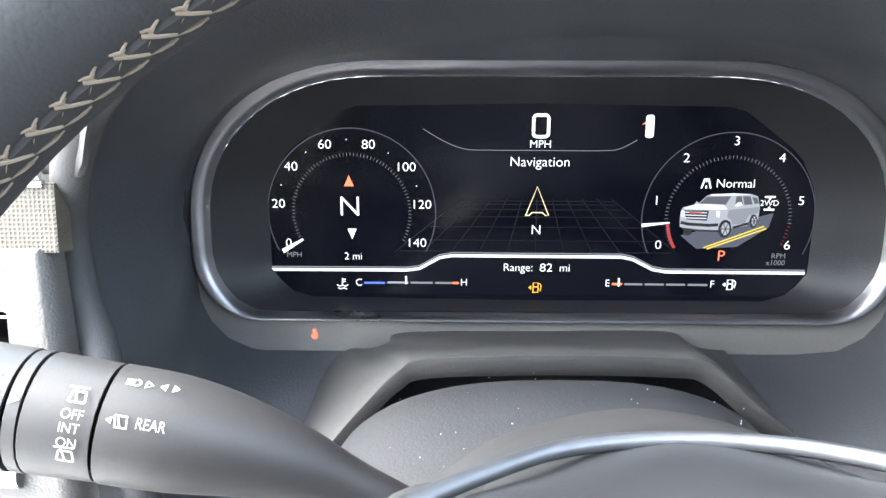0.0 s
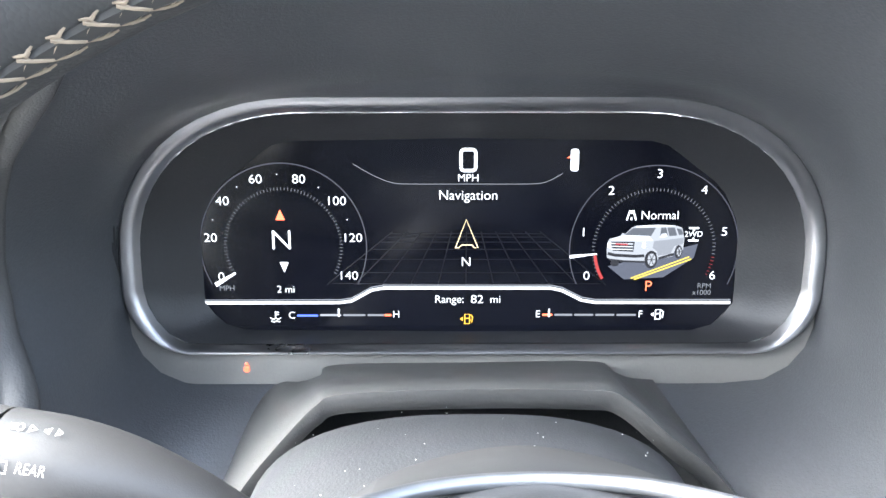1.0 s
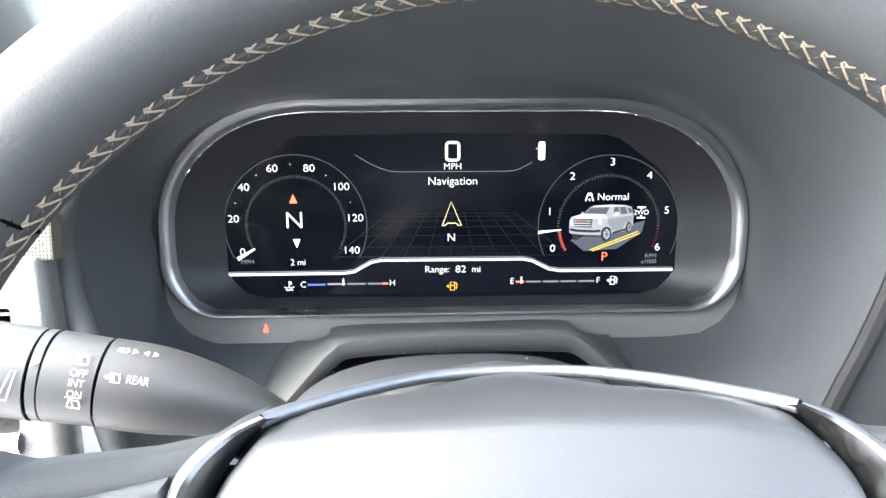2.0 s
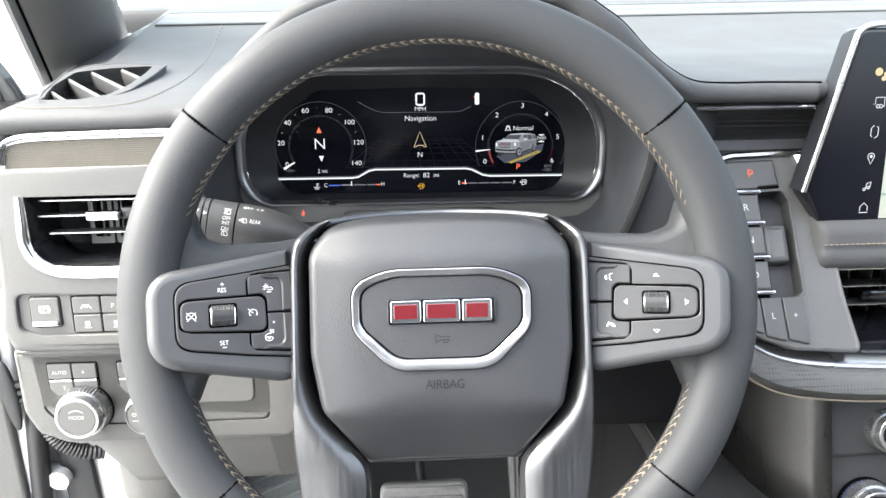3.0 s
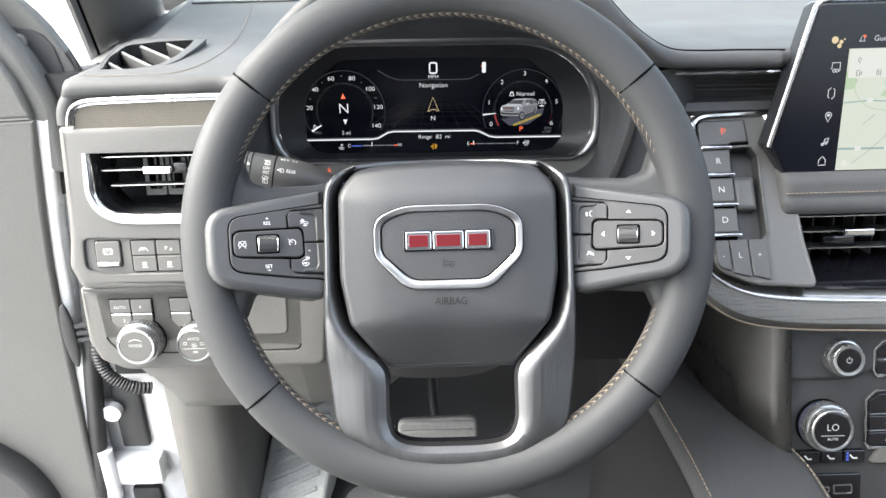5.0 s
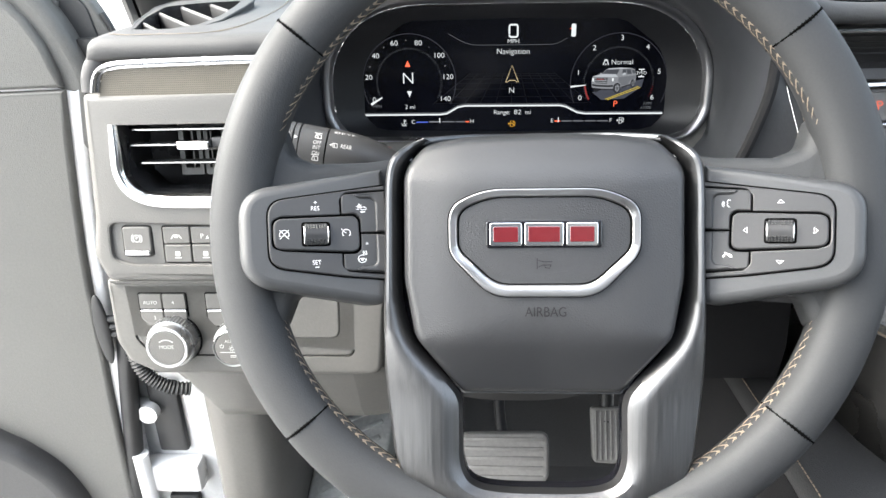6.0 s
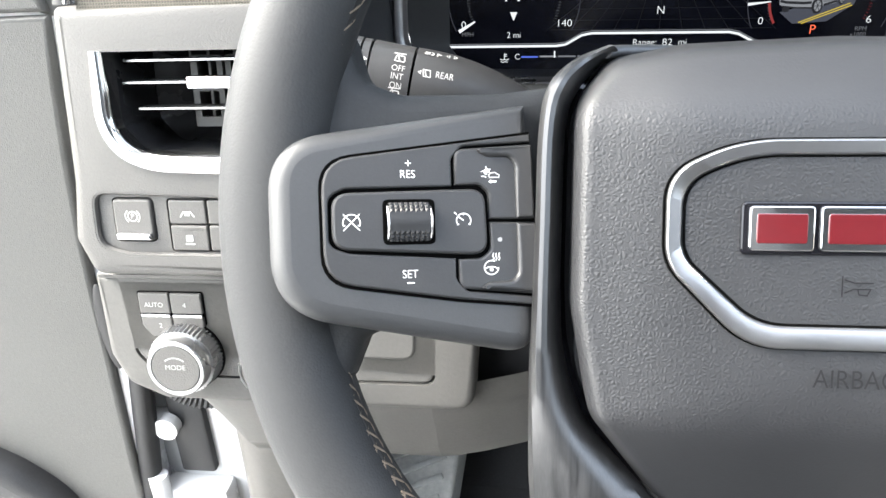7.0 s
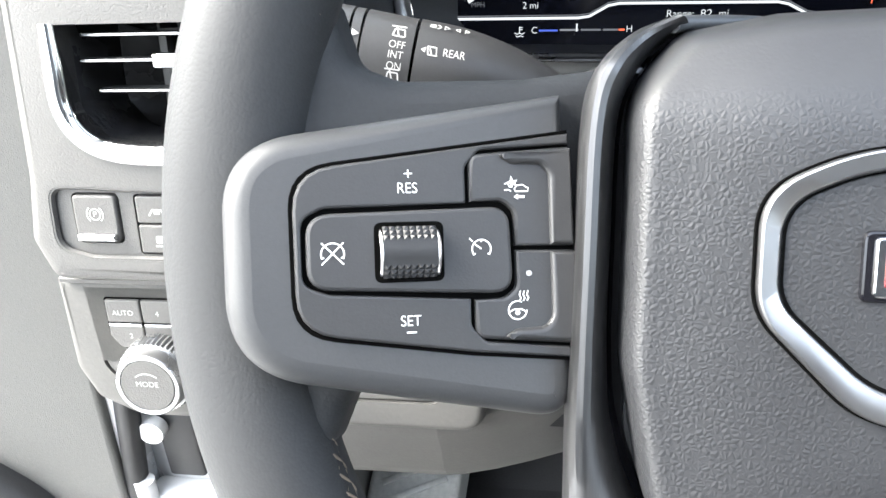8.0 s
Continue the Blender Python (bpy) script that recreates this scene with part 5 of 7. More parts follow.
solo("dash_face", rolled_plate(face_outline, [VENT_HOLE, SW_HOLE], -0.014, 0.0, 0.008), DASH, "pale grey grained dash face with vent and switch openings", "dashboard panel", FACE, kind="structure")
# rounded lower lip of the face
solo("dash_face_lip", skin([[(x, y, n) for x in (-0.366, -0.33, -0.28, -0.24, -0.196)] for y, n in ((-0.1195, -0.0075), (-0.1220, -0.0085), (-0.1235, -0.012), (-0.1240, -0.022))]), DASH, "rounded lower lip of the grey dash face", "dashboard panel", FACE, kind="structure")
solo("dash_side", skin([[(x, z, n) for x, z in ((-0.3655, 0.0425), (-0.368, 0.0), (-0.369, -0.06), (-0.3735, -0.095), (-0.364, -0.1185))] for n in (-0.009, -0.02, -0.06, -0.12)]), DASH, "grey end cap of the dash beside the door", "dashboard panel", FACE, kind="structure")

vent = thing("air_vent", "black air vent with two slats and an L-shaped chrome surround", "air vent", FACE)
part("duct", skin([[(x, y, n) for x, y in VENT_HOLE] for n in (-0.001, -0.03, -0.06)] + [[(-0.275 + (x + 0.275) * 0.6, -0.013 + (y + 0.013) * 0.6, -0.075) for x, y in VENT_HOLE]], closed=True, caps=False), VENTSATIN, vent, "satin charcoal duct walls")
# Black sheet closing the duct: its deep shade put into the colour.
part("duct_shade", prism(VENT_HOLE, -0.090, -0.078), BLACK, vent)
chrome_path = curve_points([(-0.3410, 0.0170, 0), (-0.3412, -0.004, 0), (-0.3408, -0.0230, 0), (-0.3350, -0.0360, 0), (-0.3240, -0.0440, 0), (-0.308, -0.0475, 0), (-0.28, -0.0485, 0), (-0.221, -0.0488, 0)], 8)
part("chrome_surround", tube(chrome_path, [0.0042 + 0.0014 * ease(0, 12, k) for k in range(len(chrome_path))], 10, flat=0.7), BRIGHT, vent, "bright chrome L-shaped surround")
for y, n in ((0.0110, -0.016), (-0.0015, -0.012), (-0.0170, -0.016)):
    sl = part("slat", box(-0.334 + (0.006 if y < -0.01 else 0), y - 0.0011, n - 0.016, -0.2215, y + 0.0011, n, 0.0008), DARKPLASTIC, vent, "black slat")
    part("slat_edge", tube([(-0.333 + (0.006 if y < -0.01 else 0), y, n), (-0.2215, y, n)], 0.0011, 6), CHROME, sl, "thin bright slat edge")
for x in (-0.300, -0.2885, -0.272, -0.2555, -0.239):
    part("vane", box(x - 0.0009, -0.030, -0.056, x + 0.0009, 0.016, -0.034, 0.0005), CHARCOAL, vent, "upright black vane")
for x0, x1 in ((-0.2995, -0.2800), (-0.2780, -0.2585)):
    part("inner_frame", holed(rect(x0, -0.0300, x1, 0.0130, 0.002), [rect(x0 + 0.0035, -0.0240, x1 - 0.0035, -0.0085, 0.001), rect(x0 + 0.0035, -0.0050, x1 - 0.0035, 0.0105, 0.001)], -0.040, -0.033), CHARCOAL, vent, "grey inner vane frame")
tab = part("vent_tab", prism(rect(-0.2905, -0.0052, -0.2625, 0.0022, 0.0018), -0.014, -0.0035, 0.0016, 3), BRIGHT, vent, "bright chrome slider tab")
part("tab_ridges", box(-0.262, -0.0035, -0.020, -0.250, 0.0045, -0.009, 0.001), DARKPLASTIC, tab)

# switch panel
panel = thing("switch_panel", "grey switch panel with parking brake switch and two rows of keys", "switch panel", FACE)
part("recess", holed(SW_HOLE, [rect(-0.3465, -0.0965, -0.3195, -0.0685, 0.004), rect(-0.3115, -0.1025, -0.210, -0.0690, 0.003)], -0.012, -0.0035), DASH, panel, "sunken grey bezel")
rimpath = [(x, y, -0.0022) for x, y in SW_HOLE]
part("recess_edge", tube(rimpath, 0.0022, 6, closed=True), DASH, panel)
# Black sheet behind the keys puts the shade of their gaps into colour.
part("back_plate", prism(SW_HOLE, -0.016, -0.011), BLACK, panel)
pbk = part("brake_switch", prism(rect(-0.3455, -0.0955, -0.3205, -0.0695, 0.003), -0.012, -0.0015, 0.0015, 3), DASH, panel, "parking brake switch")
part("brake_switch_bar", prism(rect(-0.3440, -0.0945, -0.3220, -0.0905, 0.001), -0.003, 0.0012, 0.0012, 3), CHROME, pbk, "satin metal finger bar")
icon([arc(-0.333, -0.0800, 0.0030, 0, 360, 20), arc(-0.333, -0.0800, 0.0046, 130, 230, 8), arc(-0.333, -0.0800, 0.0046, -50, 50, 8)], 0.0007, -0.0012, SOFTINK, pbk)
letters("P", 0.0046, -0.333, -0.0800, -0.0012, SOFTINK, pbk)
kx = [-0.3105, -0.2860, -0.2615, -0.2370, -0.2125]
for c in range(4):
    for y0, y1 in ((-0.0848, -0.0700), (-0.1015, -0.0856)):
        k = part("key", prism(rect(kx[c] + 0.0005, y0, kx[c + 1] - 0.0005, y1, 0.0014), -0.012, -0.0020, 0.001), DASH, panel)
        if y1 < -0.08:
            part("key_bar", prism(rect(kx[c] + 0.008, y1 - 0.0026, kx[c + 1] - 0.001, y1 - 0.0008), -0.003, -0.0016, 0.0004), DASH, k)
        mx, my = (kx[c] + kx[c + 1]) / 2, (y0 + y1) / 2 - 0.001
        if c == 1 and y1 > -0.08:
            letters("P", 0.0060, mx - 0.002, my, -0.0016, SOFTINK, k)
            icon([], 0.001, -0.0016, SOFTINK, k, fills=[[(mx + 0.001, my - 0.002), (mx + 0.004, my - 0.002), (mx + 0.003, my + 0.001)]])
        else:
            icon([[(mx - 0.0045, my - 0.002), (mx - 0.002, my + 0.0016)], [(mx + 0.0045, my - 0.002), (mx + 0.002, my + 0.0016)]] if y1 > -0.08 else [[(mx - 0.003, my - 0.0026), (mx + 0.003, my - 0.0026)]], 0.0009, -0.0016, SOFTINK, k,
                 fills=[rect(mx - 0.0016, my - 0.0012, mx + 0.0016, my + 0.0016)] if y1 > -0.08 else [rect(mx - 0.0024, my - 0.0012, mx + 0.0020, my + 0.0030, 0.001)])

# trim strip above the face
trim = thing("trim_strip", "woven beige-grey trim strip under a satin chrome line", "trim strip", FACE)
part("woven_insert", prism(rounded([(-0.350, 0.0385), (-0.349, 0.0440), (-0.347, 0.056, 0.010), (-0.334, 0.0625, 0.012), (-0.200, 0.0648), (-0.200, 0.0385)], 0, 6), -0.012, -0.002, 0.001), TRIMCLOTH, trim, "woven cloth insert")
tp = curve_points([(-0.3535, 0.0430, 0), (-0.3515, 0.0530, 0), (-0.3460, 0.0610, 0), (-0.3340, 0.0655, 0), (-0.31, 0.0668, 0), (-0.25, 0.0678, 0), (-0.204, 0.0682, 0)], 8)
part("chrome_line", tube(tp, 0.0019, 8), CHROME, trim, "satin chrome line")
part("chrome_line_inner", tube([(p.x + 0.0035 * (1 - ease(-0.35, -0.33, p.x)), p.y - 0.0036 * ease(-0.353, -0.335, p.x), p.z - 0.002) for p in tp], 0.0016, 8), CHROME, trim)

# ---- soft dash top with the binnacle hood ----


def top_front(x):
    """Front edge of the dash top at x: forward place and height."""
    up = ease(-0.235, -0.150, x) ** 1.2 * (1 - ease(0.105, 0.172, x))
    z = 1.2835 + 0.0035 * ease(0.1, 0.2, x) + 0.016 * ease(0.14, 0.2, x)
    for (x0, z0), (x1, z1) in zip(front_line, front_line[1:]):
        if x0 <= x <= x1 and z0 > 1.26:
            zt = z0 + (z1 - z0) * (x - x0) / max(x1 - x0, 1e-9) + 0.007
            z = max(z, zt) if x < -0.05 else (zt if x < 0.12 else max(zt, z))
    y = 0.218 - 0.070 * ease(-0.212, -0.135, x) + 0.03 * ease(0.16, 0.24, x)
    for p, q in zip(SWEEP, SWEEP[1:]):
        if p.x <= x <= q.x:
            z = p.z + (q.z - p.z) * (x - p.x) / (q.x - p.x) - 0.0004
    if x > SWEEP[-1].x:
        z = SWEEP[-1].z
    return y, z


def top_z(x, y):
    """Height of the dash top at x, y, behind its front edge."""
    yf, z = top_front(x)
    end = ease(-0.350, -0.372, x)
    t = max(0.0, (y - 0.012 * end - yf - 0.012) / (0.86 - yf - 0.012))
    fall = ease(0.10, 0.62, t)
    base = 1.2835 + 0.052 * ease(0.30, 0.86, y)
    return z + (base - z) * fall - 0.034 * end ** 2 * (1 - 0.6 * fall)


def dash_top():
    xs = [-0.372, -0.371, -0.3695, -0.3665, -0.362, -0.357] + [-0.352 + 0.0055 * k for k in range(21)] + [-0.235 + 0.0075 * k for k in range(19)] + [-0.09 + 0.02 * k for k in range(10)] + [0.11 + 0.0075 * k for k in range(14)] + [0.22 + 0.03 * k for k in range(28)]
    rows = []
    rng = [(0.002, -0.0200), (-0.008, -0.0185), (-0.0118, -0.0138), (-0.0122, -0.0082), (-0.009, -0.0036), (-0.002, -0.0007), (0.012, 0.0)]
    ledge = [(0.008, -0.0165), (-0.003, -0.0150), (-0.0080, -0.0105), (-0.0085, -0.0060), (-0.0055, -0.0018), (0.002, 0.0006), (0.012, 0.0)]
    for (dy, dz), (dyr, dzr) in zip(rng, ledge):
        row = []
        for x in xs:
            y, z = top_front(x)
            end = ease(-0.350, -0.372, x)
            tall = 1.0 if x < -0.2 else 1.0 - 0.4 * ease(-0.2, -0.16, x) * (1 - ease(0.13, 0.19, x))
            if x > 0.15:
                dy, dz = dyr, dzr
            dy2 = dy if dy > 0 or x > 0.15 else dy * (1 - 0.85 * ease(-0.245, -0.165, x))
            row.append((x, y + dy2 + 0.012 * end, z + dz * tall - 0.034 * end ** 2))
        rows.append(row)
    for t in [0.009 * k for k in range(1, 34)] + [0.33, 0.37, 0.42, 0.5, 0.62, 0.75, 0.88, 1.0]:
        row = []
        for x in xs:
            y, z = top_front(x)
            y = y + 0.012
            end = ease(-0.350, -0.372, x)
            yy = y + (0.86 - y) * t
            base = 1.2835 + 0.052 * ease(0.30, 0.86, yy)
            fall = ease(0.10, 0.62, t)
            zz = z + (base - z) * fall
            row.append((x, yy + 0.012 * end, zz - 0.034 * end ** 2 * (1 - 0.6 * fall)))
        rows.append(row)
    return skin(rows)


def inside(poly, x, y):
    """Whether x, y lies within the outline."""
    hit = False
    for (x0, y0), (x1, y1) in zip(poly, poly[1:] + poly[:1]):
        if (y0 > y) != (y1 > y) and x < x0 + (x1 - x0) * (y - y0) / (y1 - y0):
            hit = not hit
    return hit


dv_out = rounded([(-0.016, -0.088, 0.010), (-0.033, -0.035, 0.04), (-0.046, 0.045, 0.03), (-0.038, 0.080, 0.014), (-0.004, 0.086, 0.03), (0.047, 0.074, 0.006), (0.048, 0.030, 0.03), (0.046, -0.035, 0.03), (0.036, -0.068, 0.016), (0.012, -0.082, 0.016)], 0, 6)
dv_in = rounded([(-0.021, -0.066, 0.008), (-0.034, -0.010, 0.03), (-0.037, 0.048, 0.012), (-0.006, 0.064, 0.02), (0.034, 0.070, 0.004), (0.037, 0.040, 0.02), (0.038, -0.010, 0.02), (0.032, -0.050, 0.012), (0.012, -0.066, 0.010)], 0, 6)
top_bm = dash_top()
cut = [f for f in top_bm.faces if all(v.co.z > 1.27 and inside(dv_out, v.co.x + 0.320, v.co.y - 0.330) for v in f.verts)]
bmesh.ops.delete(top_bm, geom=cut, context="FACES")
solo("dash_top", top_bm, DASHTOP, "grey soft-touch dash top swelling into the binnacle hood", "dashboard", smooth=60, kind="structure")
# padded roll round the end of the trim strip
rp = curve_points([(-0.3610, 0.0430, -0.014), (-0.3600, 0.0560, -0.014), (-0.3535, 0.0690, -0.015), (-0.340, 0.0765, -0.016), (-0.315, 0.0790, -0.017), (-0.26, 0.0800, -0.017), (-0.225, 0.0800, -0.017), (-0.198, 0.0800, -0.014)], 8)
solo("dash_pad_roll", tube(rp, [0.0085 - 0.0030 * ease(10, 24, k) for k in range(len(rp))], 14), DASHTOP, "soft grey padded roll round the trim strip", "dashboard", FACE, kind="structure", smooth=60)
# stitched line along the outer end of the dash top
bm = bmesh.new()
path = [Vector((p.x, p.y, top_z(p.x, p.y) + 0.0006)) for p in curve_points([(-0.346, 0.230, 0), (-0.328, 0.2215, 0), (-0.305, 0.2205, 0), (-0.280, 0.2205, 0), (-0.260, 0.224, 0), (-0.248, 0.240, 0), (-0.2415, 0.275, 0), (-0.240, 0.35, 0), (-0.247, 0.47, 0), (-0.262, 0.62, 0)], 11)]
for k in range(0, len(path) - 1):
    a, b = path[k], path[k] + (path[k + 1] - path[k]) * 0.6
    add_tube(bm, [a, b], 0.00045, 5)
ob = solo("dash_stitching", bm, THREAD, "tan stitched line along the dash top", "stitching", kind="stuff")

# defroster vent on the dash top
DV = Matrix.Translation((-0.320, 0.330, 1.2848)) @ Matrix.Rotation(radians(3.5), 4, "X")
dvent = thing("side_window_vent", "slanted side window vent with grey frame and five slats", "air vent", DV)
part("frame", holed(dv_out, [dv_in], -0.010, 0.0016), DASHTOP, dvent, "raised grey frame")
part("frame_edge", tube([(x, y, 0.0010) for x, y in dv_out], 0.0014, 6, closed=True), DASHTOP, dvent)
part("well", skin([[(x, y, h) for x, y in dv_in] for h in (0.0014, -0.010, -0.030)] + [[(x * 0.9, y * 0.9, -0.034) for x, y in dv_in]], closed=True), VENTSATIN, dvent, "dark vent well")
part("well_floor", prism([(x * 0.92, y * 0.92) for x, y in dv_in], -0.036, -0.0335), SHADOWPLASTIC, dvent)


def across(outline, c, d):
    """Where the line through c along d enters and leaves the outline."""
    hits = []
    for i in range(len(outline)):
        p, e = Vector(outline[i - 1]), Vector(outline[i]) - Vector(outline[i - 1])
        den = d.x * e.y - d.y * e.x
        if abs(den) > 1e-12:
            w = p - c
            if 0 <= (w.x * d.y - w.y * d.x) / den <= 1:
                hits.append((w.x * e.y - w.y * e.x) / den)
    return (min(hits), max(hits)) if len(hits) > 1 else None


for k in range(4):
    c, d = Vector((0.0 + 0.0165 * (k - 1.5), 0.002 + 0.0235 * (k - 1.5))), Vector((0.62, -0.78)).normalized()
    span = across(dv_in, c, d)
    if span:
        a, b, w = c + d * (span[0] + 0.0005), c + d * (span[1] - 0.0005), Vector((0.78, 0.62)) * 0.0013
        rows = [[(p.x + w.x * q, p.y + w.y * q, h) for p in (a, b)] for q, h in ((-1, -0.0022), (-0.7, -0.0010), (0.7, 0.0004), (1, -0.0004), (1.6, -0.0160), (-0.2, -0.0160))]
        part("slat", skin([[r[0] for r in rows], [r[1] for r in rows]], closed=True, caps=True), DARKPLASTIC, dvent, "slim dark slat")

# demister grille along the foot of the windscreen
demist = thing("demister_grille", "long perforated grey demister grille on the dash top", "air vent")
gx = [-0.345 + 0.0345 * k for k in range(33)]
part("mesh", skin([[(x, y, top_z(x, y) + 0.0016) for x in gx] for y in (0.605, 0.625, 0.645, 0.665)]), DEMIST, demist, "perforated grille mesh")
for y in (0.603, 0.667):
    part("edge", tube([(x, y, top_z(x, y) + 0.0008) for x in gx], 0.0013, 6), DASHTOP, demist, "grey moulded edge")

# ---- lower panel with the two knobs ----
LOW = frame_at((0, 0.178, 1.05), (0.13, 1.0))
low_outline = rounded([(-0.3735, 0.0290, 0.004), (-0.3730, -0.030, 0.016), (-0.363, -0.0515, 0.012), (-0.338, -0.0630, 0.02), (-0.128, -0.0640, 0.016), (-0.122, 0.0290)], 0, 6)
solo("lower_dash_panel", rolled_plate(low_outline, [rounded([(-0.3565, 0.0270, 0.002), (-0.3530, -0.028, 0.012), (-0.340, -0.044, 0.006), (-0.153, -0.045, 0.008), (-0.150, 0.0270, 0.002)], 0, 6)], -0.02, 0.0, 0.006), KNEE, "grey lower dash panel with rounded lower corners", "dashboard panel", LOW, kind="structure")
solo("control_insert", prism(rounded([(-0.3556, 0.0262, 0.002), (-0.3521, -0.0275, 0.012), (-0.3395, -0.043, 0.006), (-0.238, -0.044, 0.004), (-0.238, 0.0262)], 0, 6), -0.012, -0.0006, 0.0014), DASH, "grey control insert for drive mode and lamps", "dashboard panel", LOW, kind="structure")
fuse = solo("fuse_cover", prism(rounded([(-0.237, 0.0262), (-0.237, -0.044), (-0.154, -0.044, 0.008), (-0.151, 0.0262)], 0, 6), -0.012, -0.0012, 0.0016), KNEE, "dark grey square cover beside the column", "cover", LOW)
part("pull_recess", prism(rounded([(-0.228, 0.0235, 0.004), (-0.228, -0.026, 0.008), (-0.1645, -0.027, 0.010), (-0.163, 0.0235, 0.004)], 0, 5), -0.004, 0.0010, 0.0022, 3), KNEE, fuse)


def knurled_knob(r, h, cap=0.8, n=96):
    """A turned knob: ribbed skirt, bright shoulder, flat face."""
    bm = bmesh.new()
    rows = []
    for z, rr, rib in ((0, 1.0, 1), (0.40, 0.985, 1), (0.60, 0.96, 1), (0.62, 0.90, 0), (0.88, 0.88, 0), (0.97, 0.86, 0), (1.0, 0.83, 0), (0.99, cap + 0.02, 0), (0.95, cap, 0)):
        rows.append([(r * rr * (1 + (0.04 if rib and k % 2 else 0)) * math.cos(2 * math.pi * k / n), r * rr * (1 + (0.04 if rib and k % 2 else 0)) * math.sin(2 * math.pi * k / n), h * z) for k in range(n)])
    return skin(rows, closed=True)


def knob(name, label, cx, cy, r, h, base, marks, facemat=None, cap=0.76):
    k = thing(name, label, "knob", base @ Matrix.Translation((cx, cy, 0.0)))
    part("collar", prism(circle(0, 0, r * 1.07, 40), -0.002, 0.0012, 0.0006), BLACK, k)
    part("grip", knurled_knob(r, h, cap), KNURL, k, "ribbed satin chrome grip", 28)
    f = part("cap", prism(circle(0, 0, r * cap, 40), h * 0.6, h * 0.985, 0.0006), facemat or DASH, k, "flat grey cap")
    marks(f, h * 0.985 + 0.0002)
    return k


def mode_marks(f, z):
    letters("MODE", 0.0048, 0, 0.001, z, SOFTINK, f)
    icon([arc(0, -0.002, 0.0098, 130, 50, 10)], 0.0008, z, SOFTINK, f)


def lamp_marks(f, z):
    letters("AUTO", 0.0042, 0, 0.0072, z, SOFTINK, f)
    icon([arc(-0.0088, 0.0026, 0.0016, 120, 420, 12), [(-0.0088, 0.0030), (-0.0088, 0.0048)], arc(0.0002, 0.0002, 0.0013, 0, 360, 12), [(-0.011, -0.0032), (0.011, -0.0032)], [(0.006, 0.0030), (0.0105, 0.0030)], [(0.006, 0.0008), (0.0105, 0.0008)], [(-0.002, -0.0076), (0.003, -0.0076)], [(-0.002, -0.0062), (0.003, -0.0062)]] + [[(0.0002 + 0.002 * math.cos(a), 0.0002 + 0.002 * math.sin(a)), (0.0002 + 0.003 * math.cos(a), 0.0002 + 0.003 * math.sin(a))] for a in [math.pi * j / 4 for j in range(8)]], 0.0006, z, SOFTINK, f)


knob("drive_mode_knob", "round satin chrome drive mode knob with a ribbed edge", -0.3150, -0.0268, 0.0222, 0.022, LOW, mode_marks, None, 0.72)
knob("lamp_switch_knob", "round satin chrome lamp switch knob", -0.2560, -0.0268, 0.0200, 0.023, LOW, lamp_marks)


def key_group(name, x0, x1, words):
    """A small block of keys above a knob, its lower corners cut off."""
    g = thing(name, "grey block of small keys above a knob", "switch", LOW @ Matrix.Translation((0, -0.0070, 0)))
    part("well", prism(rounded([(x0 - 0.0012, 0.0245, 0.002), (x1 + 0.0012, 0.0245, 0.002), (x1 + 0.0012, 0.002, 0.002), (x1 - 0.007, -0.008), (x0 + 0.007, -0.008), (x0 - 0.0012, 0.002, 0.002)], 0, 4), -0.004, 0.0003), BLACK, g)
    mid = (x0 + x1) / 2
    for a, b in ((x0, mid - 0.0004), (mid + 0.0004, x1)):
        part("key", prism(rect(a, 0.0094, b, 0.0235, 0.001), -0.004, 0.0022, 0.0009), DASH, g)
        low = [(a, 0.0072), (b, 0.0072), (b, 0.001 if b == x1 else -0.007), (b - 0.006 if b == x1 else b, -0.007), (a if a != x0 else a + 0.006, -0.007), (a, 0.001 if a == x0 else -0.007)]
        part("key", prism(rounded(low, 0.0006, 2), -0.004, 0.0022, 0.0009), DASH, g)
        part("key_bar", prism(rect(a + 0.0005, 0.0070, b - 0.0005, 0.0088), 0.0, 0.0026, 0.0005), CHROME, g)
    for s, x, y in words:
        letters(s, 0.0046, x, y, 0.0025, SOFTINK, g)


key_group("drive_keys", -0.3440, -0.3015, (("AUTO", -0.3337, 0.0155), ("4", -0.3130, 0.0155), ("2", -0.3310, 0.0010), ("4", -0.3130, 0.0010)))
key_group("dimmer_keys", -0.2830, -0.2410, ())


# ---- dash beside the wheel: ledge, trim, shifter ----
solo("ledge_trim", skin([[(x, y, z) for x in (0.1725, 0.20, 0.25, 0.32)] for y, z in ((0.205, 1.286), (0.195, 1.284), (0.186, 1.281), (0.186, 1.276), (0.200, 1.272), (0.205, 1.252), (0.19, 1.250), (0.186, 1.243), (0.195, 1.236))]), DARKPLASTIC, "dark ribbed trim under the dash ledge", "dashboard panel", kind="structure")
solo("ledge_chrome_line", tube([(0.176, 0.1785, 1.2800), (0.25, 0.1785, 1.2795), (0.315, 0.1785, 1.2790)], 0.0019, 8), CHROME, "thin satin chrome line under the ledge", "trim", kind="structure")
for z in (1.268, 1.264, 1.260):
    solo("ledge_rib", tube([(0.179, 0.200, z), (0.25, 0.200, z - 0.0008), (0.315, 0.200, z - 0.0015)], 0.0008, 6), DARKPLASTIC, "fine dark rib on the trim", "trim", kind="structure")
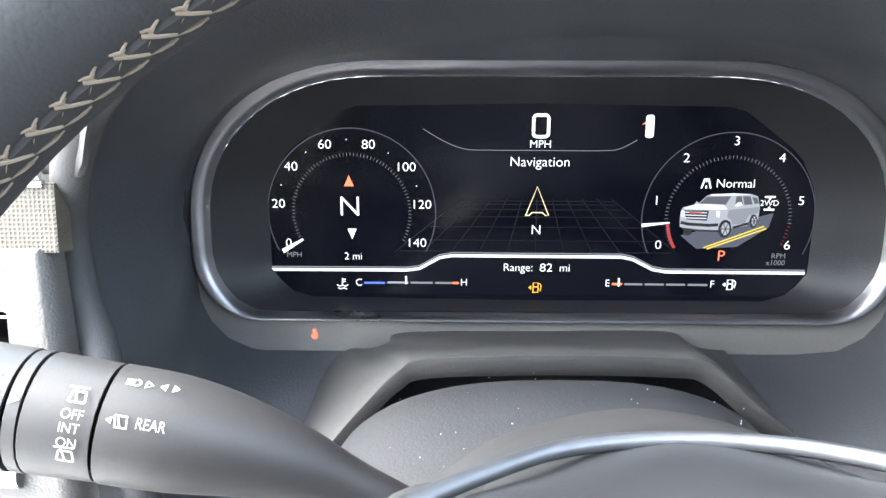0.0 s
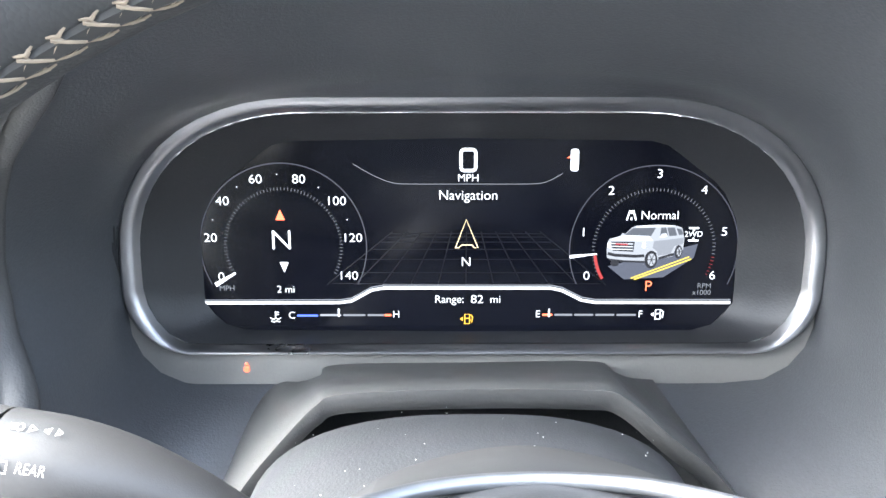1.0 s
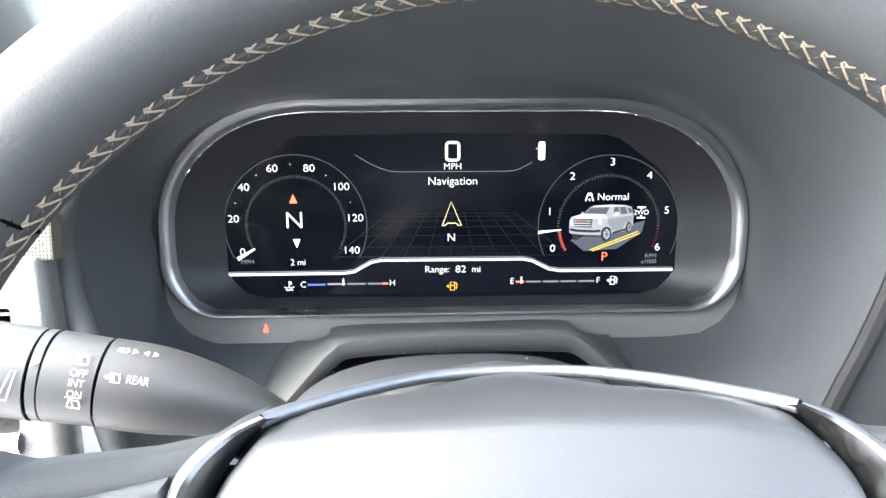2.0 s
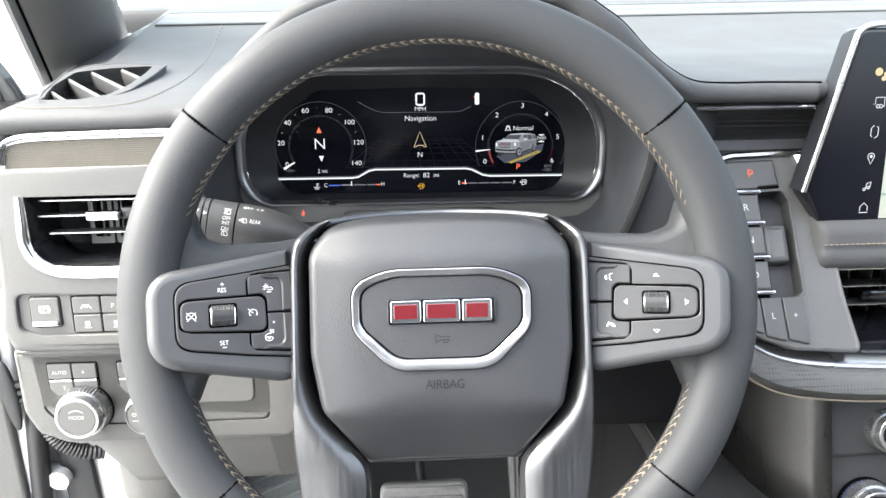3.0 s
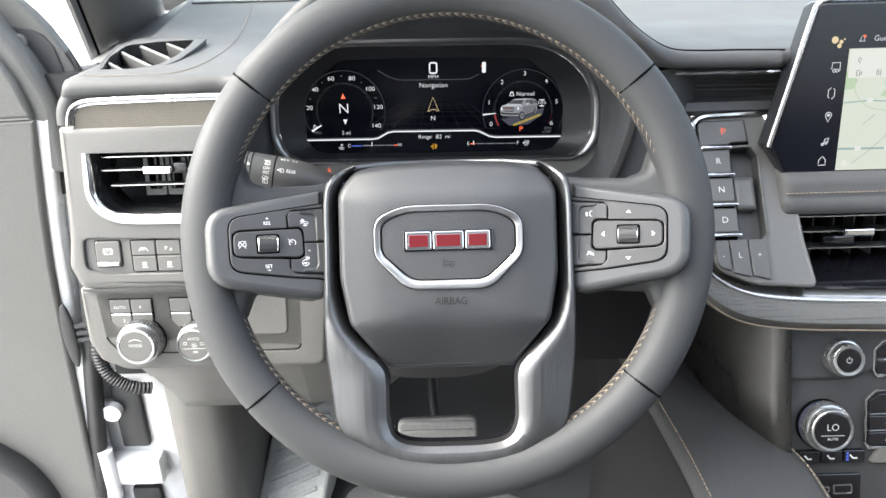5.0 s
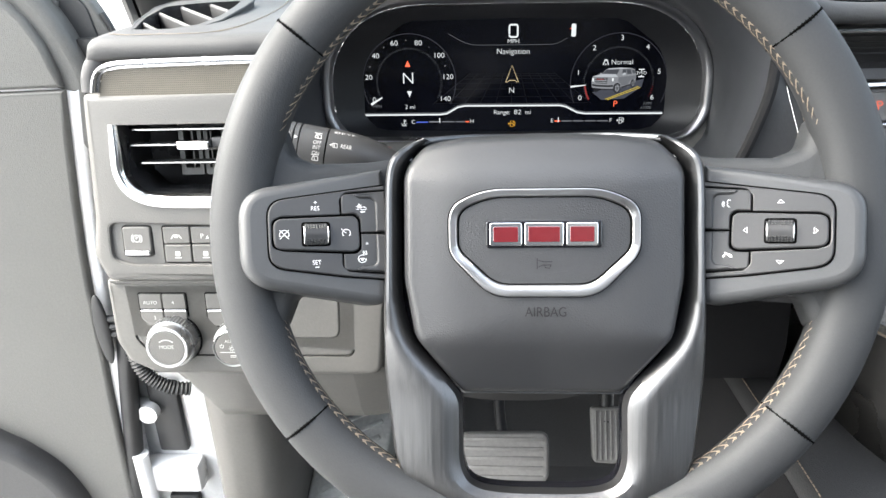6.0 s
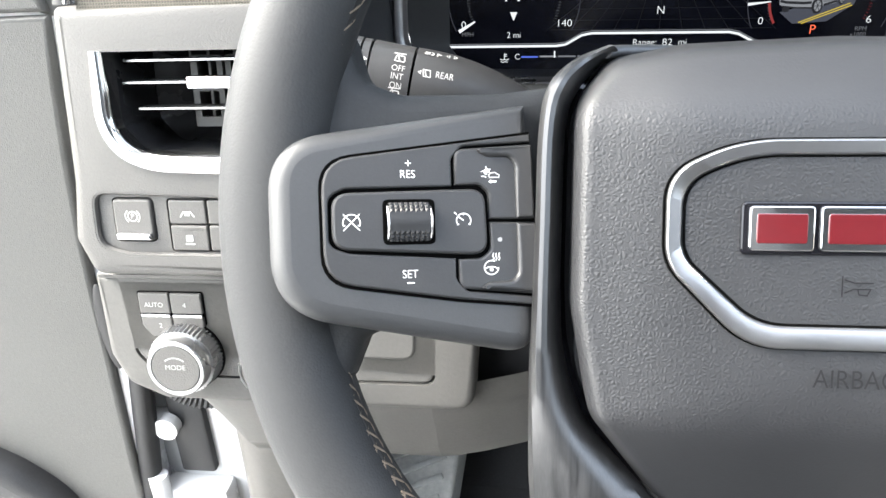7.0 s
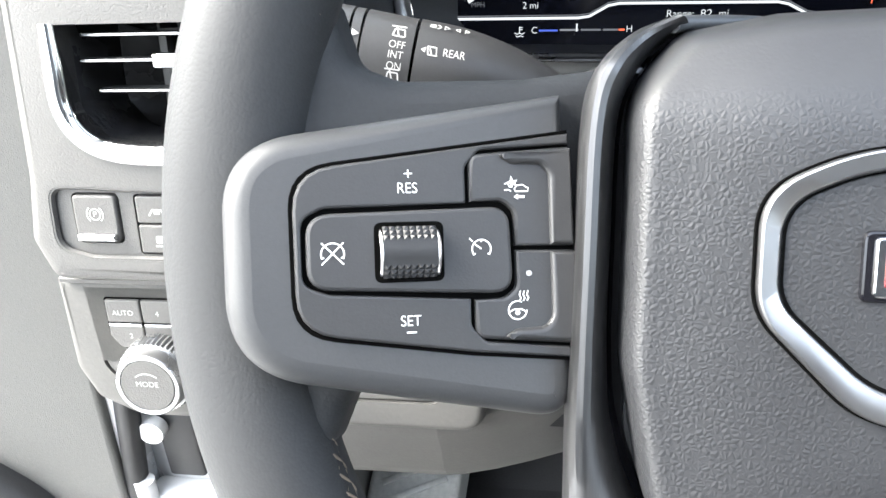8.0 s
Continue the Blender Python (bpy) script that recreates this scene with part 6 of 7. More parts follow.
# binnacle's inner side cap and the leather-wrapped post with a stitched edge
side_l = curve_points([(0.169, 0.152, 1.285), (0.169, 0.151, 1.262), (0.167, 0.150, 1.240), (0.159, 0.150, 1.210), (0.148, 0.150, 1.178), (0.135, 0.150, 1.13), (0.12, 0.15, 1.08)], 5)
side_r = curve_points([(0.176, 0.165, 1.285), (0.1775, 0.160, 1.262), (0.183, 0.154, 1.240), (0.193, 0.148, 1.210), (0.204, 0.143, 1.178), (0.216, 0.138, 1.13), (0.225, 0.133, 1.08)], 5)
rows = [[tuple(a) for a in side_l]] + [[tuple(a + (b - a) * t) for a, b in zip(side_l, side_r)] for t in (0.3, 0.6, 0.9, 1.0)]
solo("binnacle_side_cap", skin(rows), DARKPLASTIC, "dark cap beside the binnacle", "dashboard panel", kind="structure")
solo("binnacle_groove", tube([tuple(p + Vector((0, -0.003, 0))) for p in side_l], 0.0042, 8), SHADOWPLASTIC, "black rounded edge of the binnacle", "trim", kind="structure")
rows = [[tuple(p + Vector((0.0, -0.001, 0))) for p in side_r], [tuple(p + Vector((0.006, -0.004, 0))) for p in side_r], [tuple(p + Vector((0.016, -0.002, 0))) for p in side_r], [(0.236, 0.200, p.z) for p in side_r]]
solo("side_post", skin(rows), LEATHER, "leather-wrapped post beside the shifter", "dashboard panel", kind="structure")
bm = bmesh.new()
for k in range(len(side_r) - 1):
    for j in range(2):
        a = side_r[k] + (side_r[k + 1] - side_r[k]) * (j / 2) + Vector((0.005, -0.005, 0))
        b = side_r[k] + (side_r[k + 1] - side_r[k]) * (j / 2 + 0.36) + Vector((0.005, -0.005, 0))
        add_tube(bm, [a, b], 0.0006, 5)
solo("post_stitching", bm, THREAD, "tan stitching down the post edge", "stitching", kind="stuff")

SHIFT = frame_at((0, 0.152, 1.19), (0.6, 0.8))
sh_out = rounded([(0.229, 0.058, 0.008), (0.296, 0.060, 0.002), (0.309, 0.025, 0.01), (0.3165, -0.0237, 0.02), (0.319, -0.0625, 0.02), (0.3250, -0.1025, 0.004), (0.274, -0.0990, 0.02), (0.243, -0.086, 0.02), (0.233, -0.05, 0.02)], 0, 6)
sh_hole = rounded([(0.262, 0.0275, 0.003), (0.283, 0.0288, 0.006), (0.289, 0.0200, 0.004), (0.2890, -0.0562, 0.004), (0.283, -0.0612, 0.005), (0.262, -0.0612)], 0, 5)
solo("shifter_panel", holed(sh_out, [sh_hole], -0.02, 0.0), CHARCOAL, "charcoal shifter panel with a finger slot", "dashboard panel", SHIFT, kind="structure")
solo("shifter_panel_edge", tube([(x, y, -0.002) for x, y in sh_out], 0.0025, 8, closed=True), CHARCOAL, "rounded edge of the shifter panel", "trim", SHIFT, kind="structure")
sh_in = [(0.276 + (x - 0.276) * 0.96, -0.0165 + (y + 0.0165) * 0.985) for x, y in sh_hole]
bm = skin([[(x, y, n) for x, y in sh_in] for n in (-0.0005, -0.008, -0.015)], closed=True)
add_flat(bm, sh_in, -0.015)
solo("shifter_slot", bm, DARKPLASTIC, "black hollow beside the gear keys", "recess", SHIFT, kind="structure")
solo("slot_rim", tube([(x, y, 0.0) for x, y in sh_hole], 0.0014, 6, closed=True), KEYGREY, "dark rounded rim of the slot", "trim", SHIFT, kind="structure")
solo("slot_bridge", prism(rect(0.2640, -0.0310, 0.2850, 0.0010, 0.004), -0.016, -0.003, 0.005, 4), CHARCOAL, "grey finger rest in the shifter slot", "shifter", SHIFT)
shifter = thing("gear_selector", "push-button gear selector with P, R, N, D keys and chrome bars", "gear selector", SHIFT)
part("key_gap", prism(rect(0.2345, -0.0615, 0.2635, 0.0535, 0.003), -0.004, 0.0006), BLACK, shifter)
pk = part("gear_key", prism(rounded([(0.2360, 0.0290), (0.2620, 0.0295), (0.2640, 0.0312), (0.2800, 0.0318, 0.001), (0.2785, 0.0535, 0.002), (0.2355, 0.0525, 0.006)], 0, 5), -0.005, 0.0038, 0.0012, 3), KEYGREY, shifter, "park key")
part("key_gap", prism(rounded([(0.2350, 0.0280), (0.2815, 0.0305), (0.2798, 0.0548, 0.002), (0.2345, 0.0537, 0.006)], 0, 5), -0.004, 0.0008), BLACK, shifter)
letters("P", 0.0105, 0.2580, 0.0415, 0.0041, G_RED, pk, "gear_letter", label="lit red letter P")
for s, y in (("R", 0.0132), ("N", -0.0140), ("D", -0.0425)):
    k = part("gear_key", prism(rect(0.2365, y - 0.0112, 0.2622, y + 0.0112, 0.0012), -0.005, 0.0038, 0.0014, 3), KEYGREY, shifter)
    letters(s, 0.0080, 0.2505, y, 0.0041, SOFTINK, k, "gear_letter")
for y in (0.0266, 0.0003, -0.0280, -0.0564):
    part("chrome_bar", prism(rect(0.2360, y - 0.0016, 0.2642, y + 0.0018, 0.0008), -0.004, 0.0060, 0.0016, 3), BRIGHT, shifter, "bright chrome bar")
for x0, x1, s, bot in ((0.2400, 0.2518, "-", -0.0845), (0.2528, 0.2688, "L", -0.0905), (0.2698, 0.2865, "+", -0.0935)):
    k = part("range_key", prism(rounded([(x0, -0.0605), (x1, -0.0605), (x1, bot - 0.004, 0.0015), (x0 + 0.001, bot, 0.006 if s == "-" else 0.001)], 0, 5), -0.004, 0.0025, 0.0009), KEYGREY, shifter)
    letters(s, 0.0070, (x0 + x1) / 2, -0.0750, 0.0028, SOFTINK, k)
chp = curve_points([(0.305, 0.0612, 0.002), (0.262, 0.0595, 0.002), (0.243, 0.0585, 0.002), (0.2335, 0.0540, 0.002), (0.2300, 0.044, 0.002), (0.2295, 0.01, 0.002), (0.2325, -0.03, 0.002), (0.2360, -0.065, 0.002)], 8)
part("chrome_surround", tube(chp, 0.0030, 8), CHROME, shifter, "satin chrome surround")

# ---- chrome line and the stitched leather roll across the middle of the dash ----
roll_c = curve_points([(0.226, 0.120, 1.140), (0.232, 0.110, 1.1215), (0.245, 0.101, 1.1095), (0.268, 0.095, 1.0997), (0.305, 0.092, 1.0943), (0.36, 0.090, 1.0920), (0.48, 0.089, 1.0895), (0.70, 0.092, 1.0895), (0.95, 0.10, 1.0905)], 8)
band = [(0.0165, 0.0030), (0.0160, 0.0056), (0.0150, 0.0060), (0.0100, 0.0046), (0.0040, 0.0028), (0.0008, 0.0014), (-0.0008, 0.0002), (-0.0014, -0.0014), (-0.0008, -0.0030)]
rows = []
for dy, dz in band:
    rows.append([(p.x, p.y + dy * (0.35 + 0.65 * ease(0.228, 0.285, p.x)), p.z + dz * (0.5 + 0.5 * ease(0.228, 0.285, p.x))) for p in roll_c])
solo("dash_chrome_line", skin(rows), CHROME, "broad satin chrome band above the leather roll", "trim", kind="structure", smooth=60)
prof = [(0.003, -0.0005), (-0.003, -0.0035), (-0.0105, -0.0100), (-0.014, -0.0168), (-0.012, -0.0228), (-0.005, -0.0282), (0.010, -0.0320), (0.05, -0.033)]
rows = [[(p.x - 0.004 * max(0, 1 - (p.x - 0.226) / 0.05), p.y + dy, p.z + dz) for p in roll_c] for dy, dz in prof]
solo("leather_roll", skin(rows), PERF, "perforated dark leather roll with a stitched lower edge", "dashboard panel", kind="structure")
solo("roll_piping", tube([(p.x - 0.002, p.y - 0.0110, p.z - 0.0250) for p in roll_c], 0.0008, 6), THREAD, "tan piping under the leather roll", "stitching", kind="structure")
solo("dash_shelf", skin([[(x, y, z) for x in (0.24, 0.3, 0.4, 0.6, 0.95)] for y, z in ((0.104, 1.0945), (0.12, 1.0955), (0.17, 1.0965), (0.25, 1.098))]), GLOSS, "gloss black shelf behind the chrome line", "dashboard panel", kind="structure")

# ---- centre vents and pad under the tablet ----
solo("vent_pad", skin([[(0.3025, 0.19, z), (0.3030, y + 0.010, z), (0.3050, y + 0.003, z), (0.309, y, z)] + [(x, y, z) for x in (0.315, 0.36, 0.5, 0.7)] for y, z in ((0.20, 1.200), (0.145, 1.1965), (0.136, 1.193), (0.132, 1.186), (0.1315, 1.176), (0.1300, 1.1735), (0.128, 1.171), (0.127, 1.164), (0.130, 1.159), (0.16, 1.157))]), DASHTOP, "soft grey pad with a stitched seam under the tablet", "dashboard panel", kind="structure")
bm = bmesh.new()
for k in range(90):
    x = 0.305 + k * 0.0042
    add_tube(bm, [(x, 0.1302, 1.1795), (x + 0.0029, 0.1302, 1.1795)], 0.0005, 5)
solo("pad_stitching", bm, THREAD, "tan stitching along the pad", "stitching", kind="stuff")
CV = frame_at((0.318, 0.142, 1.09), (0.12, 1.0))
cvent = thing("centre_air_vent", "black centre air vent with bright-edged slats and a chrome tab", "air vent", CV)
part("duct", skin([[(x, y, n) for x, y in rounded([(0.000, 0.066), (0.008, 0.04), (0.020, 0.002, 0.01), (0.16, 0.0), (0.16, 0.066)], 0, 4)] for n in (0.0, -0.05)], closed=True), GLOSS, cvent, "gloss black duct")
# A second black sheet, painted in place of the centre duct's shade.
part("duct_shade", box(-0.02, -0.01, -0.06, 0.18, 0.075, -0.05), BLACK, cvent)
for y, x0 in ((0.058, 0.006), (0.043, 0.011), (0.0265, 0.016)):
    s = part("slat", box(x0, y - 0.001, -0.022, 0.158, y + 0.001, -0.006, 0.0007), DARKPLASTIC, cvent, "black slat")
    part("slat_edge", tube([(x0, y, -0.006), (0.158, y, -0.006)], 0.001, 6), CHROME, s)
for k in range(7):
    part("vane", box(0.020 + k * 0.02, 0.012, -0.046, 0.0215 + k * 0.02, 0.062, -0.028, 0.0004), DARKPLASTIC, cvent, "upright black vane")
part("vent_tab", prism(rect(0.056, 0.0395, 0.0845, 0.0475, 0.002), -0.008, 0.003, 0.0018, 3), BRIGHT, cvent, "chrome slider tab")
part("vent_tab", box(0.040, 0.030, -0.010, 0.070, 0.039, -0.004, 0.002), GLOSS, cvent)
part("side_wall", prism(rounded([(-0.016, 0.078), (0.001, 0.078), (0.003, 0.070), (0.013, 0.04, 0.01), (0.030, -0.006, 0.01), (0.012, -0.008)], 0, 4), -0.03, 0.001, 0.003), DARKPLASTIC, cvent, "charcoal vent side")

# ---- tablet ----
TAB = frame_at((0.305, 0.143, 1.195), (0.14, 1.0))
tablet = thing("touch_screen", "lit tablet touch screen showing a map, satin chrome edge, black border", "touch screen", TAB)
t_out = rounded([(-0.0150, 0.0255, 0.003), (0.0150, 0.147, 0.010), (0.262, 0.147, 0.010), (0.262, -0.002, 0.006), (0.0, -0.002, 0.002)], 0, 6)
part("housing", prism(t_out, -0.022, 0.0, 0.002), GLOSS, tablet, "black tablet housing")
part("housing_side", skin([[(-0.0165 + 0.03 * t, 0.024 + 0.122 * t, n) for t in (0, 0.25, 0.5, 0.75, 1.0)] for n in (0.002, -0.008)] + [[(-0.0170 + 0.03 * t, 0.024 + 0.118 * t, -0.020) for t in (0, 0.25, 0.5, 0.75, 1.0)]]), TUNNEL, tablet, "dark tablet side")
part("chrome_edge", tube(curve_points([(-0.0160, 0.0240, 0.001), (-0.0010, 0.085, 0.001), (0.0112, 0.1345, 0.001), (0.0150, 0.1440, 0.001), (0.0240, 0.1485, 0.001), (0.05, 0.1490, 0.001), (0.15, 0.1490, 0.001), (0.26, 0.1490, 0.001)], 8), 0.0023, 10), CHROME, tablet, "satin chrome edge")
glass = part("screen_glass", prism(rounded([(-0.0115, 0.0255, 0.003), (0.0178, 0.1435, 0.008), (0.259, 0.1435, 0.008), (0.259, 0.0, 0.004), (0.0015, 0.0, 0.002)], 0, 6), -0.001, 0.0008), SCREEN, tablet, "dark display glass")
ZT = 0.0012
part("map_picture", add_flat(bmesh.new(), rect(0.0462, 0.0012, 0.235, 0.1070), ZT), G_MAP, glass, "pale green-grey map")
MZ = ZT + 0.0002
part("map_area", add_flat(bmesh.new(), [(0.0462, 0.0720), (0.0540, 0.073), (0.0570, 0.080), (0.0500, 0.088), (0.0462, 0.088)], MZ), G_GREEN, glass)
part("map_area", add_flat(bmesh.new(), [(0.078, 0.0665), (0.095, 0.063), (0.098, 0.072), (0.084, 0.074)], MZ), G_GREEN, glass)
part("map_water", add_flat(bmesh.new(), [(0.080, 0.0760), (0.090, 0.0770), (0.090, 0.0785), (0.081, 0.0790)], MZ), G_WATER, glass)
part("map_road", ribbons([[(0.0462, 0.0610), (0.070, 0.0625), (0.10, 0.0605), (0.235, 0.060)]], 0.0011, MZ + 0.0001), G_ROAD, glass)
part("map_road", ribbons([[(0.0462, 0.0205), (0.10, 0.0200), (0.235, 0.0190)]], 0.0019, MZ + 0.0001), G_ROAD, glass)
part("map_road", ribbons([[tuple(p.xy) for p in curve_points([(0.054, 0.082, 0), (0.056, 0.070, 0), (0.064, 0.060, 0), (0.078, 0.0545, 0), (0.11, 0.0535, 0), (0.235, 0.058, 0)], 6)]], 0.0008, MZ + 0.0001), G_GREEN, glass)
part("map_line", ribbons([[(0.060, 0.0070), (0.075, 0.019), (0.086, 0.030), (0.096, 0.045), (0.104, 0.0525)], [(0.066, 0.042), (0.076, 0.0505)], [(0.094, 0.0475), (0.12, 0.050), (0.16, 0.046)], [(0.12, 0.002), (0.14, 0.04), (0.18, 0.055)]], 0.0004, MZ + 0.0002), G_LINE, glass)
for x, y in ((0.0695, 0.0625), (0.0945, 0.0610), (0.0640, 0.0205), (0.0905, 0.0200), (0.1060, 0.0198)):
    part("map_sign", prism(rect(x - 0.0026, y - 0.0018, x + 0.0026, y + 0.0018, 0.001), MZ, MZ + 0.0004), G_PANEL, glass)
part("search_panel", prism(rect(0.0478, 0.0822, 0.233, 0.1060, 0.001), MZ, MZ + 0.0005), G_PANEL, glass, "pale search panel")
SZ = MZ + 0.0007
letters("Search", 0.0055, 0.0900, 0.0968, SZ, G_LINE, glass)
icon([arc(0.0560, 0.0978, 0.0013, -50, 230, 10) + [(0.0560, 0.0945), (0.0568, 0.0968)]], 0.0004, SZ, G_INK, glass)
icon([[(0.0545, 0.0840), (0.0545, 0.0885), (0.0570, 0.0885), (0.0570, 0.0840), (0.0545, 0.0840)], [(0.0575, 0.0860), (0.0585, 0.0845), (0.0588, 0.0875)], [(0.0722, 0.0840), (0.0722, 0.0888)], [(0.0735, 0.0888), (0.0738, 0.0865), (0.0738, 0.0840)], [(0.0755, 0.0840), (0.0755, 0.0888)], [(0.0900, 0.0888), (0.0908, 0.0884), (0.0914, 0.0858), (0.0935, 0.0858), (0.0945, 0.0880), (0.0912, 0.0878)]], 0.0005, SZ, G_INK, glass)
part("map_button", prism(circle(0.0535, 0.0072, 0.0026, 16), MZ, MZ + 0.0004), G_PANEL, glass)
letters("Guest", 0.0066, 0.0745, 0.1150, ZT, G_WHITE, glass)
icon([[(0.0540, 0.1130), (0.0552, 0.1145), (0.0556, 0.1170), (0.0572, 0.1175), (0.0580, 0.1165), (0.0582, 0.1145), (0.0592, 0.1130), (0.0540, 0.1130)]], 0.0004, ZT, G_WHITE, glass)
part("alert_dot", prism(circle(0.0582, 0.1170, 0.0012, 12), ZT, ZT + 0.0003), G_RED, glass)
for x, y, r in ((0.0330, 0.1145, 0.0030), (0.0385, 0.1128, 0.0017), (0.0372, 0.1095, 0.0019), (0.0412, 0.1150, 0.0008)):
    part("assistant_dot", prism(circle(x, y, r, 20), ZT, ZT + 0.0001), G_GOLD, glass)
icon([[(0.0315, 0.0905), (0.0330, 0.0905), (0.0330, 0.0955), (0.0400, 0.0955), (0.0400, 0.0885), (0.0385, 0.0885)], arc(0.0352, 0.0888, 0.0013, 0, 360, 10), arc(0.0376, 0.0888, 0.0013, 0, 360, 10)], 0.0006, ZT, G_WHITE, glass)
icon([[(0.0335, 0.0735), (0.0322, 0.0725), (0.0322, 0.0665), (0.0335, 0.0655)], [(0.0365, 0.0735), (0.0378, 0.0725), (0.0378, 0.0665), (0.0365, 0.0655)], [(0.0335, 0.0735), (0.0345, 0.0745)], [(0.0365, 0.0655), (0.0355, 0.0645)]], 0.0006, ZT, G_WHITE, glass)
icon([arc(0.0347, 0.0505, 0.0026, -35, 215, 12) + [(0.0347, 0.0445), (0.0368, 0.0490)]], 0.0006, ZT, G_WHITE, glass, fills=[circle(0.0347, 0.0505, 0.0012, 10)])
icon([[(0.0332, 0.0250), (0.0340, 0.0295), (0.0372, 0.0305), (0.0364, 0.0262)], arc(0.0322, 0.0248, 0.0010, 0, 360, 8), arc(0.0354, 0.0260, 0.0010, 0, 360, 8)], 0.0007, ZT, G_WHITE, glass)
icon([[(0.0305, 0.0075), (0.0305, 0.0110), (0.0335, 0.0140), (0.0365, 0.0110), (0.0365, 0.0075)], [(0.0300, 0.0062), (0.0370, 0.0062)]], 0.0006, ZT, G_WHITE, glass)

# ---- lower centre stack ----
STACK = frame_at((0, 0.094, 1.02), (0.33, 1.0))
solo("stack_panel", prism(rounded([(0.308, 0.050), (0.308, -0.020, 0.004), (0.322, -0.150), (0.72, -0.150), (0.72, 0.050)], 0, 4), -0.02, -0.002), DARKPLASTIC, "charcoal centre stack panel", "dashboard panel", STACK, kind="structure")
solo("radio_panel", prism(rounded([(0.311, 0.046, 0.002), (0.311, -0.0130, 0.004), (0.378, -0.0130, 0.01), (0.398, -0.004, 0.01), (0.70, -0.004), (0.70, 0.046)], 0, 5), -0.006, 0.003, 0.004, 3), DARKPLASTIC, "dark radio control panel with a stepped lower edge", "dashboard panel", STACK, kind="structure")


def power_marks(f, z):
    icon([arc(0, 0, 0.0024, 125, 415, 14), [(0, 0.0008), (0, 0.0034)]], 0.0005, z, SOFTINK, f)


def heat_marks(f, z):
    letters("LO", 0.0090, 0, 0.0030, z, G_WHITE, f, "temperature")
    letters("AUTO", 0.0036, 0, -0.0078, z, SOFTINK, f)
    icon([[(-0.011, -0.0045), (0.011, -0.0045)]], 0.0006, z, GREYINK, f)


knob("volume_knob", "ribbed satin chrome volume knob", 0.3640, 0.0095, 0.0170, 0.019, STACK, power_marks, GLOSS, 0.66)
hk = knob("temperature_knob", "large ribbed chrome temperature knob with a lit LO display", 0.3500, -0.0560, 0.0225, 0.020, STACK, heat_marks, GLOSS, 0.74)
part("light_ring", skin([[(0.0226 * math.cos(a), 0.0226 * math.sin(a), z) for a in [radians(95 + 150 * k / 24) for k in range(25)]] for z in (0.0, 0.0025)] + [[(0.0219 * math.cos(a), 0.0219 * math.sin(a), 0.003) for a in [radians(95 + 150 * k / 24) for k in range(25)]]]), G_BLUE, hk, "blue lit ring")


knob("fan_knob", "large ribbed chrome climate knob", 0.4560, -0.0600, 0.0225, 0.020, STACK, power_marks, GLOSS, 0.74)


def stack_keys(name, label, x0, rows_y, x1, cut):
    g = thing(name, label, "switch", STACK)
    ytop, ybot = rows_y[0][1] + 0.003, rows_y[-1][0] - 0.003
    part("chrome_frame", tube([(x, y, 0.002) for x, y in rounded([(x0 + cut, ytop, 0.003), (x1, ytop), (x1, ybot), (x0 + 0.003, ybot, 0.003), (x0, ybot + 0.006, 0.003), (x0, ytop - cut, 0.003)], 0, 4)], 0.0012, 6, closed=True), CHROME, g, "thin chrome frame")
    for i, (y0, y1) in enumerate(rows_y):
        k = part("key", prism(rounded([(x0 + 0.002, y0), (x1 - 0.001, y0), (x1 - 0.001, y1), (x0 + 0.002 + (cut if i == 0 else 0), y1), (x0 + 0.002, y1 - (cut * 0.8 if i == 0 else 0.001))], 0.001, 2), 0.0, 0.0045, 0.001), GLOSS, g)
        mx = x0 + 0.022
        my = (y0 + y1) / 2
        icon([[(mx - 0.004, my - 0.0018), (mx + 0.004, my - 0.0018)], [(mx - 0.004, my - 0.0018), (mx - 0.003, my + 0.002), (mx + 0.003, my + 0.002), (mx + 0.004, my - 0.0018)]], 0.0006, 0.0047, SOFTINK, k)
        part("key_line", prism(rect(x0 + 0.003, y0 - 0.0018, x1 - 0.002, y0 - 0.0006), 0.0, 0.005, 0.0004), CHROME, g)


stack_keys("radio_keys", "gloss black radio keys in a thin chrome frame", 0.396, ((0.0070, 0.0200), (-0.0075, 0.0045)), 0.46, 0.008)
stack_keys("climate_keys", "gloss black climate keys in a thin chrome frame", 0.3900, ((-0.0450, -0.0270), (-0.0610, -0.0480), (-0.0770, -0.0640)), 0.438, 0.009)
for k, x in enumerate((0.326, 0.3475, 0.369)):
    s = solo("seat_heat_key", prism(rect(x, -0.0930, x + 0.0205, -0.0810, 0.001), -0.002, 0.004, 0.001), GLOSS, "small gloss black seat heating key", "switch", STACK, "seat keys")
    icon([[(0.006 + x, -0.0850), (0.009 + x, -0.0885), (0.013 + x, -0.0885)]], 0.0014, 0.0043, SOFTINK, s)
    if k == 2:
        for y in (-0.0838, -0.0868, -0.0898):
            part("key_lamp", prism(rect(x + 0.0025, y - 0.001, x + 0.0048, y + 0.001), 0.004, 0.0044), G_BLUE, s, "lit blue lamp")
s = solo("rear_climate_key", prism(rounded([(0.395, -0.0945, 0.002), (0.45, -0.0945), (0.45, -0.0780), (0.405, -0.0780, 0.004)], 0, 4), -0.002, 0.004, 0.001), DASH, "grey rear climate key", "switch", STACK)
letters("REAR", 0.0040, 0.4175, -0.0835, 0.0043, SOFTINK, s)
letters("ON/OFF", 0.0040, 0.4175, -0.0885, 0.0043, SOFTINK, s)
usb = thing("usb_panel", "dark panel with two USB sockets", "socket", STACK)
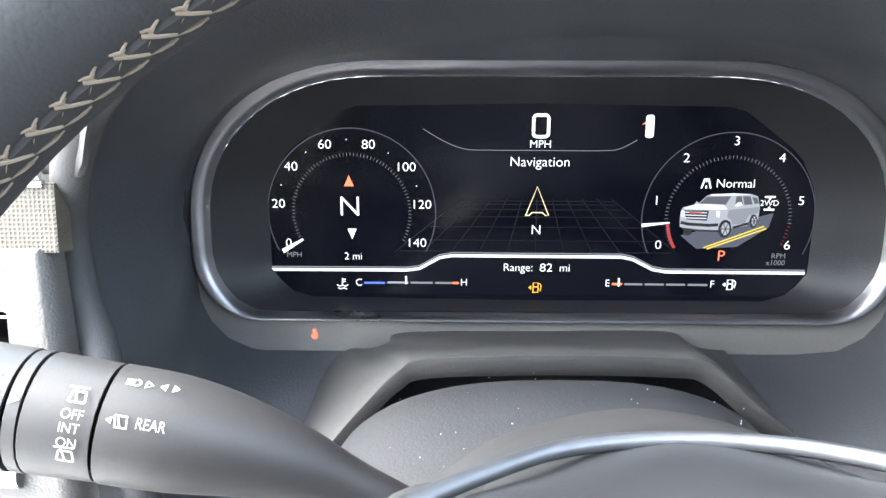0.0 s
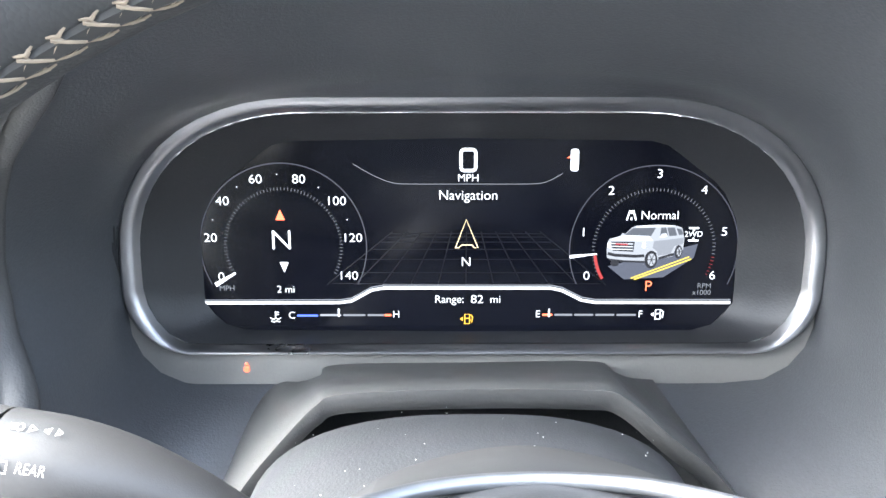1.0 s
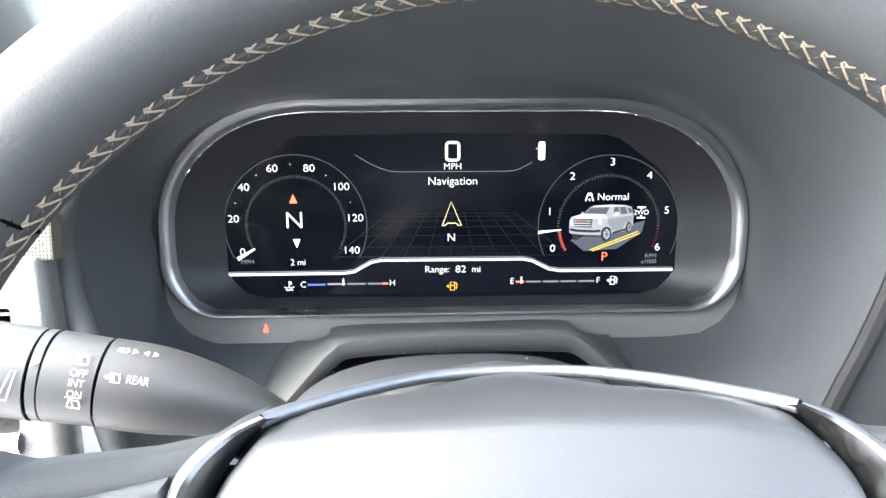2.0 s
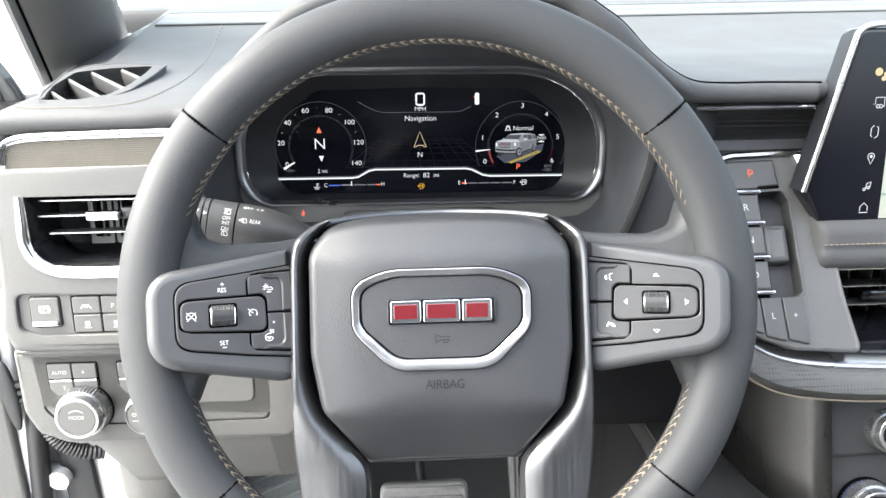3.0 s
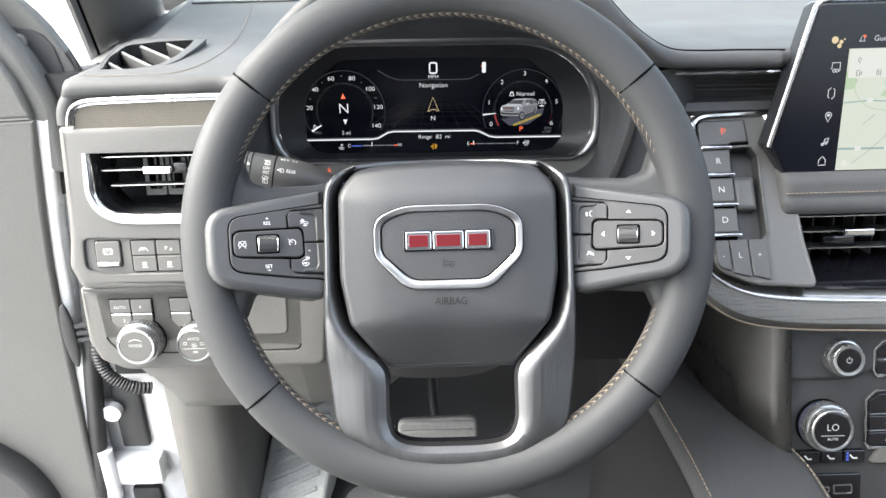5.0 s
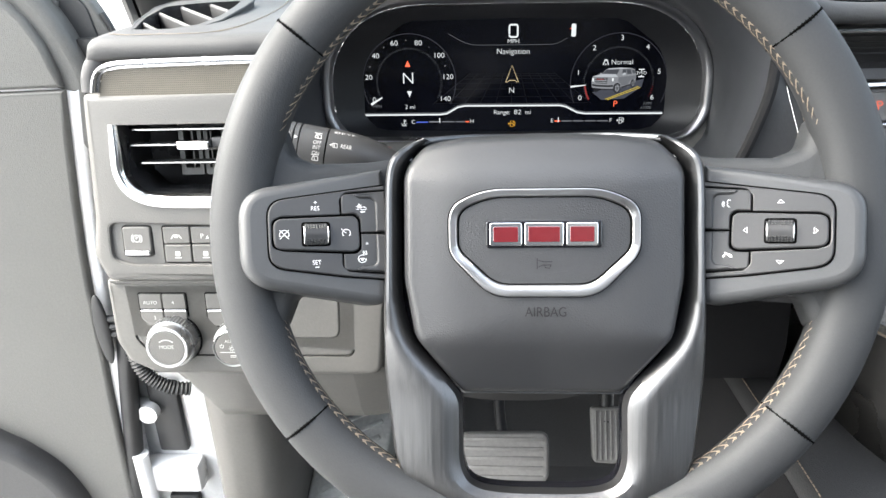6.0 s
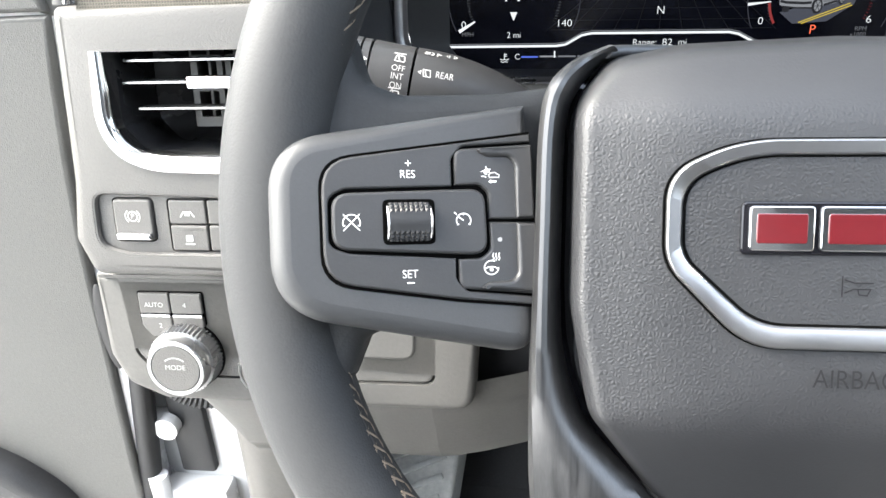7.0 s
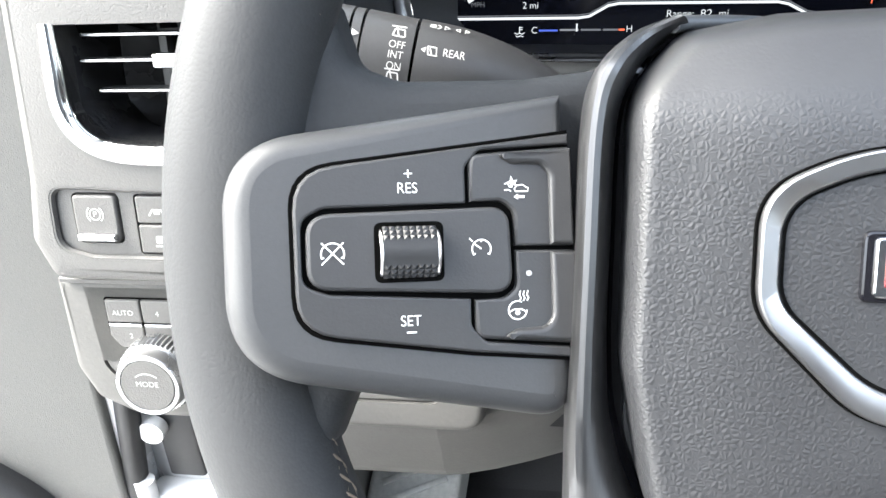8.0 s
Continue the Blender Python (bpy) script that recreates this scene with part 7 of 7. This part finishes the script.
part("plate", prism(rect(0.338, -0.140, 0.388, -0.1050, 0.002), -0.004, 0.001, 0.001), GLOSS, usb)
for x0, x1, h in ((0.346, 0.3575, 0.0024), (0.362, 0.379, 0.0042)):
    part("socket", tube([(x, y, 0.0012) for x, y in rect(x0, -0.1200 - h, x1, -0.1200 + h, 0.0015)], 0.0009, 6, closed=True), CHROME, usb, "metal socket rim")

# ---- console side ----
stack_side = [[(x + 0.006 * k, y - 0.05 * k, 1.065 - 0.17 * k) for k in (0, 0.33, 0.66, 1.0)] for x, y in ((0.312, 0.092), (0.303, 0.096), (0.297, 0.106), (0.286, 0.128), (0.272, 0.165), (0.262, 0.21), (0.258, 0.34))]
solo("stack_side", skin(stack_side), STACKSIDE, "brushed dark metal side of the centre stack", "dashboard panel", kind="structure", smooth=60)
con_l = curve_points([(0.195, 0.300, 0.956), (0.205, 0.20, 0.952), (0.212, 0.13, 0.950), (0.218, 0.034, 0.948), (0.222, -0.06, 0.935), (0.225, -0.35, 0.90), (0.225, -0.7, 0.90)], 5)
con_r = curve_points([(0.262, 0.300, 0.957), (0.263, 0.20, 0.952), (0.285, 0.125, 0.950), (0.314, 0.062, 0.949), (0.322, -0.02, 0.940), (0.325, -0.35, 0.902), (0.325, -0.7, 0.902)], 5)
solo("console_side", skin([[(p.x - 0.006, p.y, 0.62) for p in con_l], [(p.x - 0.0065, p.y, 0.80) for p in con_l], [(p.x - 0.006, p.y, p.z - 0.010) for p in con_l]]), SHADEDCARPET, "carpeted side of the console, seat shade put into its colour", "console", kind="structure", smooth=50)
rows = [[(p.x - 0.0058, p.y, p.z - 0.012) for p in con_l], [(p.x - 0.004, p.y, p.z - 0.006) for p in con_l]] + [[tuple(a + (b - a) * t + Vector((0, 0, 0.004 * math.sin(math.pi * t)))) for a, b in zip(con_l, con_r)] for t in (0.02, 0.1, 0.3, 0.5, 0.7, 0.9, 1.0)] + [[(p.x + 0.008, p.y, p.z - 0.002) for p in con_r], [(p.x + 0.012, p.y, p.z - 0.010) for p in con_r], [(p.x + 0.013, p.y, p.z - 0.20) for p in con_r]]
solo("console", skin(rows), SEATCLOTH, "dark leather console side with tan stitched edges", "console", kind="structure", smooth=50)
for nm, ln, dz in (("console_stitching", con_l, 0.0015), ("console_stitching", con_r, 0.0015)):
    bm = bmesh.new()
    for a, b in zip(ln, ln[1:]):
        m = max(1, int((b - a).length / 0.0045))
        for j in range(m):
            add_tube(bm, [a + (b - a) * (j / m) + Vector((0.004, 0, dz)), a + (b - a) * ((j + 0.65) / m) + Vector((0.004, 0, dz))], 0.0006, 5)
    solo(nm, bm, THREAD, "tan stitching along the console edge", "stitching", kind="stuff")


# ---- knee panel, footwell, pedals ----
knee_prof = [(0.176, 1.002), (0.174, 0.992), (0.180, 0.975), (0.190, 0.955), (0.198, 0.930), (0.212, 0.911), (0.26, 0.902), (0.34, 0.910)]
knee_x = [(-0.348, 0.0), (-0.342, 0.0), (-0.33, 0.0), (-0.30, 0.0), (-0.26, 0.0), (-0.20, 0.0), (-0.18, 0.0), (-0.165, 0.0), (-0.157, 0.0)]
rows = []
for j, (y, z) in enumerate(knee_prof):
    row = []
    for x, _ in knee_x:
        cut = ease(-0.30, -0.35, x)
        row.append((x + 0.022 * ease(2, 6, j) * cut, y + 0.02 * cut, z + (1.01 - z) * 0.25 * cut))
    rows.append(row)
solo("knee_panel", skin(rows), KNEE, "smooth grey knee panel under the dash", "dashboard panel", kind="structure", smooth=60)
solo("knee_panel_end", skin([[(-0.157, y, z), (-0.145, y + 0.002, z), (-0.125, y + 0.008, z), (-0.10, y + 0.018, z), (-0.07, y + 0.032, z), (-0.058, y + 0.05, z), (-0.054, y + 0.12, z)] for y, z in knee_prof]), KNEE, "inner end of the knee panel", "dashboard panel", kind="structure")
# The next two panels are coloured near black for the footwell's deep shade.
solo("under_dash", skin([[(x, y, z) for x in (-0.09, 0.0, 0.1, 0.18, 0.262)] for y, z in ((0.230, 1.01), (0.265, 0.985), (0.30, 0.965), (0.40, 0.95), (0.50, 0.955))]), SHADOWPLASTIC, "underside of the dash above the pedals, its shade in near-black colour", "dashboard panel", kind="structure")
solo("column_opening", skin([[(x, y, z) for x in (-0.13, -0.07, 0.0, 0.08, 0.165, 0.235)] for y, z in ((0.215, 1.128), (0.21, 1.10), (0.208, 1.05), (0.202, 1.0), (0.21, 0.96))]), SHADOWPLASTIC, "panel round the steering column, its shade put into the colour", "dashboard panel", kind="structure")
solo("kick_panel", skin([[(x, y, z) for z in (0.93, 0.85, 0.75, 0.62)] for x, y in ((-0.366, 0.34), (-0.360, 0.298), (-0.352, 0.290), (-0.335, 0.288), (-0.31, 0.289), (-0.292, 0.294), (-0.283, 0.310), (-0.280, 0.40), (-0.278, 0.62))]), KNEE, "grey plastic kick panel in the footwell", "trim panel", kind="structure", smooth=60)
solo("firewall", skin([[(x, y, z) for x in (-0.40, -0.2, 0.0, 0.2, 0.3)] for y, z in ((0.36, 1.0), (0.48, 0.95), (0.58, 0.85), (0.62, 0.74), (0.58, 0.66), (0.48, 0.62))]), CARPET, "dark carpeted bulkhead", "bulkhead", kind="structure", smooth=60)
solo("floor", slab([[(x, y, 0.62) for x in (-0.52, -0.2, 0.2, 0.9)] for y in (0.5, 0.2, -0.3, -1.4)], (0, 0, -0.05)), CARPET, "dark grey carpeted cabin floor", "floor", kind="structure")
solo("floor_mat", prism(rounded([(-0.16, -0.42, 0.05), (0.15, -0.42, 0.05), (0.15, 0.33, 0.07), (0.02, 0.40, 0.05), (-0.16, 0.40, 0.05)], 0, 6), 0.622, 0.632, 0.004), SUNLITMAT, "carpet floor mat, lightened as if in daylight", "mat")
# foot rest
FR = Matrix.Translation((-0.225, 0.40, 0.668)) @ Matrix.Rotation(radians(-6), 4, "Z") @ Matrix.Rotation(radians(28), 4, "X")
rest = thing("foot_rest", "ribbed plastic foot rest beside the pedals, coloured pale as if in daylight", "foot rest", FR)
part("pad", prism(rect(-0.055, -0.15, 0.045, 0.12, 0.012), -0.05, 0.0, 0.005, 3), SUNLITPAD, rest)
for k in range(11):
    part("rib", box(-0.040, -0.0035, -0.001, 0.040, 0.0035, 0.004, 0.0015), SUNLITPAD, rest, m=Matrix.Translation((-0.005, -0.125 + 0.0235 * k, 0)) @ Matrix.Rotation(radians(28), 4, "Z"))
PB = frame_at((-0.017, 0.31, 0.777), (0.35, 0.94))
brake = thing("brake_pedal", "grey rubber brake pedal with cross ribs", "pedal", PB)
part("pad", prism(rounded([(-0.053, 0.028, 0.012), (0.053, 0.030, 0.012), (0.053, -0.030, 0.012), (-0.053, -0.032, 0.012)], 0, 5), -0.012, 0.0, 0.004, 3), PEDALRUB, brake)
for k in range(5):
    part("rib", box(-0.046, -0.0023 + (k - 2) * 0.0115, -0.001, 0.046, 0.0023 + (k - 2) * 0.0115, 0.0022, 0.001), PEDALRUB, brake)
part("arm", tube([(0, 0.0, -0.010), (-0.005, 0.05, -0.03), (-0.01, 0.16, -0.05), (-0.01, 0.30, -0.04)], 0.007, 10), SHADOWPLASTIC, brake, "black steel arm")
PA = frame_at((0.110, 0.36, 0.765), (0.45, 0.9))
acc = thing("accelerator_pedal", "grey rubber accelerator pedal with upright ribs", "pedal", PA)
part("pad", prism(rounded([(-0.019, 0.040, 0.005), (0.022, 0.040, 0.005), (0.016, -0.030, 0.010), (-0.017, -0.028, 0.008)], 0, 5), -0.010, 0.0, 0.003, 3), PEDALRUB, acc)
for k in range(5):
    part("rib", box(-0.0012 + (k - 2) * 0.0062, -0.024, -0.001, 0.0012 + (k - 2) * 0.0062, 0.036, 0.002, 0.0008), PEDALRUB, acc)
part("arm", tube([(0, 0.02, -0.008), (0.01, 0.12, -0.03), (0.01, 0.22, -0.02)], 0.009, 10), RUBBER, acc)

# ---- door opening: painted body, hinge, check strap, cable boot ----
levels = (1.12, 1.1, 0.95, 0.80, 0.65, 0.45)
solo("body_pillar", slab([[(x, y, z) for z in levels] for x, y in ((-0.345, 0.42), (-0.36, 0.380), (-0.39, 0.364), (-0.42, 0.362), (-0.46, 0.362), (-0.49, 0.375), (-0.54, 0.44), (-0.62, 0.50))], (0.02, 0.06, 0)), WHITEBODY, "white painted body pillar in the door opening", "car body", kind="structure", smooth=60)
solo("pillar_base", slab([[(x, y, z) for z in (1.262, 1.2, 1.12)] for x, y in ((-0.385, 0.41), (-0.395, 0.372), (-0.42, 0.358), (-0.46, 0.358), (-0.49, 0.372), (-0.54, 0.44))], (0.02, 0.06, 0)), RUBBER, "dark sealed foot of the windscreen pillar", "pillar", kind="structure", smooth=60)
solo("pillar_cladding", slab([[(-0.3685, 0.30, z) for z in (1.25, 1.1, 1.0, 0.95)], [(-0.380, 0.285, z) for z in (1.25, 1.1, 1.0, 0.95)], [(-0.405, 0.30, z) for z in (1.25, 1.1, 1.0, 0.95)]], (0, 0.05, 0)), DASH, "grey pillar trim beside the dash", "trim panel", kind="structure", smooth=60)
solo("door_seal", tube(curve_points([(-0.436, 0.345, 1.10), (-0.446, 0.340, 1.0), (-0.469, 0.34, 0.873), (-0.484, 0.34, 0.77), (-0.500, 0.34, 0.667), (-0.512, 0.34, 0.50)], 6), 0.0115, 10), RUBBER, "black rubber door seal on the pillar", "seal")
# Black blocks on the pillar face paint the shade of its openings.
solo("pillar_dark_block", box(-0.459, 0.352, 0.745, -0.421, 0.364, 0.850, 0.004), RUBBER, "black block for a shaded opening in the painted pillar", "recess", kind="structure")
solo("pillar_dark_block", box(-0.462, 0.352, 0.560, -0.421, 0.364, 0.672, 0.004), RUBBER, "black block for the shaded lower opening in the painted pillar", "recess", kind="structure")
# Added block that darkens the pillar round the cable boot.
solo("pillar_dark_block", box(-0.444, 0.350, 0.866, -0.350, 0.3605, 0.965, 0.004), RUBBER, "black block darkening the painted pillar behind the cable boot", "recess", kind="structure")
hinge = thing("hinge_assembly", "white painted hinge on the body pillar", "hinge")
part("leaf", box(-0.480, 0.335, 0.690, -0.405, 0.366, 0.735, 0.008), WHITEBODY, hinge)
part("barrel", tube([(-0.476, 0.335, 0.675), (-0.476, 0.335, 0.755)], 0.010, 14), WHITEBODY, hinge)
part("pin_head", tube([(-0.457, 0.350, 0.8125), (-0.457, 0.338, 0.8125)], 0.0125, 16), WHITEBODY, hinge)
part("pin_arm", box(-0.484, 0.342, 0.801, -0.455, 0.362, 0.824, 0.003), WHITEBODY, hinge)
boot = bmesh.new()
bp = curve_points([(-0.446, 0.338, 0.945), (-0.452, 0.334, 0.918), (-0.450, 0.332, 0.898), (-0.443, 0.331, 0.880), (-0.430, 0.332, 0.866), (-0.414, 0.335, 0.856), (-0.396, 0.342, 0.850)], 9)
add_tube(boot, bp, [0.0070 + (0.0018 if k % 2 else 0) for k in range(len(bp))], 14)
solo("cable_boot", boot, RUBBER, "black corrugated rubber cable boot", "cable boot", smooth=25)
strap = thing("check_strap", "black door check strap", "door strap")
for z in (0.957, 0.947, 0.937):
    part("strap_bar", tube([(-0.415, 0.335, z), (-0.445, 0.331, z - 0.001), (-0.474, 0.328, z - 0.002)], 0.0044, 8), RUBBER, strap)
slot = bmesh.new()
bmesh.ops.create_uvsphere(slot, u_segments=20, v_segments=12, radius=1.0, matrix=Matrix.Translation((-0.477, 0.3255, 0.942)) @ Matrix.Diagonal((0.0090, 0.004, 0.046, 1)))
part("strap_pocket", slot, RUBBER, strap, "black lens-shaped slot for the strap")

# ---- open front door ----
HX, HY, OPEN = -0.462, 0.33, 82
DM = Matrix.Translation((HX, HY, 0)) @ Matrix.Rotation(radians(-OPEN), 4, "Z")
door = thing("front_door", "open front door with a grey grained inner panel and dark speaker pocket", "car door", DM)


def door_plate(outline, x0, x1, bevel=0.0):
    """A plate of the door: outline in metres behind the hinge and above the ground."""
    bm = prism([(-s, z) for s, z in outline][::-1], x0, x1, bevel, 4)
    bmesh.ops.transform(bm, matrix=Matrix(((0, 0, 1, 0), (1, 0, 0, 0), (0, 1, 0, 0), (0, 0, 0, 1))), verts=bm.verts)
    return bm


edge = [(-0.004, 1.2165), (0.002, 1.165), (0.010, 1.10), (0.0165, 1.036), (0.0195, 0.987), (0.024, 0.888), (0.029, 0.788), (0.033, 0.686), (0.040, 0.48)]
part("shell", door_plate([(s - 0.013, z) for s, z in edge][::-1] + [(-0.012, 1.215), (0.04, 1.23), (1.05, 1.25), (1.05, 0.45)], -0.10, -0.009, 0.005), WHITEBODY, door, "white painted door shell")
part("inner_panel", door_plate(edge[::-1] + [(0.5, 1.2175), (1.0, 1.219), (1.0, 0.48)], -0.009, 0.0, 0.006), DOOR, door, "pale grey grained inner panel")
part("upper_panel", door_plate([(-0.003, 1.2190), (0.0, 1.238), (0.006, 1.262), (0.018, 1.287), (0.034, 1.307), (0.07, 1.335), (0.16, 1.365), (0.4, 1.385), (1.0, 1.395), (1.0, 1.221)], -0.012, -0.001, 0.006), DOOR, door, "grey upper door panel")
rim_out = [(p.x, p.y) for p in curve_points([(-0.0265, 1.150, 0), (-0.0275, 1.205, 0), (-0.0265, 1.232, 0), (-0.0190, 1.258, 0), (-0.0090, 1.283, 0), (0.0060, 1.310, 0), (0.022, 1.335, 0), (0.06, 1.365, 0), (0.2, 1.40, 0), (1.0, 1.42, 0)], 4)]
part("upper_rim", door_plate(rim_out + [(1.0, 1.30), (0.08, 1.30), (0.02, 1.25), (0.0, 1.15)], -0.040, -0.010, 0.011), DOOR, door, "soft grey door rim")
sail = part("mirror_sail", door_plate(rounded([(-0.026, 1.19), (-0.034, 1.215, 0.01), (-0.0545, 1.249, 0.003), (-0.0515, 1.2575), (-0.0408, 1.2845), (-0.0265, 1.3115), (-0.0157, 1.3269), (0.0, 1.345), (0.03, 1.366, 0.02), (0.10, 1.385), (0.10, 1.30), (0.0, 1.19)], 0.004, 6), -0.060, -0.041, 0.004), DOOR, door, "grey mirror corner panel")
part("sail_panel", door_plate(rounded([(-0.027, 1.195), (-0.034, 1.222, 0.006), (-0.0385, 1.2445, 0.008), (-0.0302, 1.290, 0.012), (-0.0217, 1.3038, 0.01), (-0.0114, 1.310, 0.01), (0.02, 1.318), (0.08, 1.32), (0.08, 1.20)], 0.003, 5), -0.0412, -0.0388, 0.001), DARKPLASTIC, sail, "dark inner panel")
part("edge_strip", tube([(-0.0415, 0.0430, 1.2850), (-0.0415, 0.0480, 1.2740), (-0.0415, 0.0530, 1.2590), (-0.0415, 0.0545, 1.2500)], 0.0028, 6), RUBBER, sail, "black rubber edge strip")
part("sail_button", door_plate(circle(0.004, 1.298, 0.009, 20), -0.045, -0.033, 0.003), DOOR, sail, "round grey cap")
pocket = part("speaker_pocket", door_plate([(p.x, p.y) for p in curve_points([(0.074, 0.48, 0), (0.077, 0.60, 0), (0.082, 0.685, 0), (0.092, 0.724, 0), (0.107, 0.756, 0), (0.129, 0.783, 0), (0.150, 0.802, 0), (0.20, 0.832, 0), (0.35, 0.87, 0), (0.9, 0.90, 0)], 4)] + [(0.9, 0.48)], -0.01, 0.026, 0.018), DARKPLASTIC, door, "dark moulded speaker pocket")
part("speaker_mesh", door_plate([(p.x, p.y) for p in curve_points([(0.118, 0.48, 0), (0.125, 0.62, 0), (0.138, 0.684, 0), (0.157, 0.708, 0), (0.18, 0.727, 0), (0.21, 0.747, 0), (0.40, 0.80, 0), (0.6, 0.81, 0)], 4)] + [(0.6, 0.48)], 0.02, 0.0285, 0.003), SPEAKER, pocket, "grey speaker mesh")

# ---- windscreen pillar, windscreen, shell round the cabin ----
pillar_rows = []
for dz in (-0.16, -0.06, 0.0, 0.05, 0.12, 0.25, 0.4, 0.56):
    pillar_rows.append([(-0.4985 + 0.16 * dz, 0.60 - 0.75 * dz, 1.24 + dz), (-0.4965 + 0.16 * dz, 0.587 - 0.75 * dz, 1.24 + dz), (-0.490 + 0.16 * dz, 0.585 - 0.75 * dz, 1.24 + dz), (-0.487 + 0.16 * dz, 0.60 - 0.75 * dz, 1.24 + dz), (-0.478 + 0.16 * dz, 0.60 - 0.76 * dz, 1.24 + dz), (-0.440 + 0.17 * dz, 0.655 - 0.8 * dz, 1.24 + dz), (-0.425 + 0.18 * dz, 0.72 - 0.85 * dz, 1.24 + dz), (-0.440 + 0.18 * dz, 0.78 - 0.85 * dz, 1.24 + dz)])
solo("windscreen_pillar", skin(pillar_rows), DASH, "grey windscreen pillar trim with a dark seam", "pillar", kind="structure", smooth=50)
solo("pillar_seam", tube([r[3] for r in pillar_rows], 0.0024, 6), BLACK, "dark seam along the pillar", "trim", kind="structure")
solo("pillar_seal", tube([r[0] for r in pillar_rows], 0.004, 8), RUBBER, "black door seal along the pillar", "trim", kind="structure")
solo("dash_corner", skin([[(-0.500, 0.56, 1.235), (-0.46, 0.60, 1.262), (-0.40, 0.70, 1.30), (-0.36, 0.86, 1.330)], [(-0.40, 0.40, 1.268), (-0.38, 0.45, 1.276), (-0.35, 0.56, 1.288), (-0.30, 0.85, 1.332)]]), DASHTOP, "grey corner of the dash below the pillar", "dashboard", kind="structure", smooth=60)
wind = solo("windscreen", slab([[(-0.60, 0.95, 1.30), (0.0, 1.02, 1.31), (0.9, 0.98, 1.30)], [(-0.50, 0.55, 1.60), (0.0, 0.62, 1.60), (0.9, 0.57, 1.60)], [(-0.42, 0.22, 1.86), (0.0, 0.30, 1.86), (0.85, 0.25, 1.86)]], (0, 0.005, 0.004)), GLASS, "clear windscreen glass", "windscreen", kind="structure", smooth=60)
wind.visible_shadow = False
solo("windscreen_base", box(-0.62, 0.93, 1.27, 1.0, 1.01, 1.312, 0.01), RUBBER, "black strip at the foot of the windscreen", "trim", kind="structure")
solo("bonnet", slab([[(x, 1.03, 1.20) for x in (-0.65, 0.15, 1.0)], [(x, 1.6, 1.17) for x in (-0.7, 0.15, 1.0)], [(x, 2.3, 1.06) for x in (-0.65, 0.15, 0.95)]], (0, 0, -0.04)), WHITEBODY, "white painted bonnet", "car body", kind="structure", smooth=60)
# Unseen opening cut in the roof only to bring light from above.
solo("roof", holed(rect(-0.52, -1.5, 1.0, 0.22), [rect(-0.30, -0.88, 0.78, -0.04, 0.05)], 1.88, 1.93), HEADLINER, "pale cloth headliner with an unseen opening added to let in light", "roof", kind="structure")
# Unseen full-height wall, added to keep light from behind off the wheel.
solo("rear_wall", box(-0.47, -1.56, 0.6, 1.0, -1.5, 1.93), SEATCLOTH, "unseen dark wall that keeps out light from behind", "wall", kind="structure")
# Seat out of view, added to shade the wheel from behind and below.
seat = thing("unseen_driver_seat", "black leather driver's seat, added out of view to block light", "car seat")
seat_line = lambda pts, hw: skin([[(x * hw, y + 0.02 * (abs(x) ** 3), z + (0.035 * ease(0.55, 0.9, abs(x)) - 0.04 * ease(0.9, 1.0, abs(x)))) for x in (-1, -0.97, -0.9, -0.75, -0.55, -0.25, 0.0, 0.25, 0.55, 0.75, 0.9, 0.97, 1)] for y, z in pts])
part("cushion", seat_line([(-0.24, 0.70), (-0.215, 0.80), (-0.205, 0.88), (-0.225, 0.925), (-0.27, 0.940), (-0.40, 0.930), (-0.55, 0.915), (-0.70, 0.90)], 0.25), SEATCLOTH, seat, "seat cushion", 60)
part("backrest", skin([[(x * (0.24 - 0.05 * ease(1.3, 1.55, z)), y + 0.05 * ease(0.5, 0.95, abs(x)), z) for x in (-1, -0.9, -0.7, -0.4, 0.0, 0.4, 0.7, 0.9, 1)] for y, z in ((-0.70, 0.88), (-0.705, 1.0), (-0.72, 1.15), (-0.75, 1.30), (-0.78, 1.42), (-0.80, 1.50), (-0.83, 1.535), (-0.87, 1.53), (-0.88, 1.45), (-0.84, 1.1), (-0.82, 0.75))]), SEATCLOTH, seat, "seat backrest", 60)
part("base", box(-0.22, -0.80, 0.62, 0.22, -0.28, 0.80, 0.03), SHADOWPLASTIC, seat, "dark seat base")
# Low wall out of view, put in to weaken light entering behind the door.
solo("rear_side", box(-0.53, -1.5, 0.6, -0.47, -0.72, 1.28), DOOR, "unseen grey side wall added to cut light from the left rear", "wall", kind="structure")
solo("passenger_side", box(0.96, -1.5, 0.6, 1.02, 0.6, 1.28), DOOR, "grey passenger side wall below the windows", "wall", kind="structure")
solo("passenger_dash", skin([[(x, y, z) for x in (0.50, 0.7, 0.95)] for y, z in ((0.25, 1.22), (0.18, 1.19), (0.16, 1.10), (0.13, 1.0), (0.22, 0.86), (0.40, 0.80))]), DASH, "grey passenger side of the dash", "dashboard panel", kind="structure", smooth=60)
solo("sill", box(-0.56, -1.2, 0.50, -0.43, 0.34, 0.635, 0.012), WHITEBODY, "white painted door sill", "car body", kind="structure")
solo("ground", slab([[(x, y, 0.0) for x in (-400, 0, 400)] for y in (-400, 0, 400)], (0, 0, -0.1)), CONCRETE, "pale concrete ground outside the car", "ground", kind="structure")
